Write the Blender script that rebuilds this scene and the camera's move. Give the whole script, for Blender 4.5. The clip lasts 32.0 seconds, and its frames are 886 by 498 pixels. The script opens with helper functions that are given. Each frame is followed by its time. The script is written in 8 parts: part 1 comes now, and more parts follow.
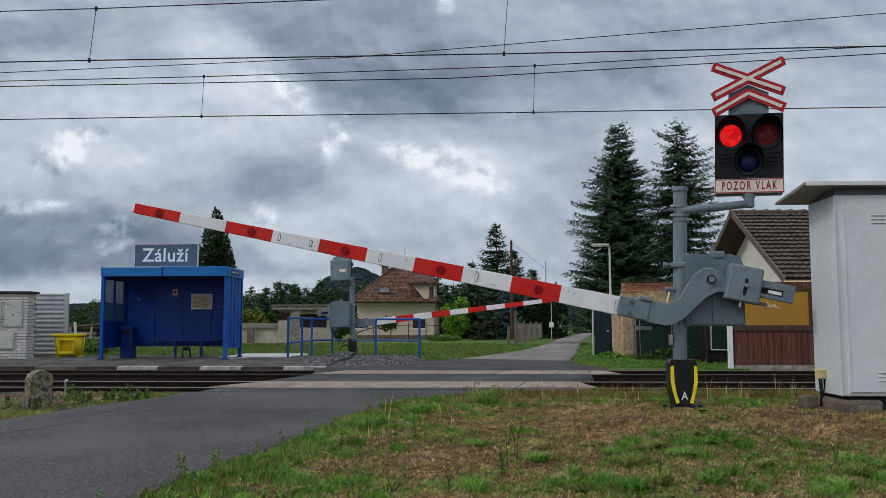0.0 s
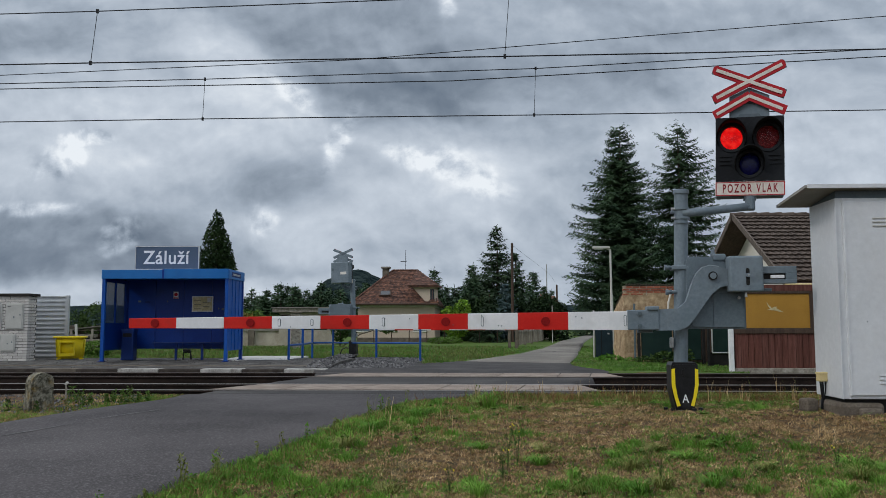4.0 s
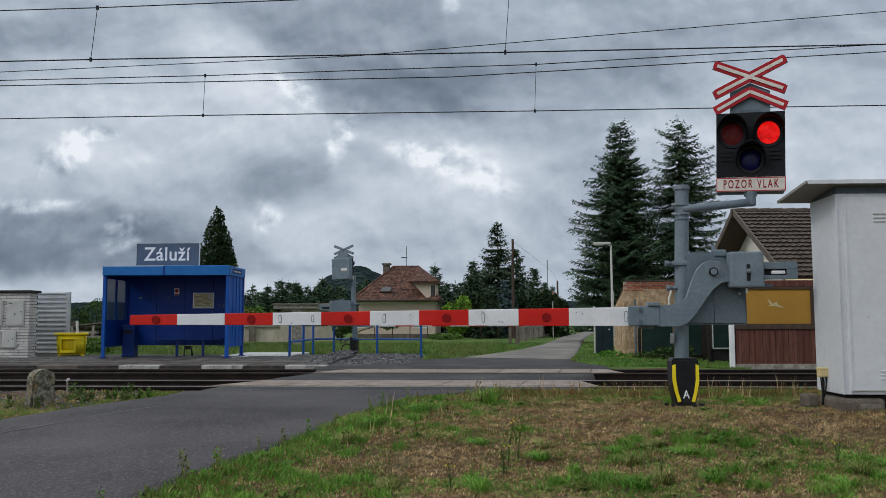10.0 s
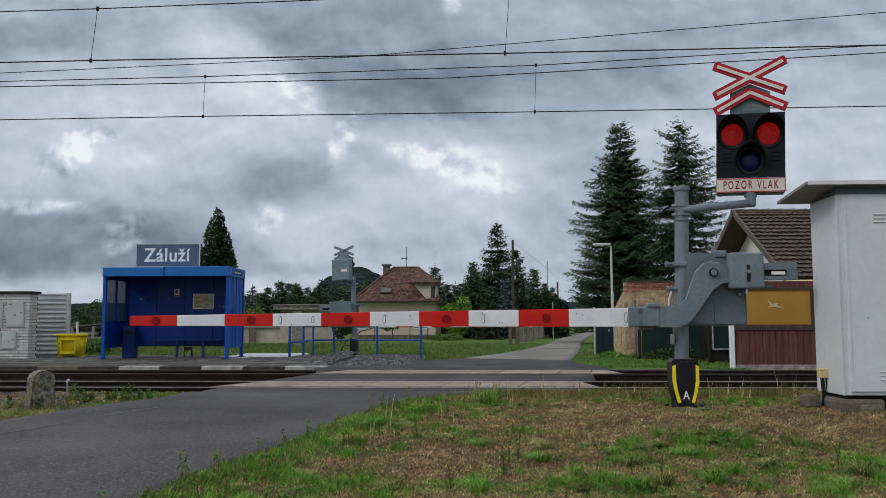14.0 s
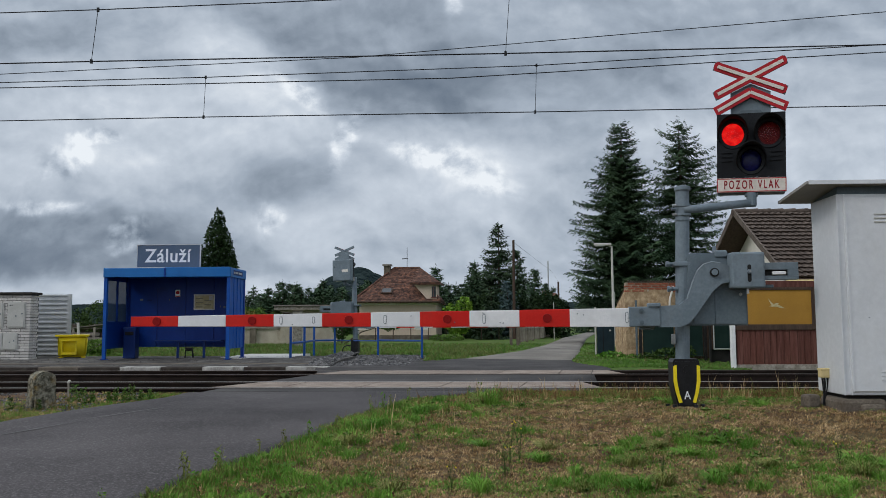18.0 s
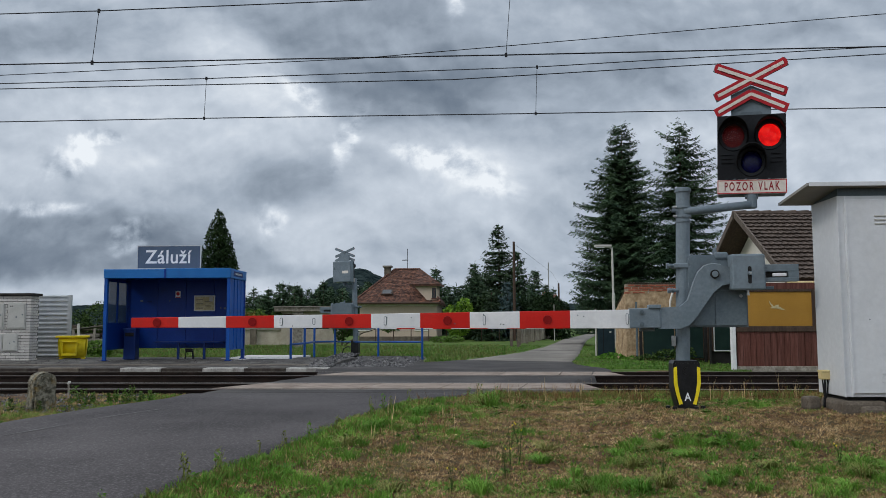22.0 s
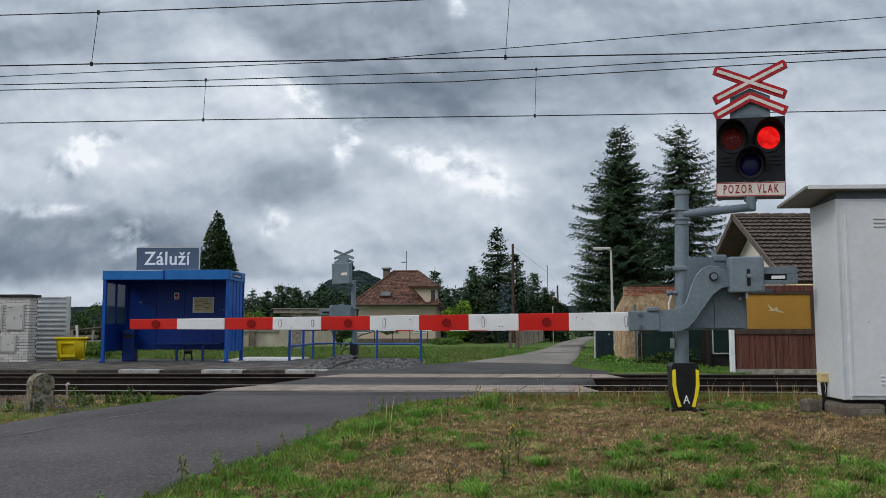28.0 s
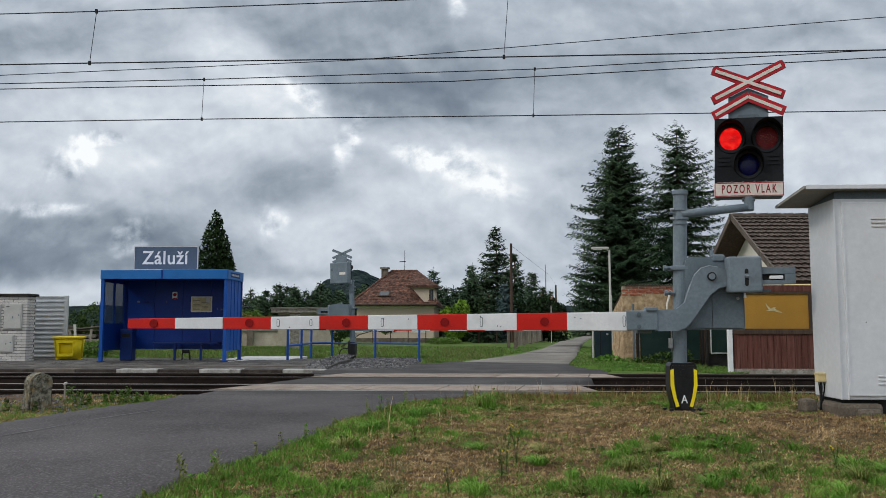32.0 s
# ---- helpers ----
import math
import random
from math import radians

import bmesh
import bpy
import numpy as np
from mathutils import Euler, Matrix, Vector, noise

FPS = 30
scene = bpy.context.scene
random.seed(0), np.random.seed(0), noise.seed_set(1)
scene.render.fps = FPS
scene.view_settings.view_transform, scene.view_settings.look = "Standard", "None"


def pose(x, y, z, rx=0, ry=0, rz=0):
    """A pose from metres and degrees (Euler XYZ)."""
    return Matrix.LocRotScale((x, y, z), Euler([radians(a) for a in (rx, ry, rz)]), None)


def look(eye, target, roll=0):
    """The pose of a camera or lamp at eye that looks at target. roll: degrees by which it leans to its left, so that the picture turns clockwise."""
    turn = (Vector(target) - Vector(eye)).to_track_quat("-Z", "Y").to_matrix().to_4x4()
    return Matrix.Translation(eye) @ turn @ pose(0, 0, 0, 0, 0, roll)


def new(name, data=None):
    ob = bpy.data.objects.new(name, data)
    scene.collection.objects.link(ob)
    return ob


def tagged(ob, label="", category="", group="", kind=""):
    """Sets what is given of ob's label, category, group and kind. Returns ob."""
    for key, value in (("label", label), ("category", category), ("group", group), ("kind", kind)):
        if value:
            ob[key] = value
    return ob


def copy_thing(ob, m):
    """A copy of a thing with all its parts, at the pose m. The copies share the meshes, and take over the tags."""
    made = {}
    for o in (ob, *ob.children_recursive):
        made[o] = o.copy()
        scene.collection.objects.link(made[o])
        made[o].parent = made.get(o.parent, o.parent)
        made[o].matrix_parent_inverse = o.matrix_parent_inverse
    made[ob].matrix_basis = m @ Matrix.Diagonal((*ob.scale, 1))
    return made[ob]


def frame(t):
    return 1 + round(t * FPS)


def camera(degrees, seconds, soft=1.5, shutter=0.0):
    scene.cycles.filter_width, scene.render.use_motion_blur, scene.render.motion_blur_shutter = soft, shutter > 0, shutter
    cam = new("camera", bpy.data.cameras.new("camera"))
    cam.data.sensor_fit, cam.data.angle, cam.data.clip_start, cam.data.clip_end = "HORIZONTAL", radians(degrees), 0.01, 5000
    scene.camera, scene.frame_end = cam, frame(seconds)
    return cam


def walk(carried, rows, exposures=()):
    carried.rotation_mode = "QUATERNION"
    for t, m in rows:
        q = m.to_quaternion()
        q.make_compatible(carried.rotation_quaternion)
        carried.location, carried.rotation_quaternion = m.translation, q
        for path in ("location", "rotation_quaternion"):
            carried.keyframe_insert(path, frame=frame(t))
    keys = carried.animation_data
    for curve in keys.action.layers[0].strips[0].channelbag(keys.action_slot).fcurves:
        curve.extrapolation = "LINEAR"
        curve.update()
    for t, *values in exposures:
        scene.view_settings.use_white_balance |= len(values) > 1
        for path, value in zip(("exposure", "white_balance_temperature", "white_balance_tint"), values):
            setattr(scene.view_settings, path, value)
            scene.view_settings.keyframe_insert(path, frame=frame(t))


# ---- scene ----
# The camera stands on the grass verge, hand-held, and sways a little.
cam = camera(55.19, 32.0, soft=0.8)
EYE = (0.0, 0.0, 1.04)
# seconds, turn to the right, tilt up, lean (degrees)
SWAY = [
    (0.0, 0.159, 5.112, -0.071),
    (0.5, 0.147, 5.140, -0.070),
    (1.0, 0.129, 5.167, -0.047),
    (1.5, 0.134, 5.201, -0.040),
    (2.0, 0.127, 5.242, -0.035),
    (2.5, 0.121, 5.278, -0.050),
    (3.0, 0.113, 5.284, -0.050),
    (3.5, 0.112, 5.286, -0.042),
    (5.5, 0.063, 5.235, -0.037),
    (6.0, 0.056, 5.194, -0.064),
    (6.5, 0.053, 5.146, -0.100),
    (7.0, 0.055, 5.102, -0.111),
    (7.5, 0.053, 5.082, -0.113),
    (8.0, 0.061, 5.048, -0.107),
    (8.5, 0.060, 5.034, -0.109),
    (9.0, 0.059, 5.033, -0.111),
    (9.5, 0.059, 5.032, -0.113),
    (10.0, 0.060, 5.027, -0.111),
    (10.5, 0.061, 5.021, -0.077),
    (11.0, 0.061, 5.024, -0.087),
    (11.5, 0.060, 5.029, -0.115),
    (12.0, 0.064, 5.033, -0.113),
    (12.5, 0.064, 5.037, -0.106),
    (13.0, 0.061, 5.044, -0.114),
    (13.5, 0.061, 5.077, -0.127),
    (14.0, 0.059, 5.087, -0.123),
    (14.5, 0.058, 5.090, -0.113),
    (16.5, 0.015, 5.092, -0.152),
    (17.0, 0.009, 5.079, -0.171),
    (17.5, 0.016, 5.105, -0.194),
    (18.0, 0.010, 5.107, -0.213),
    (18.5, -0.002, 5.095, -0.224),
    (19.0, -0.009, 5.107, -0.209),
    (19.5, 0.000, 5.118, -0.205),
    (20.0, 0.001, 5.145, -0.212),
    (20.5, 0.003, 5.171, -0.194),
    (21.0, 0.002, 5.190, -0.182),
    (21.5, -0.001, 5.212, -0.167),
    (22.0, -0.014, 5.202, -0.152),
    (22.5, -0.004, 5.205, -0.129),
    (23.0, -0.005, 5.217, -0.138),
    (23.5, -0.002, 5.226, -0.166),
    (24.0, -0.000, 5.223, -0.172),
    (24.5, 0.006, 5.234, -0.168),
    (25.0, 0.031, 5.255, -0.143),
    (25.5, 0.049, 5.256, -0.129),
    (27.5, 0.055, 5.328, -0.093),
    (28.0, 0.056, 5.343, -0.047),
    (28.5, 0.054, 5.349, -0.036),
    (29.0, 0.057, 5.343, -0.036),
    (29.5, 0.059, 5.341, -0.017),
    (30.0, 0.058, 5.341, -0.020),
    (30.5, 0.062, 5.318, -0.000),
    (31.0, 0.089, 5.315, 0.009),
    (31.5, 0.127, 5.313, -0.029),
    (32.0, 0.170, 5.315, 0.001),
]
walk(cam, [(t, pose(*EYE, 90 + tilt, 0, -turn) @ pose(0, 0, 0, 0, 0, lean)) for t, turn, tilt, lean in SWAY],
     exposures=[(0.0, 0.0, 6500, 10), (24.0, 0.04, 6500, 10), (28.0, 0.12, 6580, 10), (30.0, 0.18, 6720, 10), (32.0, 0.18, 6740, 10)])

# ---- sky and sun: broken clouds, a weak soft sun from the left behind the camera ----
def cloud_nodes(nt, vec, scale):
    """Cloud brightness 0..1 from a direction, as two octaves of stretched noise."""
    mp = nt.nodes.new("ShaderNodeMapping")
    mp.inputs["Scale"].default_value = (scale, scale, scale * 1.9)
    nt.links.new(vec, mp.inputs["Vector"])
    big = nt.nodes.new("ShaderNodeTexNoise")
    big.inputs["Scale"].default_value, big.inputs["Detail"].default_value = 2.4, 9.0
    big.inputs["Roughness"].default_value, big.inputs["Distortion"].default_value = 0.53, 0.25
    nt.links.new(mp.outputs[0], big.inputs["Vector"])
    return big.outputs["Fac"]


def ramp(nt, fac, stops):
    r = nt.nodes.new("ShaderNodeValToRGB")
    while len(r.color_ramp.elements) < len(stops):
        r.color_ramp.elements.new(0.5)
    for e, (p, c) in zip(r.color_ramp.elements, stops):
        e.position, e.color = p, (*c, 1)
    nt.links.new(fac, r.inputs["Fac"])
    return r.outputs["Color"]


def math_node(nt, op, a, b=0.0):
    n = nt.nodes.new("ShaderNodeMath")
    n.operation = op
    for k, v in enumerate((a, b)):
        if hasattr(v, "is_linked"):
            nt.links.new(v, n.inputs[k])
        else:
            n.inputs[k].default_value = v
    return n.outputs[0]


SUN_FROM = Vector((-0.72, -0.38, 0.62)).normalized()
world = bpy.data.worlds.new("world")
scene.world = world
world.use_nodes = True
wt = world.node_tree
wt.nodes.clear()
sky = wt.nodes.new("ShaderNodeTexSky")
sky.sky_type, sky.sun_disc = "NISHITA", False
sky.sun_elevation = math.asin(SUN_FROM.z)
sky.sun_rotation = math.atan2(SUN_FROM.x, SUN_FROM.y)
sky_bg = wt.nodes.new("ShaderNodeBackground")
sky_bg.inputs["Strength"].default_value = 0.12
wt.links.new(sky.outputs[0], sky_bg.inputs["Color"])
coord = wt.nodes.new("ShaderNodeTexCoord")
cl = cloud_nodes(wt, coord.outputs["Generated"], 1.0)
cloud_bg = wt.nodes.new("ShaderNodeBackground")
cloud_bg.inputs["Strength"].default_value = 1.4
cloud_colour = ramp(wt, cl, [(0.30, (0.40, 0.46, 0.55)), (0.5, (0.60, 0.65, 0.72)), (0.7, (0.88, 0.92, 0.97))])
# an overcast sky is brightest overhead
up = wt.nodes.new("ShaderNodeSeparateXYZ")
wt.links.new(coord.outputs["Generated"], up.inputs[0])
lift = math_node(wt, "ADD", math_node(wt, "MULTIPLY", math_node(wt, "MAXIMUM", up.outputs[2], 0.0), 1.15), 0.38)
tone = wt.nodes.new("ShaderNodeVectorMath")
tone.operation = "SCALE"
wt.links.new(cloud_colour, tone.inputs[0])
wt.links.new(lift, tone.inputs["Scale"])
wt.links.new(tone.outputs[0], cloud_bg.inputs["Color"])
wmix = wt.nodes.new("ShaderNodeMixShader")
wmix.inputs[0].default_value = 0.82
wt.links.new(sky_bg.outputs[0], wmix.inputs[1])
wt.links.new(cloud_bg.outputs[0], wmix.inputs[2])
wout = wt.nodes.new("ShaderNodeOutputWorld")
wt.links.new(wmix.outputs[0], wout.inputs["Surface"])

sun_data = bpy.data.lights.new("sun", "SUN")
sun_data.energy, sun_data.angle, sun_data.color = 0.8, radians(12), (1.0, 0.96, 0.90)
sun = new("sun", sun_data)
sun.matrix_world = look(SUN_FROM * 60, (0, 0, 0))

# ---- materials ----
def surf(name, a, b, size=1.0, rough=0.7, metal=0.0, bump=0.15, fine=40.0, stain=None, stain_size=0.6, stain_amount=0.35,
         vary=0.0, stretch=(1, 1, 1), spec=0.25, gloss_vary=0.12, island=0.0, edge=(0.42, 0.62)):
    """A painted or weathered surface: two tones in patches of about size metres, fine grain of 1/fine metres, stains, bump."""
    m = bpy.data.materials.new(name)
    m.use_nodes = True
    nt = m.node_tree
    bsdf = nt.nodes["Principled BSDF"]
    co = nt.nodes.new("ShaderNodeTexCoord")
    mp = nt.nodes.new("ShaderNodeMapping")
    mp.inputs["Scale"].default_value = stretch
    nt.links.new(co.outputs["Object"], mp.inputs["Vector"])
    vec = mp.outputs[0]

    def noise_tex(scale, detail=4.0, rgh=0.55):
        n = nt.nodes.new("ShaderNodeTexNoise")
        n.inputs["Scale"].default_value, n.inputs["Detail"].default_value, n.inputs["Roughness"].default_value = scale, detail, rgh
        nt.links.new(vec, n.inputs["Vector"])
        return n.outputs["Fac"]

    def blend(fac, c1, c2):
        x = nt.nodes.new("ShaderNodeMix")
        x.data_type = "RGBA"
        for key, v in ((0, fac), (6, c1), (7, c2)):
            if hasattr(v, "is_linked"):
                nt.links.new(v, x.inputs[key])
            else:
                x.inputs[key].default_value = v if key == 0 else (*v, 1)
        return x.outputs[2]

    def band(fac, lo, hi):
        r = nt.nodes.new("ShaderNodeMapRange")
        r.inputs[1].default_value, r.inputs[2].default_value = lo, hi
        nt.links.new(fac, r.inputs[0])
        return r.outputs[0]

    grain = noise_tex(fine, 3.0, 0.65)
    patch = noise_tex(1.0 / size, 5.0)
    both = math_node(nt, "ADD", math_node(nt, "MULTIPLY", patch, 0.62), math_node(nt, "MULTIPLY", grain, 0.38))
    colour = blend(band(both, *edge), a, b)
    if stain:
        s = noise_tex(1.0 / stain_size, 7.0, 0.68)
        colour = blend(math_node(nt, "MULTIPLY", band(s, 0.5, 0.68), stain_amount), colour, stain)
    if vary or island:
        info = nt.nodes.new("ShaderNodeObjectInfo" if vary else "ShaderNodeNewGeometry")
        rnd = info.outputs["Random" if vary else "Random Per Island"]
        hsv = nt.nodes.new("ShaderNodeHueSaturation")
        amount = vary or island
        nt.links.new(math_node(nt, "ADD", math_node(nt, "MULTIPLY", rnd, amount), 1 - amount / 2), hsv.inputs["Value"])
        nt.links.new(colour, hsv.inputs["Color"])
        colour = hsv.outputs[0]
    nt.links.new(colour, bsdf.inputs["Base Color"])
    bsdf.inputs["Metallic"].default_value = metal
    bsdf.inputs["Specular IOR Level"].default_value = spec
    nt.links.new(math_node(nt, "ADD", math_node(nt, "MULTIPLY", both, gloss_vary), rough - gloss_vary / 2), bsdf.inputs["Roughness"])
    if bump:
        bp = nt.nodes.new("ShaderNodeBump")
        bp.inputs["Strength"].default_value, bp.inputs["Distance"].default_value = bump, 0.01
        nt.links.new(both, bp.inputs["Height"])
        nt.links.new(bp.outputs[0], bsdf.inputs["Normal"])
    return m


def lit_lens():
    """A lit red lens: ribbed glass that glows unevenly."""
    m = bpy.data.materials.new("lamp_red")
    m.use_nodes = True
    nt = m.node_tree
    bsdf = nt.nodes["Principled BSDF"]
    bsdf.inputs["Base Color"].default_value = (0.35, 0.004, 0.004, 1)
    bsdf.inputs["Roughness"].default_value = 0.4
    bsdf.inputs["Specular IOR Level"].default_value = 0.15
    co = nt.nodes.new("ShaderNodeTexCoord")
    n = nt.nodes.new("ShaderNodeTexNoise")
    n.inputs["Scale"].default_value, n.inputs["Detail"].default_value = 16.0, 3.0
    nt.links.new(co.outputs["Object"], n.inputs["Vector"])
    glow_colour = ramp(nt, n.outputs["Fac"], [(0.30, (0.50, 0.003, 0.004)), (0.52, (0.95, 0.006, 0.006)), (0.72, (1.0, 0.05, 0.03))])
    nt.links.new(glow_colour, bsdf.inputs["Emission Color"])
    bsdf.inputs["Emission Strength"].default_value = 1.0
    return m


def glass(name, colour, rough=0.05, alpha=0.25):
    m = bpy.data.materials.new(name)
    m.use_nodes = True
    bsdf = m.node_tree.nodes["Principled BSDF"]
    bsdf.inputs["Base Color"].default_value = (*colour, 1)
    bsdf.inputs["Roughness"].default_value = rough
    bsdf.inputs["Alpha"].default_value = alpha
    return m


M = {
    "asphalt": surf("asphalt", (0.028, 0.025, 0.026), (0.104, 0.094, 0.094), 2.2, 0.9, bump=0.8, fine=70, stain=(0.24, 0.23, 0.225), stain_size=0.023, stain_amount=0.5, spec=0.2, edge=(0.36, 0.66)),
    "asphalt_pale": surf("asphalt_pale", (0.115, 0.110, 0.109), (0.17, 0.163, 0.160), 0.3, 0.9, bump=0.2, fine=60, stain=(0.08, 0.076, 0.076), stain_size=0.05, stain_amount=0.6),
    "asphalt_old": surf("asphalt_old", (0.042, 0.039, 0.038), (0.085, 0.08, 0.076), 1.2, 0.9, spec=0.2, bump=0.5, fine=90, stain=(0.03, 0.03, 0.03), stain_size=1.4, stain_amount=0.35),
    "road_far": surf("road_far", (0.15, 0.137, 0.118), (0.25, 0.23, 0.20), 2.0, 0.9, bump=0.4, fine=60, stain=(0.11, 0.1, 0.085), stain_size=1.5, stain_amount=0.4),
    "concrete": surf("concrete", (0.20, 0.155, 0.122), (0.34, 0.285, 0.237), 0.5, 0.85, bump=0.4, fine=50, stain=(0.15, 0.105, 0.08), stain_size=0.45, stain_amount=0.5, vary=0.14),
    "concrete_grey": surf("concrete_grey", (0.095, 0.078, 0.06), (0.19, 0.16, 0.128), 0.35, 0.9, bump=0.6, fine=45, stain=(0.07, 0.065, 0.05), stain_size=0.3, stain_amount=0.5),
    "concrete_pale": surf("concrete_pale", (0.44, 0.43, 0.40), (0.6, 0.58, 0.55), 0.6, 0.85, bump=0.3, stain=(0.25, 0.24, 0.21), stain_amount=0.4),
    "white_edge": surf("white_edge", (0.25, 0.24, 0.22), (0.50, 0.485, 0.45), 0.25, 0.8, bump=0.4, stain=(0.12, 0.11, 0.09), stain_size=0.22, stain_amount=0.8),
    "edge_dark": surf("edge_dark", (0.030, 0.024, 0.020), (0.075, 0.063, 0.052), 0.25, 0.9, bump=0.5, stain=(0.11, 0.10, 0.085), stain_size=0.2, stain_amount=0.4, vary=0.2),
    "gravel": surf("gravel", (0.045, 0.042, 0.039), (0.125, 0.118, 0.108), 0.4, 0.95, bump=1.0, fine=28, stain=(0.25, 0.24, 0.22), stain_size=0.5, stain_amount=0.3),
    "ballast": surf("ballast", (0.011, 0.0085, 0.007), (0.037, 0.029, 0.024), 0.3, 0.95, bump=1.0, fine=22, stain=(0.12, 0.08, 0.055), stain_size=0.8, stain_amount=0.4),
    "stone_chips": surf("stone_chips", (0.05, 0.05, 0.053), (0.19, 0.185, 0.18), 0.3, 0.9, bump=0.5, fine=30, island=1.3),
    "rail_dull": surf("rail_dull", (0.10, 0.085, 0.075), (0.16, 0.14, 0.125), 0.5, 0.5, 0.5, bump=0.1, fine=30),
    "rail_rust": surf("rail_rust", (0.012, 0.0075, 0.0055), (0.030, 0.019, 0.0145), 0.4, 0.8, 0.2, bump=0.4, fine=60),
    "rail_head": surf("rail_head", (0.25, 0.23, 0.215), (0.36, 0.335, 0.315), 0.5, 0.45, 0.4, bump=0.1, fine=30, stretch=(0.2, 4, 4)),
    "sleeper": surf("sleeper", (0.055, 0.045, 0.038), (0.12, 0.10, 0.085), 0.3, 0.9, bump=0.6, vary=0.2),
    "soil": surf("soil", (0.030, 0.018, 0.009), (0.175, 0.104, 0.050), 0.06, 0.95, bump=1.0, fine=120, stain=(0.075, 0.085, 0.030), stain_size=1.1, stain_amount=0.6),
    "steel_grey": surf("steel_grey", (0.135, 0.175, 0.203), (0.19, 0.235, 0.268), 0.5, 0.5, 0.0, bump=0.06, fine=25, stain=(0.10, 0.11, 0.115), stain_size=0.3, stain_amount=0.35),
    "steel_dark": surf("steel_dark", (0.085, 0.115, 0.132), (0.125, 0.158, 0.18), 0.4, 0.55, 0.0, bump=0.06, stain=(0.05, 0.055, 0.06), stain_amount=0.4),
    "steel_mid": surf("steel_mid", (0.115, 0.150, 0.172), (0.158, 0.198, 0.226), 0.4, 0.52, 0.0, bump=0.06, stain=(0.08, 0.09, 0.095), stain_size=0.3, stain_amount=0.35),
    "edge_highlight": surf("edge_highlight", (0.24, 0.29, 0.32), (0.32, 0.37, 0.40), 0.2, 0.4, 0.0, bump=0.03),
    "galvanised": surf("galvanised", (0.30, 0.31, 0.31), (0.44, 0.45, 0.45), 0.15, 0.45, 0.6, bump=0.05),
    "black_plastic": surf("black_plastic", (0.008, 0.008, 0.009), (0.017, 0.017, 0.019), 0.2, 0.45, bump=0.08, stain=(0.05, 0.048, 0.045), stain_size=0.4, stain_amount=0.3),
    "signal_black": surf("signal_black", (0.007, 0.008, 0.010), (0.014, 0.016, 0.019), 0.2, 0.5, bump=0.06, stain=(0.026, 0.028, 0.03), stain_size=0.3, stain_amount=0.4, spec=0.15),
    "yellow_paint": surf("yellow_paint", (0.80, 0.62, 0.015), (0.9, 0.72, 0.03), 0.3, 0.5, bump=0.05),
    "yellow_plastic": surf("yellow_plastic", (0.82, 0.62, 0.012), (0.90, 0.70, 0.02), 0.4, 0.45, bump=0.05, stain=(0.45, 0.33, 0.05), stain_amount=0.4),
    "boom_red": surf("boom_red", (0.54, 0.013, 0.008), (0.64, 0.022, 0.013), 0.4, 0.45, bump=0.04, stain=(0.3, 0.02, 0.014), stain_size=0.2, stain_amount=0.4),
    "boom_white": surf("boom_white", (0.70, 0.71, 0.72), (0.82, 0.82, 0.82), 0.5, 0.45, bump=0.04, stain=(0.5, 0.5, 0.49), stain_size=0.2, stain_amount=0.35),
    "sign_red": surf("sign_red", (0.33, 0.008, 0.016), (0.43, 0.014, 0.022), 0.2, 0.5, bump=0.04),
    "sign_text": surf("sign_text", (0.20, 0.006, 0.012), (0.27, 0.010, 0.016), 0.2, 0.5, bump=0.04),
    "sign_white": surf("sign_white", (0.60, 0.56, 0.50), (0.72, 0.68, 0.62), 0.25, 0.55, bump=0.05, stain=(0.42, 0.38, 0.32), stain_size=0.15, stain_amount=0.5),
    "reflector_red": surf("reflector_red", (0.20, 0.005, 0.005), (0.27, 0.008, 0.008), 0.02, 0.5, bump=0.1, fine=120, spec=0.15),
    "lens_blue": surf("lens_blue", (0.004, 0.006, 0.06), (0.008, 0.010, 0.10), 0.03, 0.22, bump=0.3, fine=60, spec=0.25),
    # deeper blue: the interior's shade is put into this colour
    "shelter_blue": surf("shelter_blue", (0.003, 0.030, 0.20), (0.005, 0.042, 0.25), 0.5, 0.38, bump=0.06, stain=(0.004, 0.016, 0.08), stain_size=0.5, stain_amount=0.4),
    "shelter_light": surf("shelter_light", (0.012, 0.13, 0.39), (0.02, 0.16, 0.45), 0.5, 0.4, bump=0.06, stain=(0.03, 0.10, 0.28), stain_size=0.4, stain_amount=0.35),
    "rail_blue": surf("rail_blue", (0.008, 0.06, 0.25), (0.013, 0.08, 0.31), 0.4, 0.45, bump=0.06, vary=0.1),
    "sign_blue": surf("sign_blue", (0.075, 0.11, 0.165), (0.095, 0.13, 0.19), 0.4, 0.5, bump=0.03),
    "letter_white": surf("letter_white", (0.8, 0.82, 0.84), (0.88, 0.88, 0.88), 0.3, 0.6, bump=0.0),
    "cabinet_white": surf("cabinet_white", (0.59, 0.61, 0.63), (0.68, 0.70, 0.72), 0.8, 0.42, bump=0.05, fine=14, stain=(0.52, 0.52, 0.5), stain_size=0.7, stain_amount=0.3),
    "roof_sheet": surf("roof_sheet", (0.24, 0.235, 0.215), (0.33, 0.32, 0.295), 0.5, 0.6, bump=0.08, stain=(0.25, 0.24, 0.2), stain_amount=0.4),
    "cream_plastic": surf("cream_plastic", (0.60, 0.48, 0.22), (0.68, 0.55, 0.28), 0.2, 0.5, bump=0.05),
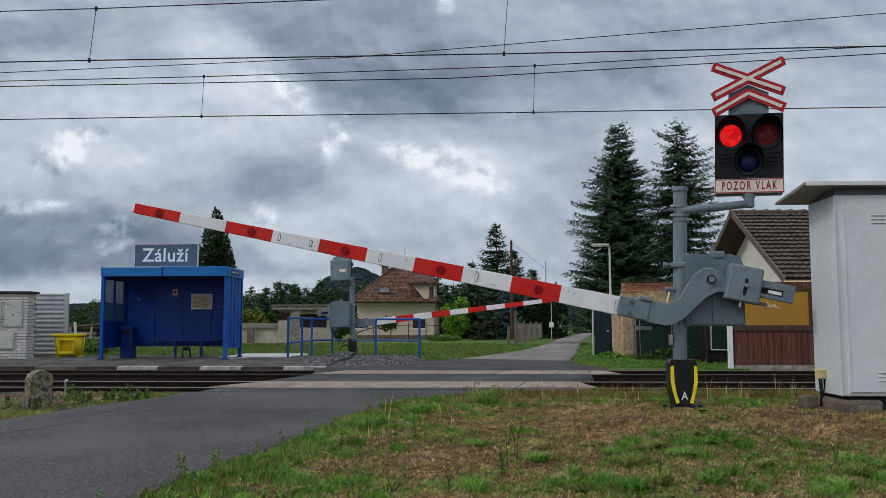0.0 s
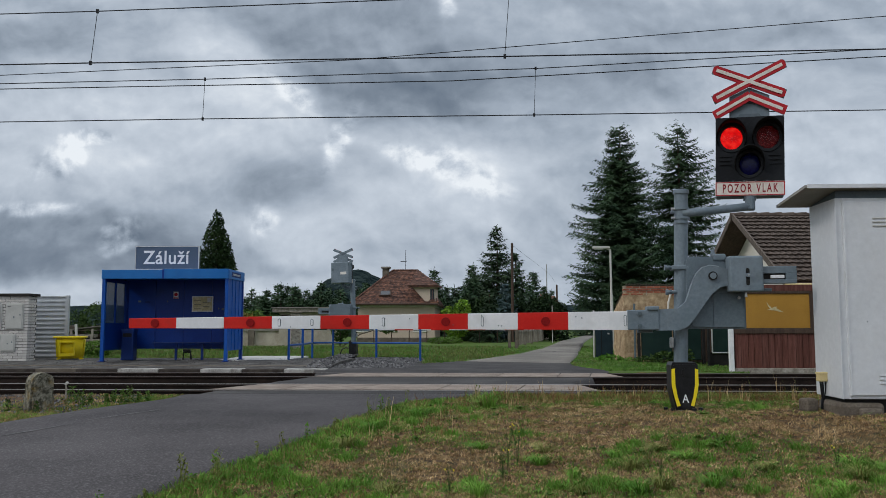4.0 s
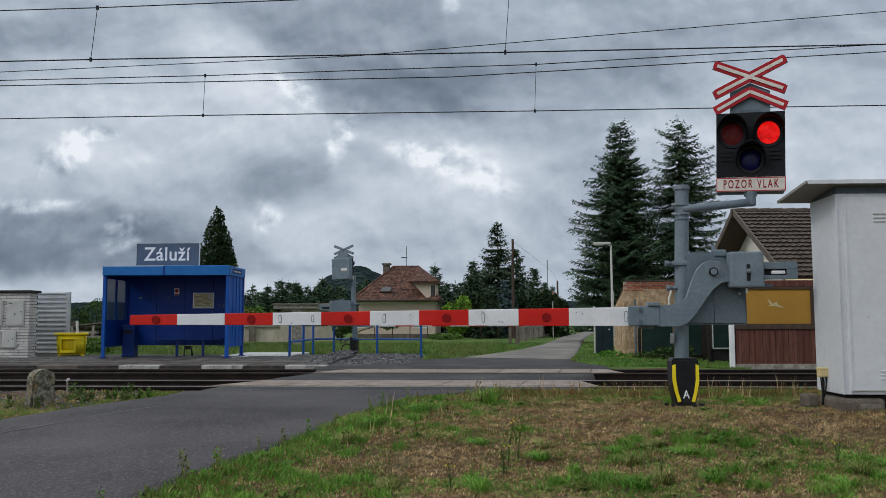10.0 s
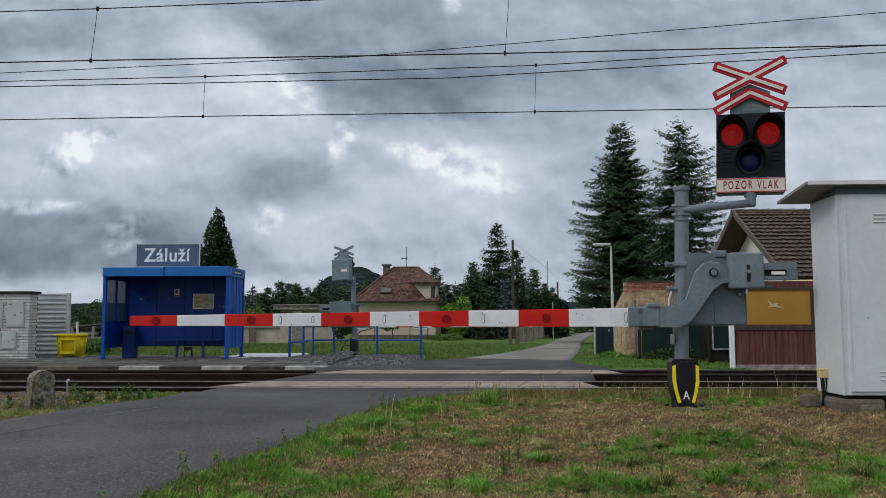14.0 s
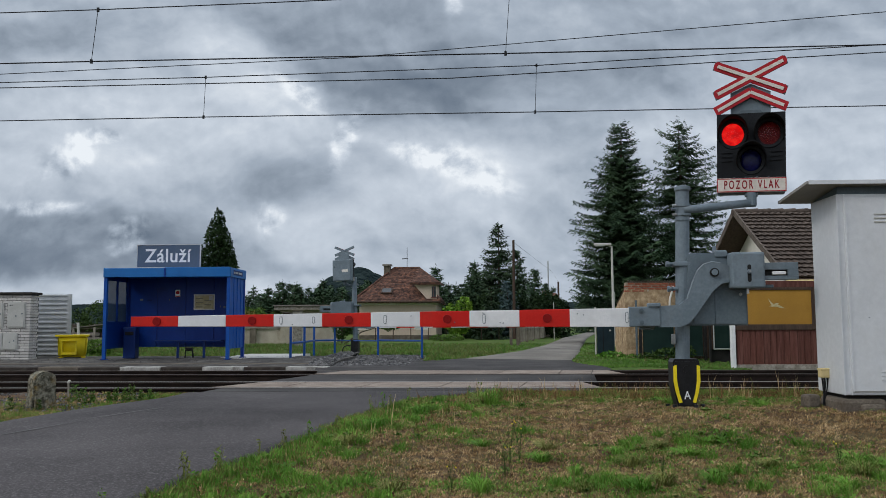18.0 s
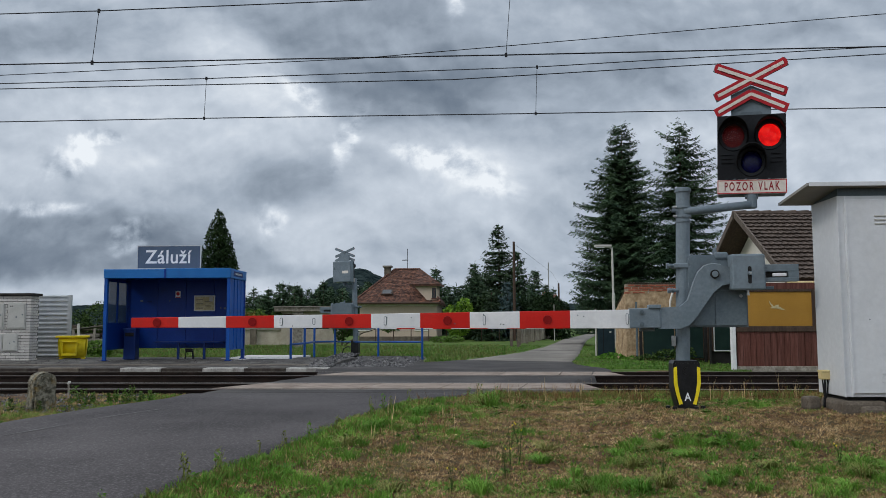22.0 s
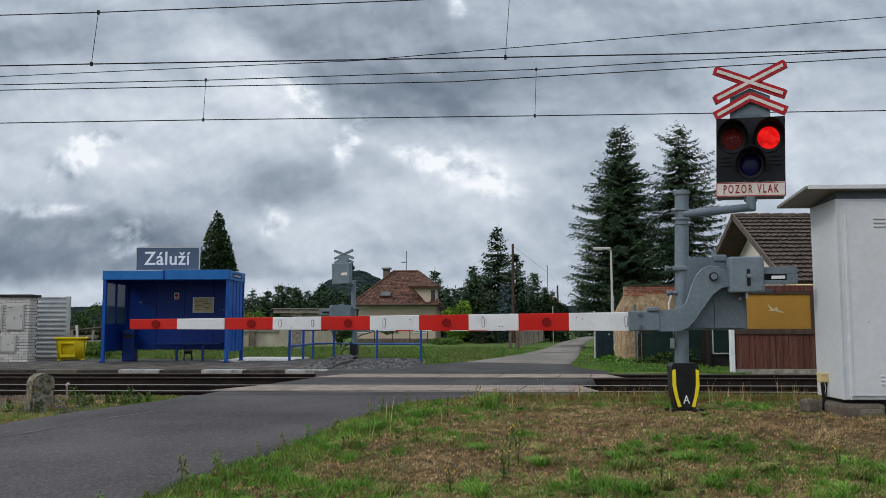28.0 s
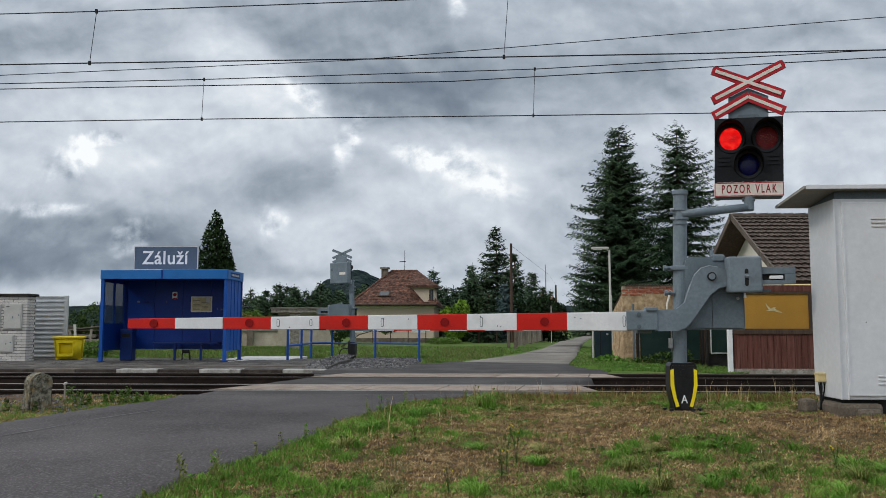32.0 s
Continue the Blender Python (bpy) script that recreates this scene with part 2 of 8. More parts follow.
    "brick_white": surf("brick_white", (0.50, 0.48, 0.45), (0.68, 0.66, 0.63), 0.2, 0.85, bump=0.4, stain=(0.20, 0.18, 0.155), stain_size=0.13, stain_amount=0.75, vary=0.3),
    "mortar_pale": surf("mortar_pale", (0.30, 0.25, 0.19), (0.46, 0.40, 0.32), 0.15, 0.95, bump=0.8, fine=20, stain=(0.25, 0.13, 0.08), stain_size=0.2, stain_amount=0.5),
    "plaster_dirty": surf("plaster_dirty", (0.34, 0.30, 0.24), (0.50, 0.45, 0.37), 0.8, 0.9, bump=0.3, fine=20, stain=(0.24, 0.20, 0.15), stain_size=0.6, stain_amount=0.5),
    "mortar": surf("mortar", (0.02, 0.018, 0.016), (0.05, 0.046, 0.04), 0.3, 0.95, bump=0.6),
    "box_grey": surf("box_grey", (0.42, 0.42, 0.39), (0.52, 0.52, 0.49), 0.4, 0.6, bump=0.05, stain=(0.3, 0.29, 0.26), stain_amount=0.3),
    "sheet_metal": surf("sheet_metal", (0.40, 0.425, 0.44), (0.53, 0.555, 0.575), 0.5, 0.45, 0.35, bump=0.05),
    "plaster": surf("plaster", (0.50, 0.405, 0.32), (0.62, 0.515, 0.415), 1.2, 0.9, bump=0.3, fine=20, stain=(0.30, 0.24, 0.17), stain_size=1.2, stain_amount=0.4),
    "plaster_white": surf("plaster_white", (0.64, 0.61, 0.55), (0.78, 0.75, 0.69), 1.2, 0.9, bump=0.3, stain=(0.4, 0.36, 0.3), stain_size=0.8, stain_amount=0.4),
    "plaster_ochre": surf("plaster_ochre", (0.34, 0.175, 0.028), (0.42, 0.225, 0.04), 0.8, 0.85, bump=0.2, stain=(0.36, 0.19, 0.04), stain_size=0.6, stain_amount=0.5),
    "plaster_rough": surf("plaster_rough", (0.31, 0.21, 0.12), (0.54, 0.40, 0.25), 0.22, 0.95, bump=1.0, fine=9, stain=(0.22, 0.14, 0.085), stain_size=0.5, stain_amount=0.55),
    "brick_red": surf("brick_red", (0.28, 0.085, 0.05), (0.42, 0.15, 0.09), 0.1, 0.9, bump=0.5, vary=0.35),
    "tile_brown": surf("tile_brown", (0.050, 0.037, 0.030), (0.112, 0.085, 0.068), 0.25, 0.85, bump=0.3, stain=(0.085, 0.078, 0.058), stain_size=0.6, stain_amount=0.5, vary=0.4),
    "wood_brown": surf("wood_brown", (0.088, 0.028, 0.02), (0.15, 0.055, 0.042), 0.25, 0.6, bump=0.3, fine=24, stretch=(6, 6, 0.5), vary=0.25, stain=(0.19, 0.09, 0.075), stain_size=0.5, stain_amount=0.4),
    "wood_dark": surf("wood_dark", (0.045, 0.028, 0.02), (0.09, 0.058, 0.042), 0.25, 0.7, bump=0.3, stretch=(4, 4, 0.5)),
    "wood_worn": surf("wood_worn", (0.075, 0.058, 0.047), (0.17, 0.138, 0.115), 0.2, 0.85, bump=0.4, stretch=(4, 4, 0.8)),
    "wood_grey": surf("wood_grey", (0.17, 0.15, 0.125), (0.30, 0.27, 0.23), 0.2, 0.9, bump=0.5, stretch=(5, 5, 0.5), vary=0.3),
    "green_dark": surf("green_dark", (0.005, 0.019, 0.016), (0.010, 0.032, 0.026), 0.6, 0.55, bump=0.1, stain=(0.02, 0.035, 0.03), stain_amount=0.4),
    "roof_grey": surf("roof_grey", (0.16, 0.145, 0.125), (0.28, 0.255, 0.22), 0.6, 0.9, bump=0.4),
    "dark_gap": surf("dark_gap", (0.012, 0.012, 0.012), (0.025, 0.024, 0.023), 0.3, 0.9, bump=0.0),
    "window_dark": surf("window_dark", (0.015, 0.018, 0.02), (0.03, 0.035, 0.04), 0.5, 0.12, bump=0.0, spec=0.6),
    "wire": surf("wire", (0.014, 0.015, 0.017), (0.025, 0.026, 0.029), 0.5, 0.6, 0.3, bump=0.0),
    "bark": surf("bark", (0.06, 0.045, 0.035), (0.13, 0.10, 0.08), 0.15, 0.95, bump=1.0, stretch=(3, 3, 0.6)),
    "spruce": surf("spruce", (0.027, 0.056, 0.031), (0.088, 0.142, 0.070), 1.5, 0.75, bump=0.0, fine=6, island=0.8, spec=0.12),
    "spruce_light": surf("spruce_light", (0.026, 0.048, 0.026), (0.056, 0.088, 0.042), 1.5, 0.75, bump=0.0, fine=6, island=0.8, spec=0.12),
    "spruce_blue": surf("spruce_blue", (0.05, 0.085, 0.085), (0.1, 0.15, 0.15), 1.0, 0.75, bump=0.0, fine=6, island=0.6, spec=0.12),
    "leaf": surf("leaf", (0.035, 0.065, 0.016), (0.075, 0.125, 0.03), 1.0, 0.7, bump=0.0, fine=6, island=0.8, spec=0.12),
    "leaf_fresh": surf("leaf_fresh", (0.055, 0.115, 0.018), (0.125, 0.21, 0.04), 1.0, 0.7, bump=0.0, fine=6, island=0.8, spec=0.12),
    "bin_navy": surf("bin_navy", (0.003, 0.020, 0.115), (0.005, 0.028, 0.15), 0.4, 0.55, bump=0.05),
    "leaf_bright": surf("leaf_bright", (0.10, 0.20, 0.02), (0.2, 0.32, 0.035), 0.8, 0.65, bump=0.0, fine=6, island=0.6, spec=0.12),
    "leaf_dark": surf("leaf_dark", (0.014, 0.03, 0.012), (0.034, 0.06, 0.02), 1.5, 0.75, bump=0.0, fine=4, island=0.8, spec=0.12),
    "leaf_yellow": surf("leaf_yellow", (0.13, 0.125, 0.03), (0.22, 0.20, 0.05), 0.8, 0.75, bump=0.0, fine=6, island=0.6, spec=0.12),
    # bluish tones: the distance haze is put into the hill's colour
    "hill": surf("hill", (0.008, 0.014, 0.016), (0.040, 0.058, 0.055), 14.0, 0.95, bump=0.0, fine=0.25, spec=0.0),
    "grass_green": surf("grass_green", (0.072, 0.185, 0.020), (0.18, 0.345, 0.052), 0.7, 0.65, bump=0.0, fine=5, island=0.7, spec=0.12),
    "grass_mid": surf("grass_mid", (0.12, 0.145, 0.034), (0.25, 0.26, 0.085), 0.7, 0.75, bump=0.0, fine=5, island=0.8, spec=0.12),
    "straw_brown": surf("straw_brown", (0.11, 0.060, 0.026), (0.30, 0.175, 0.074), 0.5, 0.85, bump=0.0, fine=5, island=1.0, spec=0.1),
    "straw_pale": surf("straw_pale", (0.46, 0.325, 0.160), (0.78, 0.595, 0.33), 0.5, 0.8, bump=0.0, fine=5, island=0.8, spec=0.12),
    "grass_dry": surf("grass_dry", (0.27, 0.172, 0.080), (0.56, 0.385, 0.20), 0.7, 0.8, bump=0.0, fine=5, island=0.8, spec=0.12),
    "field": surf("field", (0.048, 0.092, 0.015), (0.105, 0.165, 0.032), 2.5, 0.85, bump=0.6, fine=9, stain=(0.15, 0.15, 0.055), stain_size=1.2, stain_amount=0.5, spec=0.12),
    "panel_cream": surf("panel_cream", (0.45, 0.38, 0.2), (0.62, 0.55, 0.34), 0.12, 0.6, bump=0.0, fine=20),
    "print_grey": surf("print_grey", (0.22, 0.19, 0.12), (0.32, 0.28, 0.18), 0.1, 0.7, bump=0.0),
    "silver": surf("silver", (0.5, 0.51, 0.52), (0.62, 0.63, 0.64), 0.2, 0.4, 0.5, bump=0.03),
    "shelter_blue_lit": surf("shelter_blue_lit", (0.005, 0.065, 0.30), (0.009, 0.085, 0.37), 0.5, 0.4, bump=0.06, stain=(0.004, 0.03, 0.12), stain_size=0.4, stain_amount=0.35),
    "gate_teal": surf("gate_teal", (0.010, 0.024, 0.034), (0.018, 0.038, 0.05), 0.4, 0.5, bump=0.1),
    "feather": surf("feather", (0.02, 0.02, 0.024), (0.05, 0.05, 0.055), 0.1, 0.8, bump=0.0),
    "pane": glass("pane", (0.07, 0.11, 0.17), 0.12, 0.72),
    "lamp_red": lit_lens(),
    "filter_dense": glass("filter_dense", (0.14, 0.003, 0.005), 0.3, 0.82),
    "filter_thin": glass("filter_thin", (0.20, 0.004, 0.006), 0.5, 0.55),
    "cover_glass": glass("cover_glass", (0.25, 0.005, 0.008), 0.06, 0.30),
    "hood_black": surf("hood_black", (0.004, 0.004, 0.005), (0.009, 0.009, 0.010), 0.2, 0.6, bump=0.05, spec=0.2),
    "plinth_stained": surf("plinth_stained", (0.22, 0.195, 0.165), (0.40, 0.365, 0.32), 0.2, 0.9, bump=0.5, fine=30, stain=(0.09, 0.06, 0.045), stain_size=0.12, stain_amount=0.8),
}


# ---- mesh helpers ----
def B():
    return bmesh.new()


def link(name, bm, mat, parent=None, label="", smooth=False):
    me = bpy.data.meshes.new(name)
    bm.normal_update()
    bm.to_mesh(me)
    bm.free()
    me.materials.append(M[mat])
    if smooth:
        for p in me.polygons:
            p.use_smooth = True
    ob = new(name, me)
    if parent:
        ob.parent = parent
    if label:
        ob["label"] = label
    return ob


def part(name, bm, mat, parent, label="", smooth=False):
    return link(name, bm, mat, parent, label, smooth)


def thing(name, x, y, z, rz, label, category, group="", kind=""):
    ob = new(name)
    ob.empty_display_size = 0.2
    ob.matrix_basis = pose(x, y, z, 0, 0, rz)
    return tagged(ob, label, category, group, kind)


def box(bm, x0, x1, y0, y1, z0, z1, bev=0.0, m=None):
    vs = [bm.verts.new((x, y, z)) for z in (z0, z1) for y in (y0, y1) for x in (x0, x1)]
    fs = [bm.faces.new([vs[i] for i in q]) for q in ((0, 2, 3, 1), (4, 5, 7, 6), (0, 1, 5, 4), (2, 6, 7, 3), (0, 4, 6, 2), (1, 3, 7, 5))]
    out = vs
    if bev:
        es = list({e for f in fs for e in f.edges})
        r = bmesh.ops.bevel(bm, geom=es, offset=bev, segments=2, affect="EDGES", profile=0.5)
        out = list({v for f in r["faces"] for v in f.verts})
    if m is not None:
        bmesh.ops.transform(bm, matrix=m, verts=[v for v in out if v.is_valid])
    return bm


def tube(bm, pts, r, n=10, caps=True):
    """A round bar along points; r is one radius or one for each point."""
    pts = [Vector(p) for p in pts]
    rs = r if isinstance(r, (list, tuple)) else [r] * len(pts)
    rings = []
    for i, p in enumerate(pts):
        d = (pts[min(i + 1, len(pts) - 1)] - pts[max(i - 1, 0)]).normalized()
        u = d.cross(Vector((0, 0, 1)) if abs(d.z) < 0.9 else Vector((1, 0, 0))).normalized()
        w = d.cross(u)
        rings.append([bm.verts.new(p + (u * math.cos(2 * math.pi * k / n) + w * math.sin(2 * math.pi * k / n)) * rs[i]) for k in range(n)])
    for a, b in zip(rings, rings[1:]):
        for k in range(n):
            bm.faces.new((a[k], a[(k + 1) % n], b[(k + 1) % n], b[k]))
    if caps:
        bm.faces.new(rings[0][::-1])
        bm.faces.new(rings[-1])
    return bm


def slab(bm, outline, y0, y1):
    """An outline in x and z, given depth from y0 to y1."""
    f = [bm.verts.new((x, y0, z)) for x, z in outline]
    g = [bm.verts.new((x, y1, z)) for x, z in outline]
    bm.faces.new(f)
    bm.faces.new(g[::-1])
    for i in range(len(f)):
        j = (i + 1) % len(f)
        bm.faces.new((f[i], g[i], g[j], f[j]))
    bmesh.ops.recalc_face_normals(bm, faces=bm.faces)
    return bm


def text_mesh(name, words, size, mat, parent, m, depth=0.002, width=1.0, bold=0.0, spacing=1.0, label=""):
    cu = bpy.data.curves.new(name, "FONT")
    cu.body, cu.size, cu.align_x, cu.align_y, cu.extrude, cu.offset = words, size, "CENTER", "CENTER", depth, bold
    cu.space_character = spacing
    tmp = new(name, cu)
    bpy.context.view_layer.update()
    me = bpy.data.meshes.new_from_object(tmp.evaluated_get(bpy.context.evaluated_depsgraph_get()))
    bpy.data.objects.remove(tmp)
    me.transform(m @ pose(0, 0, 0, 90, 0, 0) @ Matrix.Diagonal((width, 1, 1, 1)))
    me.materials.clear()
    me.materials.append(M[mat])
    ob = new(name, me)
    ob.parent = parent
    if label:
        ob["label"] = label
    return ob


def smooth01(a):
    a = min(1.0, max(0.0, a))
    return a * a * (3 - 2 * a)

# ---- the lie of the land ----
TRACK_TURN = -2.54                    # the line runs a little towards the viewer on the right
NEAR_AXIS, FAR_AXIS = 14.95, 18.8


def across(x, y):
    """Distance across the line, in which the two track axes are 14.95 and 18.8."""
    return y + 0.0444 * x


def lie(x, y):
    """Height of the natural ground; rail heads are at 0."""
    z = -0.5 * smooth01((10.5 - y) / 8.5)
    a = across(x, y)
    if 13.25 < a < 20.1:
        z = -0.40 * min(smooth01((a - 13.25) / 0.6), smooth01((20.1 - a) / 0.5))
    if y > 30:
        z -= 0.0 if y < 60 else min(1.0, (y - 60) * 0.004)
    if x > 1.4 and 7.5 < y < 11.5:
        z += (0.08 + 0.06 * smooth01((x - 3.6) / 0.8)) * smooth01((x - 1.4) / 1.2) * smooth01((y - 7.5) / 1.2) * smooth01((11.5 - y) / 1.0)
    if x > 5 and 20.0 < a < 40:
        z -= 0.12 * smooth01((x - 5) / 3) * smooth01((40 - a) / 10)
    return z


def bumps(x, y):
    return 0.03 * noise.noise(Vector((x * 0.9, y * 0.9, 0))) + 0.016 * noise.noise(Vector((x * 3.1, y * 3.1, 4)))


def steps(lo, hi, fine, far):
    """Grid lines: even between lo and hi, then growing outwards to far."""
    line = list(np.arange(lo, hi + 1e-6, fine))
    s = fine
    while line[-1] < far:
        s *= 1.45
        line.append(line[-1] + s)
    s = fine
    while line[0] > -far:
        s *= 1.45
        line.insert(0, line[0] - s)
    return line


def ground_sheet():
    xs, ys = steps(-15, 13, 0.22, 3500), steps(0.5, 29, 0.2, 3500)
    verts = [(x, y, lie(x, y) + (bumps(x, y) if abs(x) < 60 and -20 < y < 90 else 0) - (0.05 if 13.25 < across(x, y) < 20.1 or (10.5 < y < 13.3 and -3.7 < x < -0.9 + max(0.0, y - 11.5) * 1.2) else 0)) for y in ys for x in xs]
    n = len(xs)
    faces = [(j * n + i, j * n + i + 1, (j + 1) * n + i + 1, (j + 1) * n + i) for j in range(len(ys) - 1) for i in range(n - 1)]
    me = bpy.data.meshes.new("ground")
    me.from_pydata(verts, [], faces)
    me.materials.append(M["soil"])
    me.materials.append(M["field"])
    for p in me.polygons:
        a = across(p.center.x, p.center.y)
        p.material_index = 1 if a > (25.0 if p.center.x < -3.0 else 20.05) else 0
        p.use_smooth = True
    return tagged(new("ground", me), "uneven ground with dry soil and cut grass", "ground", kind="structure")


ground_sheet()


def ribbon(name, left, right, height, mat, label, nx=14, sub=6, category="road"):
    """A road surface between two edge lines."""
    rows = []
    for k in range(len(left) - 1):
        for s in range(sub if k < len(left) - 2 else sub + 1):
            u = s / sub
            a = Vector(left[k]).lerp(Vector(left[k + 1]), u)
            b = Vector(right[k]).lerp(Vector(right[k + 1]), u)
            rows.append((a, b))
    bm = B()
    grid = []
    for a, b in rows:
        line = []
        for i in range(nx + 1):
            w = a.lerp(b, i / nx)
            if i in (0, nx):
                w = w + Vector((0.06 * noise.noise(Vector((w.x * 2.3, w.y * 2.3, 7))), 0))
            line.append(bm.verts.new((w.x, w.y, height(w.x, w.y))))
        grid.append(line)
    for g, h in zip(grid, grid[1:]):
        for i in range(nx):
            bm.faces.new((g[i], g[i + 1], h[i + 1], h[i]))
    for side, col in ((-1, 0), (1, nx)):
        low = [bm.verts.new((v.co.x + side * 0.05, v.co.y, v.co.z - 0.14)) for v in (g[col] for g in grid)]
        for k in range(len(grid) - 1):
            bm.faces.new((grid[k][col], grid[k + 1][col], low[k + 1], low[k]))
    bmesh.ops.recalc_face_normals(bm, faces=bm.faces)
    return tagged(link(name, bm, mat, smooth=True), label, category, kind="structure")


def road_height(x, y):
    z = -0.5 * smooth01((10.5 - y) / 8.5) + 0.035
    return z - 0.045 * smooth01((y - 12.9) / 0.7)


ribbon("road", [(-36, -44), (-9, 0.5), (-6.3, 5), (-4.82, 9.3), (-4.42, 10.5), (-3.92, 12.1), (-3.86, 12.9), (-3.80, 13.65)],
       [(-31.4, -44), (-5, 0), (-2.7, 5.2), (-1.63, 7.72), (-0.93, 9.9), (-0.42, 11.7), (0.75, 13.0), (2.3, 13.65)], road_height, "asphalt", "dark grey asphalt lane leading to the crossing", nx=24)
ribbon("road_over_tracks", [(-3.80, 13.65), (-3.75, 14.2), (-3.4, 15.9), (-2.7, 18.4), (-3.03, 20.3), (-2.9, 21.8), (-0.2, 24.2), (0.6, 25.2)],
       [(2.3, 13.65), (2.4, 14.2), (2.5, 16.4), (3.3, 18.2), (3.85, 19.7), (3.5, 21.6), (3.45, 23.0), (3.6, 23.7)], lambda x, y: -0.008 + 0.055 * smooth01((across(x, y) - 19.5) / 0.7), "asphalt_old", "worn asphalt between and beyond the rails")
ribbon("road_beyond", [(0.15, 24.0), (1.4, 27.8), (3.0, 32.3), (4.6, 38.6), (8.6, 60.9), (20.4, 122), (56, 320)],
       [(3.35, 22.9), (3.95, 25.9), (4.9, 31), (6.2, 38.5), (10.4, 62), (22.3, 124), (58, 322)], lambda x, y: lie(x, y) + 0.03 + 0.06 * smooth01((y - 28) / 10), "road_far", "pale concrete lane running away between verges", nx=8)


# long worn seams in the lane, and cracks across the lane beyond
def lane_height(x, y):
    return lie(x, y) + 0.03 + 0.06 * smooth01((y - 28) / 10)


def road_strip(pts, width, height, mat, label):
    """A thin uneven band along points on a road, tapering to its ends."""
    bm = B()
    rows = []
    n = 14 * (len(pts) - 1)
    for i in range(n + 1):
        k = min(i // 14, len(pts) - 2)
        (xa, ya), (xb, yb) = pts[k], pts[k + 1]
        u = i / 14 - k
        side = Vector((ya - yb, xb - xa)).normalized()
        x, y = xa + (xb - xa) * u, ya + (yb - ya) * u
        w = width * (0.12 + 0.88 * math.sin(math.pi * i / n)) * (1 + 0.7 * noise.noise(Vector((x * 5, y * 5, 1))))
        rows.append([bm.verts.new((x + side.x * q, y + side.y * q, height(x + side.x * q, y + side.y * q) + 0.004)) for q in (-w, w)])
    for a, b in zip(rows, rows[1:]):
        bm.faces.new((a[0], b[0], b[1], a[1]))
    tagged(link("road_seam", bm, mat), label, "road seam", kind="structure")


road_strip([(-4.45, 8.45), (-4.2, 8.85), (-3.98, 9.3)], 0.020, road_height, "asphalt_pale", "worn pale seam in the asphalt lane")
road_strip([(-3.94, 9.5), (-3.72, 9.95), (-3.40, 10.68)], 0.022, road_height, "asphalt_pale", "worn pale seam in the asphalt lane")
road_strip([(3.4, 33.6), (4.4, 34.1), (5.3, 33.8)], 0.16, lane_height, "asphalt_old", "dark crack across the concrete lane")
road_strip([(6.0, 45.6), (6.8, 46.2), (7.5, 45.8)], 0.22, lane_height, "asphalt_old", "dark crack across the concrete lane")


# ---- tracks ----
def rail_profile(bm, x0, x1, y):
    pts = [(-0.07, -0.172), (0.07, -0.172), (0.07, -0.16), (0.012, -0.145), (0.012, -0.045), (0.035, -0.035), (0.035, -0.004), (0.028, 0), (-0.028, 0), (-0.035, -0.004), (-0.035, -0.035), (-0.012, -0.045), (-0.012, -0.145), (-0.07, -0.16)]
    a = [bm.verts.new((x0, y + p, z)) for p, z in pts]
    b = [bm.verts.new((x1, y + p, z)) for p, z in pts]
    for i in range(len(pts)):
        j = (i + 1) % len(pts)
        bm.faces.new((a[i], a[j], b[j], b[i]))
    return bm


SLEEPER = None
for name, axis in (("track", NEAR_AXIS), ("track", FAR_AXIS)):
    tr = thing(name, 0, axis, 0, TRACK_TURN, "rusty railway track on concrete sleepers in dark ballast", "railway track", "two parallel tracks", "structure")
    for s in (-1, 1):
        bm = rail_profile(B(), -90, 90, s * 0.7525)
        bmesh.ops.recalc_face_normals(bm, faces=bm.faces)
        r = part("rail", bm, "rail_rust", tr)
        part("rail_head", box(B(), -90, 90, s * 0.7525 - 0.0362, s * 0.7525 + 0.0362, -0.006, 0.003), "rail_head" if axis == NEAR_AXIS else "rail_dull", r, "worn running surface")
    for k in range(-40, 41):
        x = k * 0.6 + 0.2
        if -3.4 < x < 2.9 and axis == NEAR_AXIS or -2.5 < x < 3.6 and axis == FAR_AXIS:
            continue
        if SLEEPER is None:
            SLEEPER = part("sleeper", box(B(), -0.13, 0.13, -1.25, 1.25, -0.34, -0.175, 0.02), "sleeper", tr)
            SLEEPER.location.x = x
        else:
            ob = new("sleeper", SLEEPER.data)
            ob.parent, ob.location = tr, (x, 0, 0)


def ballast():
    xs = np.concatenate([np.arange(-100, -14, 2.0), np.arange(-14, 14, 0.16), np.arange(14, 100, 2.0)])
    ys = np.arange(-1.75, 5.21, 0.12)
    rng = np.random.default_rng(5)
    verts = []
    for y in ys:
        for x in xs:
            edge = min(1.0, (y + 1.75) / 0.5, (5.2 - y) / 0.4)
            verts.append((x, y, -0.40 + 0.20 * max(edge, 0) + rng.uniform(-0.025, 0.025)))
    n = len(xs)
    faces = [(j * n + i, j * n + i + 1, (j + 1) * n + i + 1, (j + 1) * n + i) for j in range(len(ys) - 1) for i in range(n - 1)]
    me = bpy.data.meshes.new("ballast")
    me.from_pydata(verts, [], faces)
    me.materials.append(M["ballast"])
    ob = new("track_ballast", me)
    ob.matrix_basis = pose(0, NEAR_AXIS, 0, 0, 0, TRACK_TURN)
    tagged(ob, "dark rust-stained crushed stone under the tracks", "ballast", kind="stuff")


ballast()

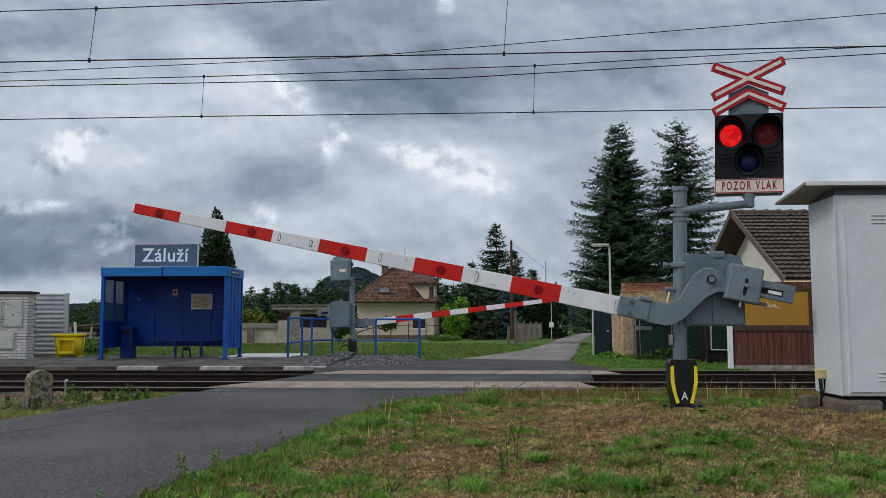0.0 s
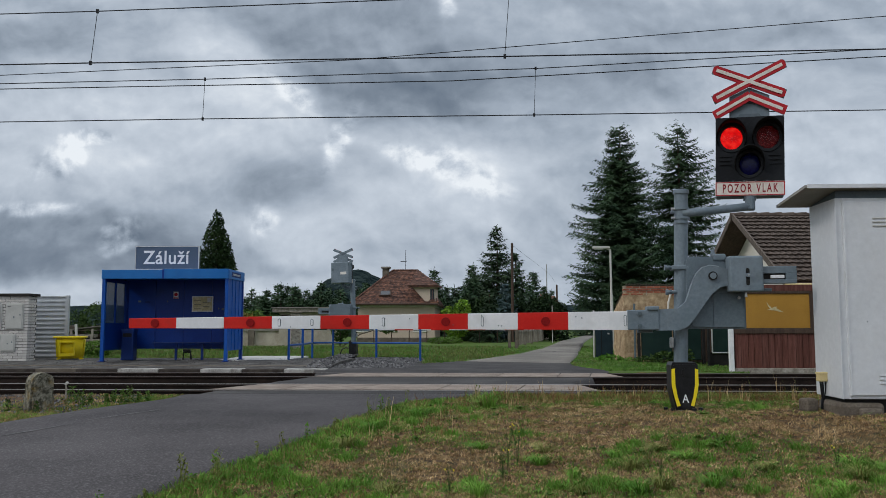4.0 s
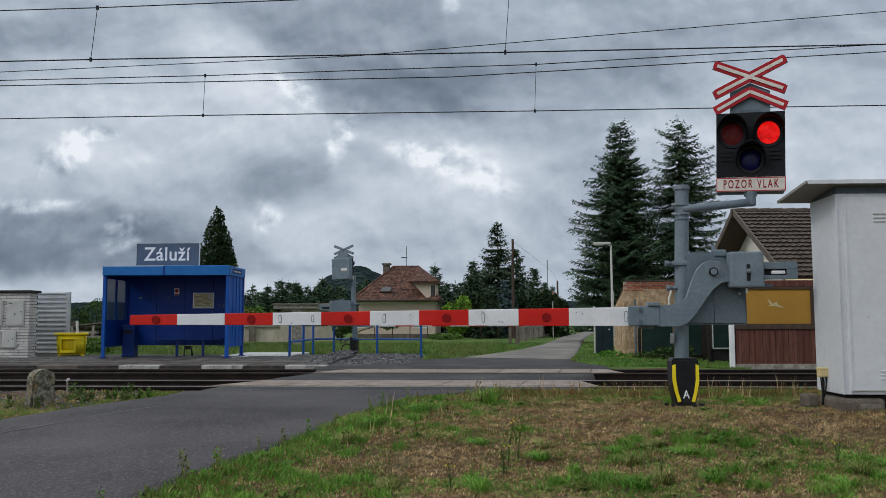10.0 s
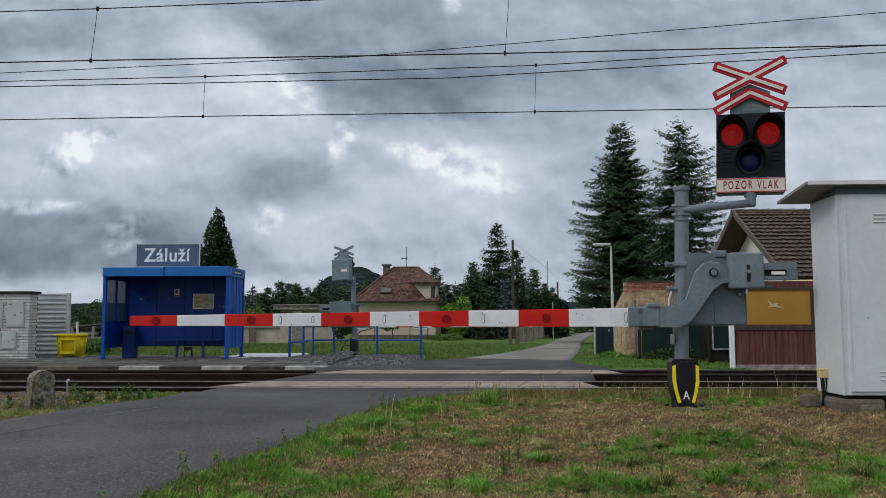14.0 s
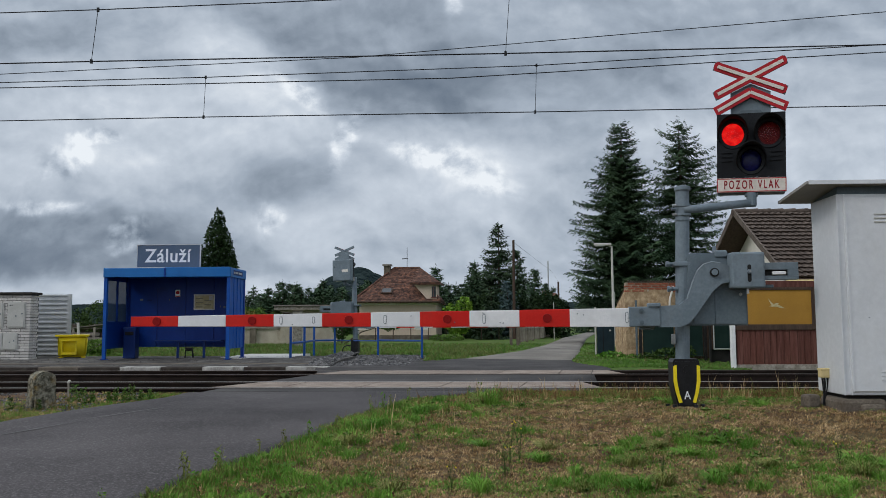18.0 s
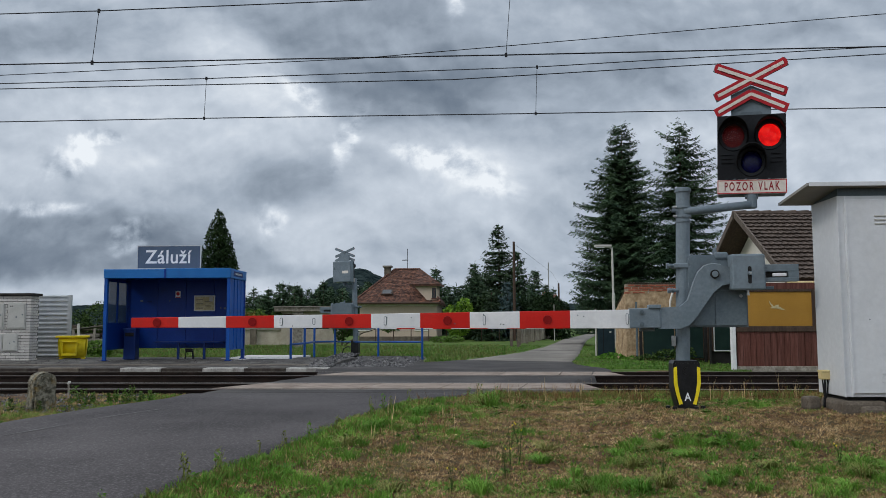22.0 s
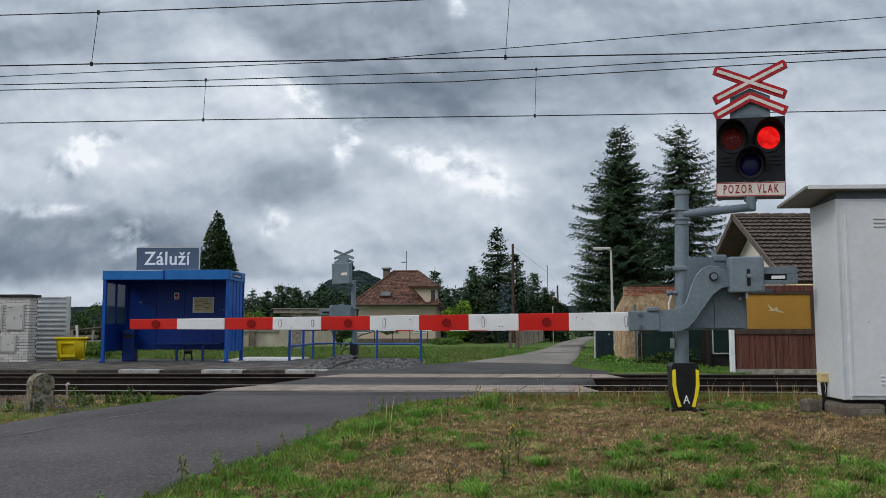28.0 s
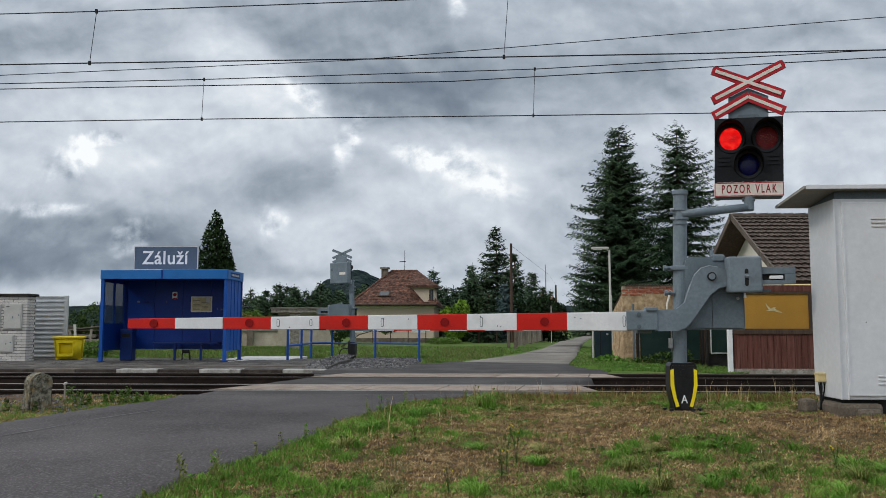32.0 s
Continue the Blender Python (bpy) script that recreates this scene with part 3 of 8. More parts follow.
# concrete crossing panels between the rails
for axis, x0, x1, cuts in ((NEAR_AXIS, -3.8, 2.68, (-2.6, -1.28, 0.05, 1.4)), (FAR_AXIS, -2.65, 3.9, (-1.3, 0.0, 1.28, 2.56, 3.25))):
    row = thing("crossing_deck", 0, axis, 0, TRACK_TURN, "pale rust-stained concrete panels laid between the rails", "crossing deck", "two crossing decks", "structure")
    lines = [x0, *cuts, x1]
    for a, b in zip(lines, lines[1:]):
        bm = B()
        sl = 0.35 if a == x0 else 0.0
        sr = 0.30 if b == x1 else 0.0
        k = 0.1
        quad = [(a + 0.012 + k + sl, 0.64), (b - 0.012 + k - sr, 0.64), (b - 0.012 - k + sr * 0.2, -0.64), (a + 0.012 - k, -0.64)]
        top = [bm.verts.new((x, y, 0.006)) for x, y in quad]
        low = [bm.verts.new((x, y, -0.15)) for x, y in quad]
        bm.faces.new(top)
        for i in range(4):
            j = (i + 1) % 4
            bm.faces.new((top[i], low[i], low[j], top[j]))
        bmesh.ops.recalc_face_normals(bm, faces=bm.faces)
        part("panel", bm, "concrete", row)

# ---- platform: low, gravelled, with painted edge blocks ----
platform = thing("platform", 0, 20.05, 0, TRACK_TURN, "low gravel platform with concrete edge blocks, every second one painted white", "platform", kind="structure")
bm = B()
prof = [(0.42, -0.5), (4.8, -0.5), (4.8, 0.145), (2.2, 0.145), (0.42, 0.05)]
ends = [[bm.verts.new((x, y, z)) for y, z in prof] for x in (-60, -2.78)]
bm.faces.new(ends[0][::-1])
bm.faces.new(ends[1])
for i in range(5):
    bm.faces.new((ends[0][i], ends[0][(i + 1) % 5], ends[1][(i + 1) % 5], ends[1][i]))
bmesh.ops.recalc_face_normals(bm, faces=bm.faces)
part("surface", bm, "gravel", platform)
for k in range(56):
    x = -2.74 - (k + 1) * 1.0
    part("edge_block", box(B(), x + 0.006, x + 0.994, 0.0, 0.42, -0.045, 0.060 if k % 2 == 0 else 0.057, 0.012), "white_edge" if k in (0, 2, 4) else "concrete_grey" if k == 6 else "edge_dark", platform)
# wall coloured near black for the shade under the overhanging blocks
part("edge_wall", box(B(), -60, -2.75, 0.08, 0.44, -0.5, -0.05), "dark_gap", platform)
part("edge_strip", box(B(), -60, -2.8, 1.0, 1.25, 0.05, 0.098, 0.01), "concrete_grey", platform)

# ---- overhead line ----
def wire(parent, name, pts, r):
    # carry the ends on beyond the posts of the next spans
    a, b, c, d = Vector(pts[0]), Vector(pts[1]), Vector(pts[-2]), Vector(pts[-1])
    ends = [a + (a - b).normalized() * 40] + [Vector(p) for p in pts] + [d + (d - c).normalized() * 40]
    return part(name, tube(B(), ends, r, 6), "wire", parent)


near_line = thing("overhead_line", 0, 14.0, 6.5, 0, "dark overhead wires with thin droppers above the track", "overhead line", "overhead lines", "structure")
near_line.matrix_basis = Matrix.Identity(4)
wire(near_line, "messenger_wire", [(-7.71, 14.34, 6.48), (-5.96, 14.26, 6.50), (-2.74, 14.12, 6.57), (1.16, 13.95, 6.66)], 0.009)
wire(near_line, "contact_wire", [(-7.66, 14.34, 5.575), (-6.05, 14.27, 5.585), (1.07, 13.95, 5.595), (7.36, 13.67, 5.63)], 0.011)
wire(near_line, "feeder_wire", [(-6.83, 12.8, 4.92), (-1.31, 12.56, 5.09), (6.59, 12.21, 5.64)], 0.006)
far_line = thing("overhead_line", 0, 0, 0, 0, "dark overhead wires with thin droppers above the track", "overhead line", "overhead lines", "structure")
wire(far_line, "messenger_wire", [(-9.83, 18.44, 6.44), (-5.2, 18.23, 6.48), (2.04, 17.91, 6.62), (9.46, 17.58, 6.95)], 0.010)
wire(far_line, "contact_wire", [(-9.79, 18.43, 5.57), (-5.23, 18.23, 5.59), (2.0, 17.91, 5.595), (9.4, 17.58, 5.62)], 0.011)
wire(far_line, "return_wire", [(-11.19, 21.0, 7.05), (0.25, 20.49, 7.11), (10.77, 20.02, 7.58)], 0.012)
for line, top, low in ((near_line, (-5.96, 14.26, 6.50), (-6.05, 14.27, 5.585)), (near_line, (1.15, 13.95, 6.66), (1.07, 13.95, 5.595)),
                       (far_line, (-5.2, 18.23, 6.48), (-5.23, 18.23, 5.59)), (far_line, (2.04, 17.91, 6.62), (2.0, 17.91, 5.595))):
    d = part("dropper", tube(B(), [top, low], 0.0055, 6), "wire", line)
    for q in (top, low):
        part("clamp", box(B(), q[0] - 0.02, q[0] + 0.02, q[1] - 0.015, q[1] + 0.015, q[2] - 0.035, q[2] + 0.035), "wire", d)


# ---- cloudy sky far behind everything, drifting slowly ----
def sky_material():
    m = bpy.data.materials.new("clouds")
    m.use_nodes = True
    nt = m.node_tree
    nt.nodes.clear()
    co = nt.nodes.new("ShaderNodeTexCoord")
    sep = nt.nodes.new("ShaderNodeSeparateXYZ")
    nt.links.new(co.outputs["Object"], sep.inputs[0])
    u = math_node(nt, "DIVIDE", sep.outputs[0], sep.outputs[1])
    v = math_node(nt, "DIVIDE", sep.outputs[2], sep.outputs[1])
    # the cloud layer seen in perspective, finer towards the horizon
    depth = math_node(nt, "ADD", v, 0.14)
    comb = nt.nodes.new("ShaderNodeCombineXYZ")
    nt.links.new(math_node(nt, "DIVIDE", u, depth), comb.inputs[0])
    nt.links.new(math_node(nt, "DIVIDE", 0.55, depth), comb.inputs[1])
    flat = nt.nodes.new("ShaderNodeCombineXYZ")
    nt.links.new(u, flat.inputs[0])
    nt.links.new(v, flat.inputs[1])

    def fbm(vec, scale, detail, rgh, dist, off):
        mp = nt.nodes.new("ShaderNodeMapping")
        mp.inputs["Location"].default_value = (off, off * 0.7, off * 1.3)
        nt.links.new(vec.outputs[0], mp.inputs["Vector"])
        n = nt.nodes.new("ShaderNodeTexNoise")
        n.inputs["Scale"].default_value, n.inputs["Detail"].default_value = scale, detail
        n.inputs["Roughness"].default_value, n.inputs["Distortion"].default_value = rgh, dist
        nt.links.new(mp.outputs[0], n.inputs["Vector"])
        return math_node(nt, "SUBTRACT", n.outputs["Fac"], 0.5)

    # curling of the cloud edges: the banks are read at places pushed about by two sizes of noise
    def pushed(vec, scale, detail, amount_u, amount_v):
        curl = nt.nodes.new("ShaderNodeTexNoise")
        curl.inputs["Scale"].default_value, curl.inputs["Detail"].default_value = scale, detail
        nt.links.new(flat.outputs[0], curl.inputs["Vector"])
        bend = nt.nodes.new("ShaderNodeVectorMath")
        bend.operation = "SUBTRACT"
        bend.inputs[1].default_value = (0.5, 0.5, 0.5)
        nt.links.new(curl.outputs["Color"], bend.inputs[0])
        bent = nt.nodes.new("ShaderNodeVectorMath")
        bent.operation = "MULTIPLY_ADD"
        bent.inputs[1].default_value = (amount_u, amount_v, 0.0)
        nt.links.new(bend.outputs[0], bent.inputs[0])
        nt.links.new(vec.outputs[0], bent.inputs[2])
        return bent

    bent = pushed(flat, 5.0, 7, 0.085, 0.065)
    ragged = pushed(pushed(flat, 15.0, 5, 0.036, 0.026), 42.0, 5, 0.018, 0.014)

    def shifted(du, dv):
        mp = nt.nodes.new("ShaderNodeMapping")
        mp.inputs["Location"].default_value = (du, dv * 1.3, 0)
        mp.inputs["Scale"].default_value = (1, 1.3, 1)
        nt.links.new(bent.outputs[0], mp.inputs["Vector"])
        return mp

    def height(vec):
        """Heaped cloud: broad swell, and rounded heads on it"""
        vo = nt.nodes.new("ShaderNodeTexVoronoi")
        vo.feature = "SMOOTH_F1"
        vo.inputs["Scale"].default_value, vo.inputs["Detail"].default_value = 9.0, 2.5
        vo.inputs["Roughness"].default_value, vo.inputs["Smoothness"].default_value = 0.5, 0.6
        nt.links.new(vec.outputs[0], vo.inputs["Vector"])
        heads = math_node(nt, "SUBTRACT", 0.5, vo.outputs["Distance"])
        return math_node(nt, "ADD", math_node(nt, "MULTIPLY", heads, 0.30), fbm(vec, 4.2, 9, 0.50, 0.0, 8.7))

    def times(value, k):
        return math_node(nt, "MULTIPLY", value, k)

    def added(*values):
        total = values[0]
        for v2 in values[1:]:
            total = math_node(nt, "ADD", total, v2)
        return total

    here = shifted(0, 0)
    body = height(here)
    lit = math_node(nt, "SUBTRACT", body, height(shifted(0.012, 0.022)))
    fine_here, fine_lit = fbm(here, 13.0, 8, 0.56, 0.0, 6.1), fbm(shifted(0.005, 0.011), 13.0, 8, 0.56, 0.0, 6.1)
    wisps = math_node(nt, "SUBTRACT", fine_here, fine_lit)

    def split(vec):
        sp = nt.nodes.new("ShaderNodeSeparateXYZ")
        nt.links.new(vec.outputs[0], sp.inputs[0])
        return sp.outputs[0], sp.outputs[1]

    soft_u, soft_v = split(bent)
    edge_u, edge_v = split(ragged)

    def bank(pu, pv, u0, v0, a, b, turn, edge):
        """1 inside a leaning oval, falling to 0 over a rim of the given softness."""
        c, s_ = math.cos(radians(turn)), math.sin(radians(turn))
        du, dv = math_node(nt, "SUBTRACT", pu, u0), math_node(nt, "SUBTRACT", pv, v0)
        along = times(added(times(du, c), times(dv, s_)), 1 / a)
        over = times(added(times(du, -s_), times(dv, c)), 1 / b)
        d = math_node(nt, "SQRT", added(math_node(nt, "MULTIPLY", along, along), math_node(nt, "MULTIPLY", over, over)))
        r = nt.nodes.new("ShaderNodeMapRange")
        r.interpolation_type = "SMOOTHSTEP"
        r.inputs[1].default_value, r.inputs[2].default_value = 1 - edge, 1 + edge
        r.inputs[3].default_value, r.inputs[4].default_value = 1.0, 0.0
        nt.links.new(d, r.inputs[0])
        return r.outputs[0]

    tone = added(times(body, 0.20), times(lit, 0.45), times(wisps, 0.50), times(fine_here, 0.10), times(fbm(comb, 0.9, 5, 0.5, 0.1, 3.1), 0.14), 0.61)
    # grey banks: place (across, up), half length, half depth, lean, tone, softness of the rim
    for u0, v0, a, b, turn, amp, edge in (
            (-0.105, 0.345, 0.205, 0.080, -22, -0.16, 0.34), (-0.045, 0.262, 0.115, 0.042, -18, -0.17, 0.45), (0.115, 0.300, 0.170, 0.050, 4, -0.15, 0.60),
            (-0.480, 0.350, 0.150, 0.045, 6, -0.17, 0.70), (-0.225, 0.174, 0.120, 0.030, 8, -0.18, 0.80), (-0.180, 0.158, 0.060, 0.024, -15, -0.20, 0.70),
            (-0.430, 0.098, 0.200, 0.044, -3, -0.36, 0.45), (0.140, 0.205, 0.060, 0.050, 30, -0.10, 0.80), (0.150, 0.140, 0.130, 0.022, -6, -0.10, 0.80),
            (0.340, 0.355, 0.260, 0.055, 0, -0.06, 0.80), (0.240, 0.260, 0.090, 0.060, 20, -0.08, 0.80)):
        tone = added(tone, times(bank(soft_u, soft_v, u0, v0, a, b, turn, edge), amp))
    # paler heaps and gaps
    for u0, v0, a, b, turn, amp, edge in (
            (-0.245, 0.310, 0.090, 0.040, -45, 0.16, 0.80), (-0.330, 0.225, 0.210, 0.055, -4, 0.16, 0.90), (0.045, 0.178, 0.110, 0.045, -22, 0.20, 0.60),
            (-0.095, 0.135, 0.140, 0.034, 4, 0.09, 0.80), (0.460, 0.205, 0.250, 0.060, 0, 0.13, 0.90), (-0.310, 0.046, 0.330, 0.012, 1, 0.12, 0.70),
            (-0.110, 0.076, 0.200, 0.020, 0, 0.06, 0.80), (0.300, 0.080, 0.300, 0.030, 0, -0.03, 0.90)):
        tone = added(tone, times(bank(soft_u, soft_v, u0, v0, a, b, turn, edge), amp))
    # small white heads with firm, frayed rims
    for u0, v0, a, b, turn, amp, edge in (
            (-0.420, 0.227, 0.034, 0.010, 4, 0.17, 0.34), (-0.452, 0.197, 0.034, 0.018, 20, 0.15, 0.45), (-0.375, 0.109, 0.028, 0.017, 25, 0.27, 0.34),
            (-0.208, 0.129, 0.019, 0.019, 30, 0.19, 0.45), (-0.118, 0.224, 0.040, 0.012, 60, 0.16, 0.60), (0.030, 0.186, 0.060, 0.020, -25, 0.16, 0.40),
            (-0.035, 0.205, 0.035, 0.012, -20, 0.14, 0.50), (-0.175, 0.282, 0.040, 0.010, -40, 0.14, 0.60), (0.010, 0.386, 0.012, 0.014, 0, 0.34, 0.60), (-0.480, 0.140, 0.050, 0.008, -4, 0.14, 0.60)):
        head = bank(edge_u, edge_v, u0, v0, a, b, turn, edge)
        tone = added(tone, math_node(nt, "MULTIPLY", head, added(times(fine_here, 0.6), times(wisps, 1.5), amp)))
    colour = ramp(nt, tone, [(0.0, (0.110, 0.148, 0.203)), (0.25, (0.198, 0.244, 0.307)), (0.5, (0.356, 0.418, 0.500)), (0.75, (0.552, 0.617, 0.700)), (1.0, (0.82, 0.87, 0.92))])
    em = nt.nodes.new("ShaderNodeEmission")
    em.inputs["Strength"].default_value = 1.0
    nt.links.new(colour, em.inputs["Color"])
    out = nt.nodes.new("ShaderNodeOutputMaterial")
    nt.links.new(em.outputs[0], out.inputs["Surface"])
    return m


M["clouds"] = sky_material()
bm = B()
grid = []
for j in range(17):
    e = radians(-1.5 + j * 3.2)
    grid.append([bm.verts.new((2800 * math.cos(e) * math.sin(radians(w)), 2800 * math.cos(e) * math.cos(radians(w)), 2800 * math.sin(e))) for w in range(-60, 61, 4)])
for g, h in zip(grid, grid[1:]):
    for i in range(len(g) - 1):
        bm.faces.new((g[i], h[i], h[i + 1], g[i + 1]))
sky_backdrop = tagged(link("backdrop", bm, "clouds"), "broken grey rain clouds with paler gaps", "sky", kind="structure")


# ---- wooded hills on the horizon ----
def ridge(y, pts, mat, label):
    """A hill range at distance y with its crest through the points (x, height)."""
    bm = B()
    rows = [[], [], []]
    for (xa, za), (xb, zb) in zip(pts, pts[1:]):
        n = max(2, int(abs(xb - xa) / 5))
        for k in range(n):
            u = k / n
            x, z = xa + (xb - xa) * u, za + (zb - za) * smooth01(u)
            z += 1.6 * noise.noise(Vector((x * 0.11, y, 0))) + 1.1 * noise.noise(Vector((x * 0.4, y, 3)))
            for row, dy, f in ((rows[0], -0.35 * y, 0.0), (rows[1], -0.12 * y, 0.62), (rows[2], 0, 1.0)):
                row.append(bm.verts.new((x * (1 + dy / y), y + dy, max(-3, z * f - (6 if f == 0 else 0)))))
    for a, b in zip(rows, rows[1:]):
        for i in range(len(a) - 1):
            bm.faces.new((a[i], a[i + 1], b[i + 1], b[i]))
    bmesh.ops.recalc_face_normals(bm, faces=bm.faces)
    tagged(link("hill", bm, mat, smooth=True), label, "hill", kind="structure")


ridge(1300, [(-900, 38), (-560, 34), (-520, 36), (-430, 30), (-300, 30), (-215, 40), (-170, 76), (-128, 90), (-80, 72), (-20, 44), (60, 36), (300, 34), (900, 40)], "hill", "dark wooded hill on the horizon")

# ---- level crossing barriers with their light signals ----
def arm_outline():
    return [(-0.30, -0.38), (-0.06, -0.37), (0.03, -0.30), (0.10, -0.10), (0.16, 0.03), (0.23, 0.10), (0.32, 0.127), (0.42, 0.11), (0.53, 0.07),
            (0.53, -0.115), (0.43, -0.13), (0.33, -0.21), (0.22, -0.36), (0.12, -0.50), (0.04, -0.585), (-0.06, -0.624), (-0.30, -0.624)]


def slot_plate(cx, cz, r, h, y0, y1):
    """Upright plate with round ends"""
    o = [(cx + r * math.cos(a), cz + s * (h - r) + r * math.sin(a)) for s, a0 in ((1, 0.0), (-1, math.pi)) for a in (a0 + math.pi * i / 6 for i in range(7))]
    return slab(B(), o, y0, y1)


def barrier(x, y, z, rz, arm, head_turn, label, stripe_len, head_z=2.575, head_size=1.0, guard_size=0.76):
    t = thing("level_crossing_barrier", x, y, z, rz, label, "barrier", "crossing barriers")
    # post and foot
    post = part("post", tube(B(), [(0, 0, 0), (0.0, 0, 0.5), (0.055, 0, 2.60), (0.055, 0, 2.615)], [0.083, 0.082, 0.080, 0.066], 20), "steel_grey", t, smooth=False)
    part("cap", tube(B(), [(0.055, 0, 2.60), (0.055, 0, 2.645), (0.055, 0, 2.655)], [0.095, 0.093, 0.06], 20), "steel_grey", post)
    for px in (-0.05, 0.06):
        part("bolt", tube(B(), [(px, -0.15, 0.0), (px, -0.15, 0.07)], 0.016, 8), "steel_dark", post)
    part("foot_plate", box(B(), -0.19, 0.20, -0.17, 0.15, -0.06, 0.065, 0.02), "black_plastic", t)
    for px, py in ((-0.2, -0.1), (0.19, -0.12), (-0.14, -0.19), (0.1, -0.2)):
        part("anchor_nut", tube(B(), [(px, py, 0.0), (px, py, 0.10)], [0.032, 0.026], 7), "black_plastic", t)
    # black plastic guard with yellow bands and a letter
    out = [(-0.185, 0.58), (-0.16, 0.615), (0.19, 0.615), (0.215, 0.58), (0.215, 0.30), (0.15, 0.07), (-0.12, 0.07), (-0.185, 0.30)]
    bm = slab(B(), out, -0.19, 0.15)
    bmesh.ops.bevel(bm, geom=[e for e in bm.edges if abs(e.verts[0].co.y - e.verts[1].co.y) < 0.01 and e.verts[0].co.y < 0], offset=0.025, segments=2, affect="EDGES")
    bmesh.ops.transform(bm, matrix=Matrix.Diagonal((guard_size, 0.85, 1, 1)), verts=bm.verts)
    guard = part("guard", bm, "black_plastic", t, "black plastic foot guard")
    for s in (-1, 1):
        c = 0.015
        w = [(c + s * 0.196, 0.535), (c + s * 0.150, 0.55), (c + s * 0.146, 0.36), (c + s * 0.115, 0.22), (c + s * 0.075, 0.125), (c + s * 0.125, 0.115), (c + s * 0.172, 0.25), (c + s * 0.199, 0.36)]
        w = [(a * guard_size, b) for a, b in w]
        if s < 0:
            w = w[::-1]
        part("yellow_band", slab(B(), w, -0.170, -0.150), "yellow_paint", guard, "bright yellow band")
    part("plug", tube(B(), [(0.015, -0.172, 0.50), (0.015, -0.155, 0.50)], 0.045, 14), "black_plastic", guard)
    text_mesh("letter", "A", 0.135, "letter_white", guard, pose(0.012, -0.166, 0.20), 0.002, 0.8, 0.001)
    # machine housing beside the post
    bm = slab(B(), [(0.05, 1.60), (0.05, 1.76), (0.065, 1.82), (0.11, 1.845), (0.60, 1.845), (0.70, 1.81), (0.745, 1.72), (0.745, 1.0), (0.05, 1.0)], -0.10, 0.30)
    bmesh.ops.bevel(bm, geom=[e for e in bm.edges if abs(e.verts[0].co.y - e.verts[1].co.y) < 0.01], offset=0.02, segments=2, affect="EDGES")
    house = part("housing", bm, "steel_mid", t, "grey steel drive housing")
    part("cover", slab(B(), [(0.12, 1.02), (0.36, 1.02), (0.36, 1.42), (0.12, 1.42)], -0.112, -0.10), "steel_dark", house)
    part("cover", slab(B(), [(0.37, 1.02), (0.72, 1.02), (0.72, 1.42), (0.37, 1.42)], -0.112, -0.10), "steel_dark", house)
    part("lid", box(B(), 0.38, 0.53, -0.12, 0.05, 1.79, 1.875, 0.02), "steel_grey", house)
    part("stud", tube(B(), [(0.395, -0.04, 1.86), (0.395, -0.04, 1.93)], [0.03, 0.018], 8), "steel_grey", house)
    part("bolt", tube(B(), [(0.66, -0.13, 1.36), (0.66, -0.10, 1.36)], 0.018, 8), "galvanised", house)
    for zz in (1.72, 1.12):
        part("bracket", box(B(), -0.085, 0.115, -0.10, 0.10, zz - 0.028, zz + 0.028, 0.012), "steel_grey", t)
    for zz, px in ((1.72, -0.17), (1.43, -0.16)):
        part("bolt", tube(B(), [(px, -0.05, zz), (px + 0.03, -0.05, zz), (px + 0.03, -0.05, zz), (px + 0.12, -0.05, zz)], [0.034, 0.034, 0.020, 0.020], 8), "steel_grey", t)
        part("nut", tube(B(), [(px + 0.045, -0.05, zz), (px + 0.07, -0.05, zz)], [0.030, 0.030], 6), "steel_dark", t)
    part("stop_bracket", box(B(), -0.50, -0.33, -0.12, 0.0, 0.955, 1.0, 0.01), "steel_grey", t)
    part("cable_clip", box(B(), -0.115, -0.08, -0.05, 0.05, 0.78, 0.90, 0.008), "galvanised", t)

    # the swinging arm: crank plate, balance weight and striped boom, about its shaft
    boom = part("boom", slab(B(), arm_outline(), -0.07, 0.0), "steel_grey", t, "striped boom on a grey crank")
    # highlight along the crank's edge, drawn as a thin paler bar
    bmesh_edge = B()
    o = arm_outline()
    tube(bmesh_edge, [(a, -0.068, b - 0.002) for a, b in o[2:8]], 0.006, 6)
    part("rim", bmesh_edge, "edge_highlight", boom, "pale line painting the highlight on the crank edge")
    shaft = part("shaft", tube(B(), [(0.345, -0.10, 0.0), (0.345, 0.1, 0.0)], 0.050, 20), "dark_gap", boom, "dark shaft end")
    part("ring", tube(B(), [(0.345, -0.108, 0.0), (0.345, -0.095, 0.0)], 0.036, 18), "steel_grey", shaft)
    weight = part("weight", box(B(), 0.515, 0.895, -0.17, 0.02, -0.19, 0.222, 0.022), "steel_grey", boom, "grey steel balance weight")
    part("slot", slot_plate(0.715, -0.02, 0.021, 0.10, -0.1715, -0.165), "dark_gap", weight, "dark upright slot")
    part("nut", tube(B(), [(0.715, -0.20, 0.0), (0.715, -0.17, 0.0)], 0.026, 6), "steel_grey", weight)
    part("stud", tube(B(), [(0.715, -0.215, 0.0), (0.715, -0.19, 0.0)], 0.011, 8), "galvanised", weight)
    for z0, z1 in ((0.018, 0.10), (-0.098, -0.05)):
        part("weight_rail", box(B(), 0.88, 1.275, -0.13, -0.05, z0, z1, 0.006), "steel_grey", boom)
    part("rail_end", box(B(), 1.155, 1.275, -0.1285, -0.05, -0.051, 0.019, 0.003), "steel_grey", boom)
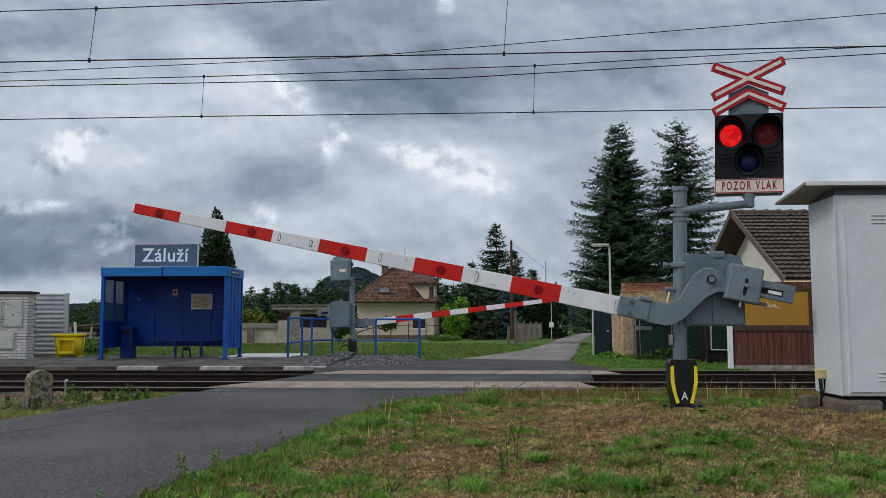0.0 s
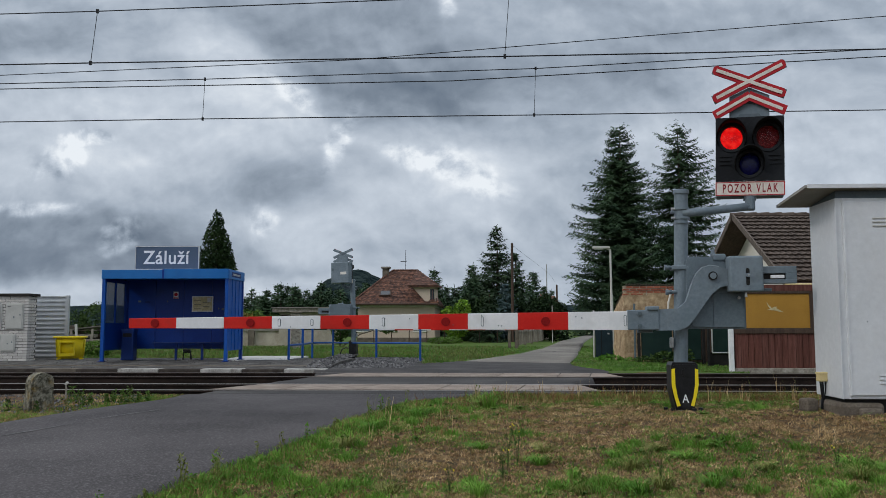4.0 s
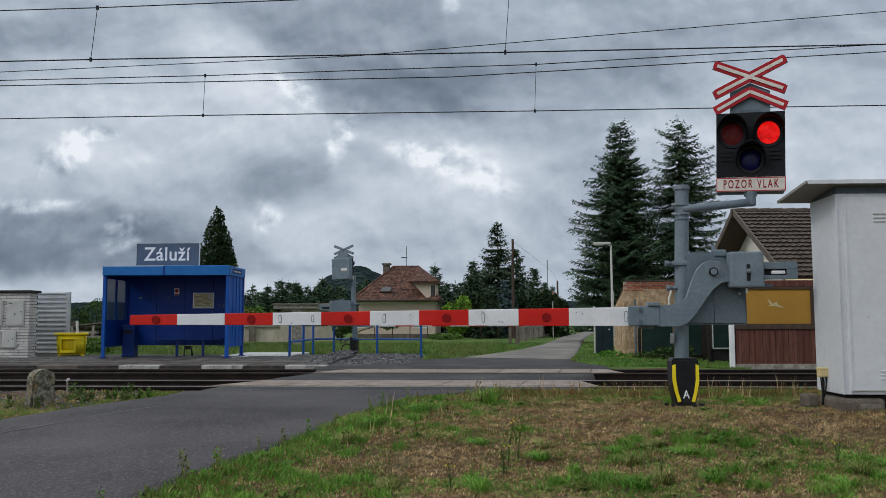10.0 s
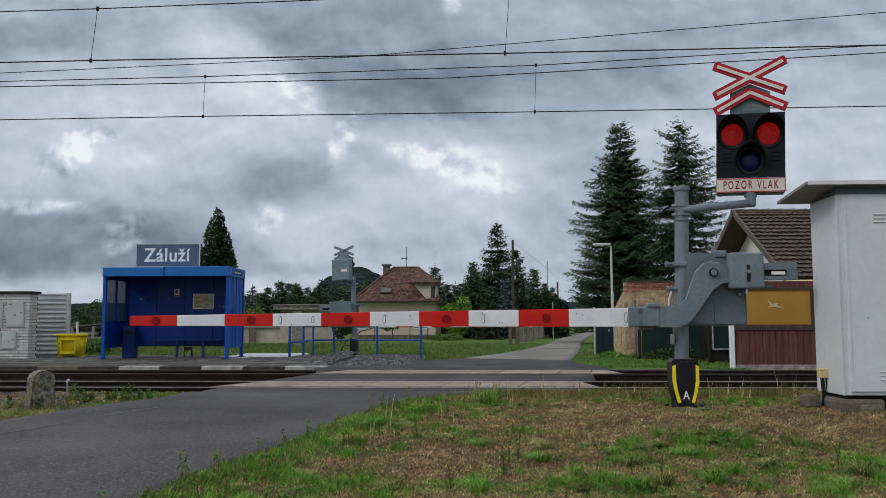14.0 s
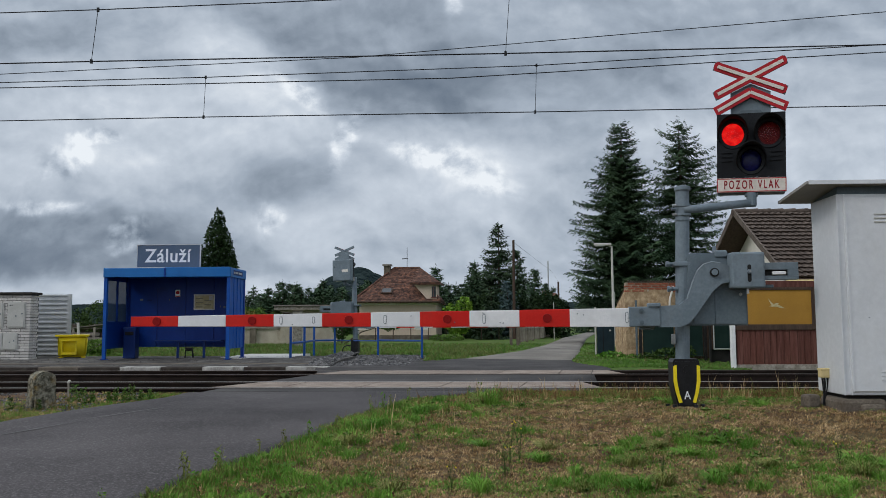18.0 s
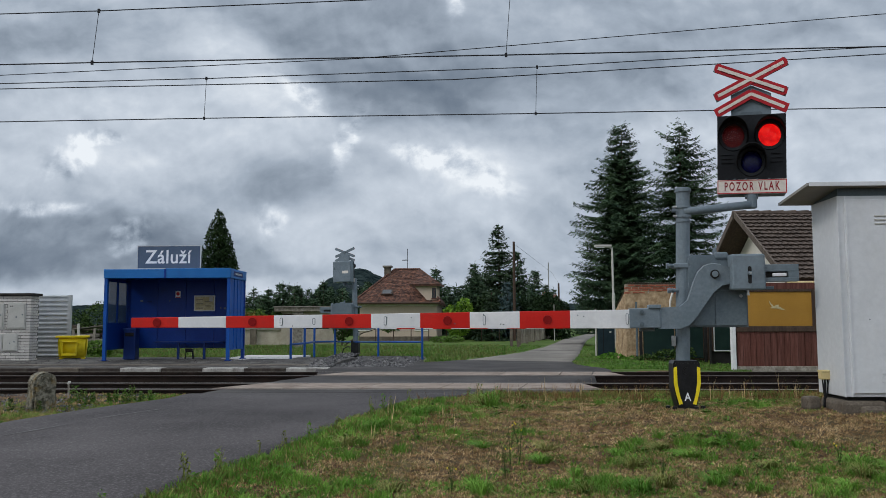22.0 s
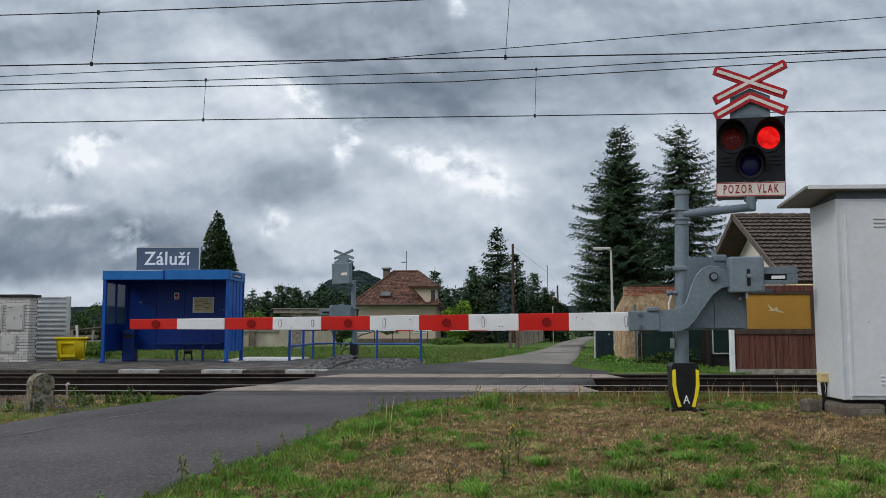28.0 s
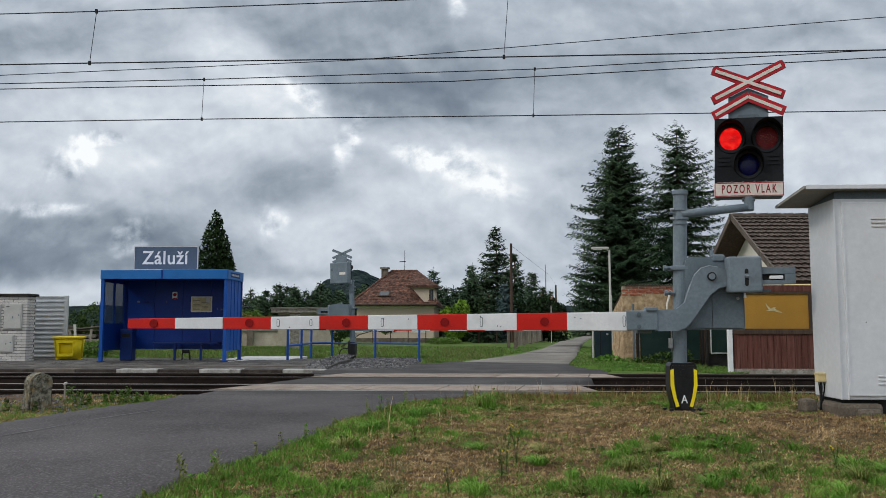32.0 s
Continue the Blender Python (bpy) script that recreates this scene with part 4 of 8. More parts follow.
    part("weight_plate", box(B(), 0.88, 1.16, -0.09, -0.07, -0.055, 0.02), "dark_gap", boom)
    part("label_plate", box(B(), 0.985, 1.135, -0.137, -0.094, -0.038, 0.0, 0.006), "boom_white", boom, "white label strip")
    part("rail_foot", box(B(), 0.88, 1.0, -0.10, -0.04, -0.185, -0.15, 0.006), "steel_dark", boom)
    part("stop_bolt", tube(B(), [(0.70, -0.12, -0.25), (0.70, -0.12, -0.19)], [0.018, 0.012], 8), "galvanised", boom)
    # root bracket
    part("root_bracket", box(B(), -0.64, -0.28, -0.085, 0.02, -0.615, -0.385, 0.012), "steel_grey", boom)
    part("clamp_plate", box(B(), -0.42, -0.28, -0.11, 0.03, -0.39, -0.345, 0.01), "steel_grey", boom)
    for zz in (-0.43, -0.57):
        part("bolt", tube(B(), [(-0.50, -0.10, zz), (-0.50, -0.08, zz)], 0.025, 8), "steel_dark", boom)
    # stripes, tapering to the tip
    root, tip = -0.62, -0.62 - stripe_len * 10.2

    def size_at(px):
        u = (px - root) / (tip - root)
        return 0.218 + (0.118 - 0.218) * u, -0.508 + 0.012 * u

    a = root
    for k in range(10):
        b = a - (stripe_len * 1.2 if k == 0 else stripe_len)
        (ha, ca), (hb, cb) = size_at(a), size_at(b)
        bm = slab(B(), [(a, ca - ha / 2), (a, ca + ha / 2), (b, cb + hb / 2), (b, cb - hb / 2)], -0.075 + 0.002 * (k % 2), 0.005)
        bmesh.ops.bevel(bm, geom=list(bm.edges), offset=0.004, segments=1, affect="EDGES")
        st = part("stripe", bm, "boom_red" if k % 2 else "boom_white", boom, "red stripe" if k % 2 else "white stripe")
        if k % 2:
            cx = (a + b) / 2 + 0.03
            part("reflector", tube(B(), [(cx, -0.086, (ca + cb) / 2), (cx, -0.075, (ca + cb) / 2)], [0.049, 0.052], 24), "reflector_red", boom, "round red reflector")
        for cx, hh in ((a - 0.045, 0.30),) if k == 0 else ((b + 0.17, 0.30),) if k in (2, 4) else ((b + 0.09, 0.30), (a - 0.1, 0.26)) if k == 6 else ():
            if hh:
                part("clip", slot_plate(cx, (ca + cb) / 2, 0.017, ha * hh, -0.0785, -0.07), "steel_dark", boom, "small upright clip")
                part("clip_face", slot_plate(cx, (ca + cb) / 2, 0.011, ha * hh - 0.007, -0.083, -0.075), "boom_white", boom)
        for q in range((2, 0, 3, 1, 2, 0, 1, 0, 0, 0)[k]):
            bx = a + (b - a) * random.uniform(0.1, 0.9)
            bz = (ca + cb) / 2 + random.choice((-1, 1)) * ha * random.uniform(0.15, 0.34)
            part("rivet", tube(B(), [(bx, -0.079, bz), (bx, -0.07, bz)], 0.0075, 6), "steel_dark", boom)
        a = b
    boom.location = (0.0, -0.14, 1.608)

    # signal head on its bracket arm
    pipe = [(0.05, -0.05, 2.365), (0.22, -0.05, 2.375), (arm + 0.03, 0.06, 2.455), (arm + 0.045, 0.06, 2.457)]
    part("bracket_arm", tube(B(), pipe, [0.048, 0.048, 0.048, 0.03], 14), "steel_grey", t, smooth=True)
    part("riser", tube(B(), [(arm, 0.06, 2.405), (arm, 0.06, 2.42), (arm, 0.06, head_z)], [0.045, 0.058, 0.058], 14), "steel_grey", t)
    for dz in (-0.05, 0.06):
        part("collar", tube(B(), [(0.05, 0, 2.36 + dz - 0.014), (0.05, 0, 2.36 + dz + 0.014)], 0.097, 20), "steel_grey", t)
        part("clamp_bolt", tube(B(), [(-0.075, -0.045, 2.36 + dz), (-0.03, -0.045, 2.36 + dz)], 0.014, 8), "galvanised", t)
    part("collar_bolt", tube(B(), [(-0.09, -0.06, 2.37), (-0.04, -0.06, 2.37)], 0.02, 8), "steel_dark", t)
    part("drive_cap", tube(B(), [(0.047, 0, 2.24), (0.047, 0, 2.255)], 0.094, 20), "steel_grey", t)
    head_m = pose(arm, 0.06, head_z, 0, 1.5, head_turn) @ Matrix.Diagonal((0.91 * head_size, 0.91 * head_size, head_size if head_size >= 1 else head_size * 0.82, 1))

    def hp(name, bm, mat, parent, label="", smooth=False):
        bmesh.ops.transform(bm, matrix=head_m, verts=bm.verts)
        return part(name, bm, mat, parent, label, smooth)

    W = 0.425
    head = hp("signal_case", box(B(), -W, W, 0.02, 0.26, 0.0, 0.97, 0.02), "steel_grey", t, "grey steel signal case")
    # the black face has three round openings
    bm = B()
    n = 28
    holes = ((-0.225, 0.705, 0.140), (0.225, 0.705, 0.140), (0.0, 0.385, 0.134))
    ring_in = []
    edge = [bm.verts.new(p) for p in ((-W, -0.04, 0.17), (W, -0.04, 0.17), (W, -0.04, 0.955), (-W, -0.04, 0.955))]
    es = [bm.edges.new((edge[i], edge[(i + 1) % 4])) for i in range(4)]
    for hx, hz, hr in holes:
        ring = [bm.verts.new((hx + hr * math.cos(2 * math.pi * k / n), -0.04, hz + hr * math.sin(2 * math.pi * k / n))) for k in range(n)]
        es += [bm.edges.new((ring[k], ring[(k + 1) % n])) for k in range(n)]
    bmesh.ops.triangle_fill(bm, use_beauty=True, edges=es)
    ext = bmesh.ops.extrude_face_region(bm, geom=list(bm.faces))
    bmesh.ops.translate(bm, verts=[g for g in ext["geom"] if isinstance(g, bmesh.types.BMVert)], vec=(0, 0.05, 0))
    bmesh.ops.recalc_face_normals(bm, faces=bm.faces)
    face = hp("face", bm, "signal_black", t, "black signal face with three openings")
    for hx, hz, hr in holes:
        # short hood over the upper half of each opening
        bm = B()
        rings = []
        for k in range(19):
            a = radians(-25 + k * 230 / 18)
            u = math.sin(max(0.0, (k) / 18 * math.pi))
            d = 0.06 + 0.22 * u
            for_r = []
            for rr, yy in ((hr + 0.055, -0.04), (hr + 0.051, -0.04 - d), (hr + 0.042, -0.04 - d), (hr + 0.044, -0.03)):
                for_r.append(bm.verts.new((hx + rr * math.cos(a), yy, hz + rr * math.sin(a))))
            rings.append(for_r)
        for r1, r2 in zip(rings, rings[1:]):
            for k in range(3):
                bm.faces.new((r1[k], r1[k + 1], r2[k + 1], r2[k]))
        bmesh.ops.recalc_face_normals(bm, faces=bm.faces)
        hp("hood", bm, "hood_black", face, "", True)
    for hx, hz, hr in holes:
        bm = B()
        loops = [[bm.verts.new((hx + rr * math.cos(2 * math.pi * k / 28), yy, hz + rr * math.sin(2 * math.pi * k / 28))) for k in range(28)]
                 for rr, yy in ((hr + 0.044, -0.041), (hr + 0.038, -0.055), (hr + 0.002, -0.050), (hr - 0.001, -0.002))]
        for l1, l2 in zip(loops, loops[1:]):
            for k in range(28):
                bm.faces.new((l1[k], l1[(k + 1) % 28], l2[(k + 1) % 28], l2[k]))
        hp("lens_rim", bm, "signal_black", face)
    for s in (-1, 1):
        for k in range(3):
            hp("vent_slat", box(B(), s * 0.305 - 0.07, s * 0.305 + 0.07, -0.056, -0.04, 0.375 + k * 0.05, 0.39 + k * 0.05), "signal_black", face)
    # back wall of the lamp chambers, blue lens, red lamps with added discs that dim them
    hp("chamber", box(B(), -W + 0.02, W - 0.02, 0.012, 0.02, 0.18, 0.94), "dark_gap", face)
    bm = B()
    for k in range(7):
        r0, r1 = 0.132 * math.cos(k * math.pi / 14), 0.132 * math.cos((k + 1) * math.pi / 14)
        y0, y1 = -0.035 * math.sin(k * math.pi / 14), -0.035 * math.sin((k + 1) * math.pi / 14)
        tube(bm, [(0, y0 - 0.005, 0.385), (0, y1 - 0.005, 0.385)], [r0, max(r1, 0.002)], 24, False)
    hp("blue_lens", bm, "lens_blue", face, "dark blue glass lens", True)
    shutters = []
    for hx in (-0.225, 0.225):
        hp("red_lamp", tube(B(), [(hx, 0.010, 0.705), (hx, 0.004, 0.705)], 0.139, 28), "lamp_red", face, "glowing red lamp")
        # added thin and dense discs imitate switching: they drop clear in turn as the lamp comes on
        pair = []
        for y0, mat in ((0.0025, "filter_dense"), (-0.001, "filter_thin")):
            pair.append(hp("lamp_filter", tube(B(), [(hx, y0, 0.705), (hx, y0 - 0.002, 0.705)], 0.1395, 28), mat, face, "added dark red disc that dims the lamp"))
        shutters.append(pair)
        # domed cover glass
        bm = B()
        for k in range(7):
            r0, r1 = 0.140 * math.cos(k * math.pi / 14), 0.140 * math.cos((k + 1) * math.pi / 14)
            tube(bm, [(hx, -0.006 - 0.04 * math.sin(k * math.pi / 14), 0.705), (hx, -0.006 - 0.04 * math.sin((k + 1) * math.pi / 14), 0.705)], [r0, max(r1, 0.002)], 24, False)
        hp("cover_glass", bm, "cover_glass", face, "clear red cover glass", True).visible_shadow = False
    # name plate
    pl = hp("warning_plate", box(B(), -W - 0.005, W + 0.005, -0.05, -0.035, 0.0, 0.172, 0.004), "sign_white", t, "white plate with red words")
    for x0, x1, z0, z1 in ((-W, W, 0.004, 0.014), (-W, W, 0.158, 0.168), (-W, -W + 0.01, 0.014, 0.158), (W - 0.01, W, 0.014, 0.158)):
        hp("border", box(B(), x0, x1, -0.053, -0.048, z0, z1), "sign_red", pl)
    text_mesh("lettering", "POZOR VLAK", 0.142, "sign_text", pl, head_m @ pose(0.0, -0.052, 0.086), 0.001, 0.60, 0.0026, 1.42, "red capital letters")
    for k in range(4):
        hp("screw", tube(B(), [(-0.21 + 0.14 * k, -0.058, 0.176), (-0.21 + 0.14 * k, -0.036, 0.176)], 0.011, 8), "steel_dark", pl)
    hp("mount", box(B(), -0.08, 0.08, -0.03, 0.1, -0.045, 0.0, 0.006), "steel_dark", t)
    # crossbuck with the extra chevron, on a grey back plate
    hp("back_plate", slab(B(), [(-0.25, 0.96), (0.25, 0.96), (0.25, 1.22), (0.0, 1.33), (-0.25, 1.22)], 0.02, 0.05), "steel_grey", t)
    part("lamp_bracket", slab_at(head_m, [(-0.16, 0.95), (0.16, 0.95), (0.12, 1.0), (-0.12, 1.0)], 0.0, 0.02), "steel_dark", t)

    def bar(p0, p1, mat, w, y0, y1, ends=0.0):
        p0, p1 = Vector(p0), Vector(p1)
        d = (p1 - p0).normalized()
        q = Vector((-d.y, d.x)) * w / 2
        c = d * ends
        o = [p0 + q + c, p0 + q * 0.45, p0 - q * 0.45, p0 - q + c, p1 - q - c, p1 - q * 0.45, p1 + q * 0.45, p1 + q - c] if ends else [p0 + q, p0 - q, p1 - q, p1 + q]
        return slab(B(), [(v.x, v.y) for v in o], y0, y1)

    cross = hp("crossbuck", bar((-0.455, 1.568), (0.445, 1.215), "", 0.115, -0.030, -0.012, 0.03), "sign_red", t, "red and white warning cross")
    hp("cross_arm", bar((-0.455, 1.185), (0.445, 1.595), "", 0.115, -0.042, -0.030, 0.03), "sign_red", cross)
    for p0, p1 in (((-0.455, 1.568), (0.445, 1.215)), ((-0.455, 1.185), (0.445, 1.595)), ((-0.445, 0.99), (0.01, 1.22)), ((0.45, 1.015), (-0.01, 1.22))):
        hp("back_bar", bar(p0, p1, "", 0.113, -0.0115, -0.002, 0.0), "steel_grey", cross, "bare grey back of the bar")
    for p0, p1, y0 in (((-0.412, 1.551), (0.405, 1.229), -0.0455), ((-0.412, 1.206), (0.405, 1.575), -0.046)):
        hp("white_bar", bar(p0, p1, "", 0.040, y0, y0 + 0.012), "sign_white", cross)
    chev = hp("chevron", bar((-0.445, 0.99), (0.01, 1.22), "", 0.115, -0.030, -0.012, 0.0), "sign_red", t, "red and white chevron under the cross")
    hp("chevron_arm", bar((0.45, 1.015), (-0.01, 1.22), "", 0.115, -0.034, -0.0305, 0.0), "sign_red", chev)
    hp("white_bar", bar((-0.41, 1.005), (0.0, 1.213), "", 0.037, -0.0375, -0.0335), "sign_white", chev)
    hp("white_bar", bar((0.41, 1.032), (0.0, 1.213), "", 0.037, -0.0385, -0.0345), "sign_white", chev)
    # service door on the back
    hp("back_door", box(B(), -0.40, 0.40, 0.26, 0.275, 0.03, 0.94, 0.008), "steel_grey", t)
    hp("notice", box(B(), -0.30, -0.02, 0.275, 0.279, 0.40, 0.52), "sign_white", t)
    hp("handle", box(B(), 0.30, 0.35, 0.275, 0.30, 0.6, 0.7, 0.005), "steel_dark", t)
    return t, boom, shutters, head_m


def slab_at(m, outline, y0, y1):
    bm = slab(B(), outline, y0, y1)
    bmesh.ops.transform(bm, matrix=m, verts=bm.verts)
    return bm


near_barrier, near_boom, near_shutters, near_head = barrier(2.80, 10.0, 0.02, -4.0, 0.875, -14, "grey crossing barrier with red and white boom and red light signal", 0.583)
far_barrier, far_boom, far_shutters, far_head = barrier(-2.87, 27.9, -0.04, 172.0, 0.36, -14, "grey crossing barrier seen from behind with red and white boom", 0.60, 2.52, 0.87, 0.6)
part("cable", tube(B(), [(0.42, 0.0, 0.0), (0.45, 0.0, 0.22), (0.40, 0.0, 0.36), (0.28, 0.0, 0.42), (0.1, 0.0, 0.40)], 0.018, 8), "black_plastic", far_barrier, "bent black cable at the foot")

# ---- the halt: shelter, name board, grit bin, meter wall, railing ----
def shelter():
    t = thing("waiting_shelter", -7.33, 22.5, 0.15, -2.0, "blue sheet-metal waiting shelter with open front on the platform", "shelter")
    W, D, H = 1.68, 1.5, 2.43
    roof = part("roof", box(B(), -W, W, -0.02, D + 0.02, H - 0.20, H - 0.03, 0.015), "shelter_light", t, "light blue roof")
    part("fascia", box(B(), -W - 0.02, -0.055, -0.05, -0.02, H - 0.25, H - 0.01, 0.01), "shelter_light", roof)
    part("fascia", box(B(), -0.045, W + 0.02, -0.05, -0.02, H - 0.25, H + 0.01, 0.01), "shelter_light", roof)
    part("side_fascia", box(B(), W, W + 0.035, -0.02, D, H - 0.25, H - 0.0, 0.008), "shelter_light", roof)
    part("side_fascia", box(B(), -W - 0.035, -W, -0.02, D, H - 0.25, H - 0.0, 0.008), "shelter_light", roof)
    part("seam", box(B(), -0.075, -0.02, -0.06, -0.045, H - 0.25, H - 0.0, 0.004), "shelter_blue", roof)
    mk = part("marking", box(B(), W + 0.035, W + 0.039, 0.22, 1.12, H - 0.19, H - 0.06), "bin_navy", roof, "dark blue plate with white marks")
    for k in range(7):
        part("print_bar", box(B(), W + 0.039, W + 0.041, 0.30 + k * 0.11, 0.30 + k * 0.11 + (0.08 if k % 3 else 0.05), H - 0.15, H - 0.10), "box_grey", mk)
    # front posts get the lit tone of the blue, back posts the shaded one
    for x in (-W + 0.03, W - 0.03):
        for y in (0.03, D - 0.03):
            p = part("post", box(B(), x - 0.045, x + 0.045, y - 0.045, y + 0.045, 0.0, H - 0.2, 0.008), "shelter_blue" if y > 0.1 else "shelter_blue_lit", t)
            part("foot", box(B(), x - 0.08, x + 0.08, y - 0.08, y + 0.08, 0.0, 0.02), "shelter_blue", p)
    # back wall in panels, its blue darkened for the shade under the roof
    for k in range(4):
        x0 = -W + 0.07 + k * (2 * W - 0.14) / 4
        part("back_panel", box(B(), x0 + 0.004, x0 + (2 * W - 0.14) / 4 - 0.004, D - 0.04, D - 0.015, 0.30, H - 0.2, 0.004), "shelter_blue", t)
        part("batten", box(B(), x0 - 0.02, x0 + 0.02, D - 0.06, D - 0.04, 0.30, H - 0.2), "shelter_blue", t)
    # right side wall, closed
    s = part("side_panel", box(B(), W - 0.035, W - 0.01, 0.08, D - 0.08, 0.28, H - 0.22), "shelter_blue_lit", t)
    for y in (0.45, 0.78, 1.12):
        part("rib", box(B(), W - 0.01, W + 0.006, y - 0.025, y + 0.025, 0.28, H - 0.22, 0.004), "shelter_blue_lit", s)
    # left side wall: blue below, glazed above
    s = part("side_panel", box(B(), -W + 0.01, -W + 0.035, 0.08, D - 0.08, 0.28, 0.98), "shelter_blue", t)
    for y0, y1 in ((0.08, 0.74), (0.80, D - 0.08)):
        g = part("pane", box(B(), -W + 0.018, -W + 0.026, y0, y1, 1.0, H - 0.30), "pane", t, "cloudy glass pane")
        g.visible_shadow = False
        for a, b, c, d in ((y0, y1, 0.98, 1.01), (y0, y1, H - 0.32, H - 0.22), (y0 - 0.02, y0 + 0.01, 0.98, H - 0.22), (y1 - 0.01, y1 + 0.02, 0.98, H - 0.22)):
            part("pane_frame", box(B(), -W + 0.005, -W + 0.04, a, b, c, d), "shelter_blue", g)
    # seat
    b = part("bench", box(B(), -0.70, 1.18, D - 0.46, D - 0.12, 0.45, 0.485, 0.008), "bin_navy", t, "dark blue bench board")
    for x in (-0.05, 0.68):
        part("bench_leg", box(B(), x - 0.03, x + 0.03, D - 0.42, D - 0.36, 0.0, 0.45), "bin_navy", b)
    # timetable case and notices
    c = part("timetable_case", box(B(), 0.26, 0.86, D - 0.09, D - 0.06, 1.33, 1.77, 0.008), "silver", t, "silver timetable case with yellowed papers")
    part("paper", box(B(), 0.29, 0.83, D - 0.095, D - 0.09, 1.36, 1.74), "panel_cream", c)
    for k in range(5):
        part("print_bar", box(B(), 0.33 + (k % 2) * 0.24, 0.52 + (k % 2) * 0.24, D - 0.098, D - 0.095, 1.40 + k * 0.06, 1.428 + k * 0.06), "print_grey", c)
    part("paper", box(B(), 0.70, 0.80, D - 0.1, D - 0.095, 1.60, 1.72), "concrete_pale", c)
    n = part("notice", box(B(), -0.28, -0.14, D - 0.067, D - 0.06, 1.70, 1.90), "letter_white", t, "small white notice with a red ring")
    part("red_ring", tube(B(), [(-0.21, D - 0.072, 1.82), (-0.21, D - 0.066, 1.82)], 0.05, 14), "sign_red", n)
    part("red_strip", box(B(), -0.275, -0.145, D - 0.070, D - 0.066, 1.705, 1.735), "sign_red", n)
    for x, z, w in ((-1.28, 1.60, 0.08), (-1.08, 1.58, 0.14), (-0.45, 1.60, 0.02), (1.1, 1.38, 0.06), (1.0, 1.40, 0.03)):
        part("sticker", box(B(), x, x + w, D - 0.066, D - 0.06, z, z + 0.05), "steel_dark" if w < 0.1 else "bin_navy", t)
    return t


shelter()

# litter bin standing inside the shelter, its shade put into a darker blue, and a low stool-like stand under the bench
t = thing("litter_bin", -8.62, 23.55, 0.145, -2, "blue metal litter bin, darkened for shade, standing in the shelter", "bin")
part("body", box(B(), -0.17, 0.17, -0.15, 0.15, 0.0, 0.82, 0.03), "bin_navy", t)
part("rim", box(B(), -0.18, 0.18, -0.16, 0.16, 0.80, 0.86, 0.012), "bin_navy", t)
part("slot", box(B(), -0.12, 0.12, -0.166, -0.15, 0.64, 0.74), "dark_gap", t)
t = thing("ash_stand", -7.0, 23.5, 0.145, 0, "small dark metal stand under the bench", "stand")
tube_bm = tube(B(), [(-0.11, 0, 0.02), (-0.09, 0, 0.22), (0.09, 0, 0.22), (0.11, 0, 0.02)], 0.03, 8)
part("hoop", tube_bm, "black_plastic", t)
part("top", box(B(), -0.10, 0.10, -0.06, 0.06, 0.24, 0.30, 0.01), "black_plastic", t)

# station name board on the roof
t = thing("station_sign", -7.54, 23.25, 2.55, -2, "grey-blue station name board with white letters", "sign")
part("board", box(B(), -0.875, 0.875, -0.02, 0.02, 0.085, 0.71, 0.004), "sign_blue", t)
for x0, x1, z0, z1 in ((-0.885, 0.885, 0.075, 0.095), (-0.885, 0.885, 0.70, 0.72), (-0.885, -0.865, 0.095, 0.70), (0.865, 0.885, 0.095, 0.70)):
    part("frame", box(B(), x0, x1, -0.028, 0.025, z0, z1), "silver", t)
text_mesh("lettering", "Záluží", 0.52, "letter_white", t, pose(-0.02, -0.024, 0.39), 0.002, 0.95, 0.007, 1.06, "bold white letters")
for x in (-0.55, 0.62):
    part("bracket", box(B(), x - 0.03, x + 0.03, -0.05, 0.05, -0.02, 0.07), "steel_dark", t)

# grit bin
t = thing("grit_bin", -10.60, 24.4, 0.145, 20, "yellow plastic grit bin with open hatch on the platform", "grit bin")
t.scale = (0.97, 0.97, 1.08)
bm = B()
lo = [(-0.36, -0.27), (0.36, -0.27), (0.36, 0.27), (-0.36, 0.27)]
a = [bm.verts.new((x, y, 0.02)) for x, y in lo]
b = [bm.verts.new((x * 1.12, y * 1.12, 0.56)) for x, y in lo]
bm.faces.new(a[::-1])
bm.faces.new(b)
for i in range(4):
    bm.faces.new((a[i], a[(i + 1) % 4], b[(i + 1) % 4], b[i]))
bmesh.ops.bevel(bm, geom=list(bm.edges), offset=0.04, segments=3, affect="EDGES")
part("body", bm, "yellow_plastic", t, smooth=True)
bm = box(B(), -0.46, 0.44, -0.35, 0.35, 0.55, 0.60, 0.018)
for v in bm.verts:
    if v.co.z > 0.58:
        v.co.z += 0.03 * (1 - (v.co.x / 0.47) ** 2)
part("lid", bm, "yellow_plastic", t)
fr = part("hatch", box(B(), -0.29, 0.13, -0.40, -0.27, 0.43, 0.465, 0.012), "yellow_plastic", t, "hooded hatch frame")
for x0, x1, z0, z1 in ((-0.29, -0.25, 0.08, 0.43), (0.09, 0.13, 0.08, 0.43), (-0.25, 0.09, 0.08, 0.12)):
    part("hatch_frame", box(B(), x0, x1, -0.38, -0.27, z0, z1, 0.01), "yellow_plastic", fr)
part("hatch_slope", slab(B(), [(-0.25, 0.12), (0.09, 0.12), (0.09, 0.16), (-0.25, 0.16)], -0.36, -0.30), "yellow_plastic", fr)
for x in (-0.3, 0.3):
    part("skid", box(B(), x - 0.05, x + 0.05, -0.26, 0.26, 0.0, 0.03), "yellow_plastic", t)

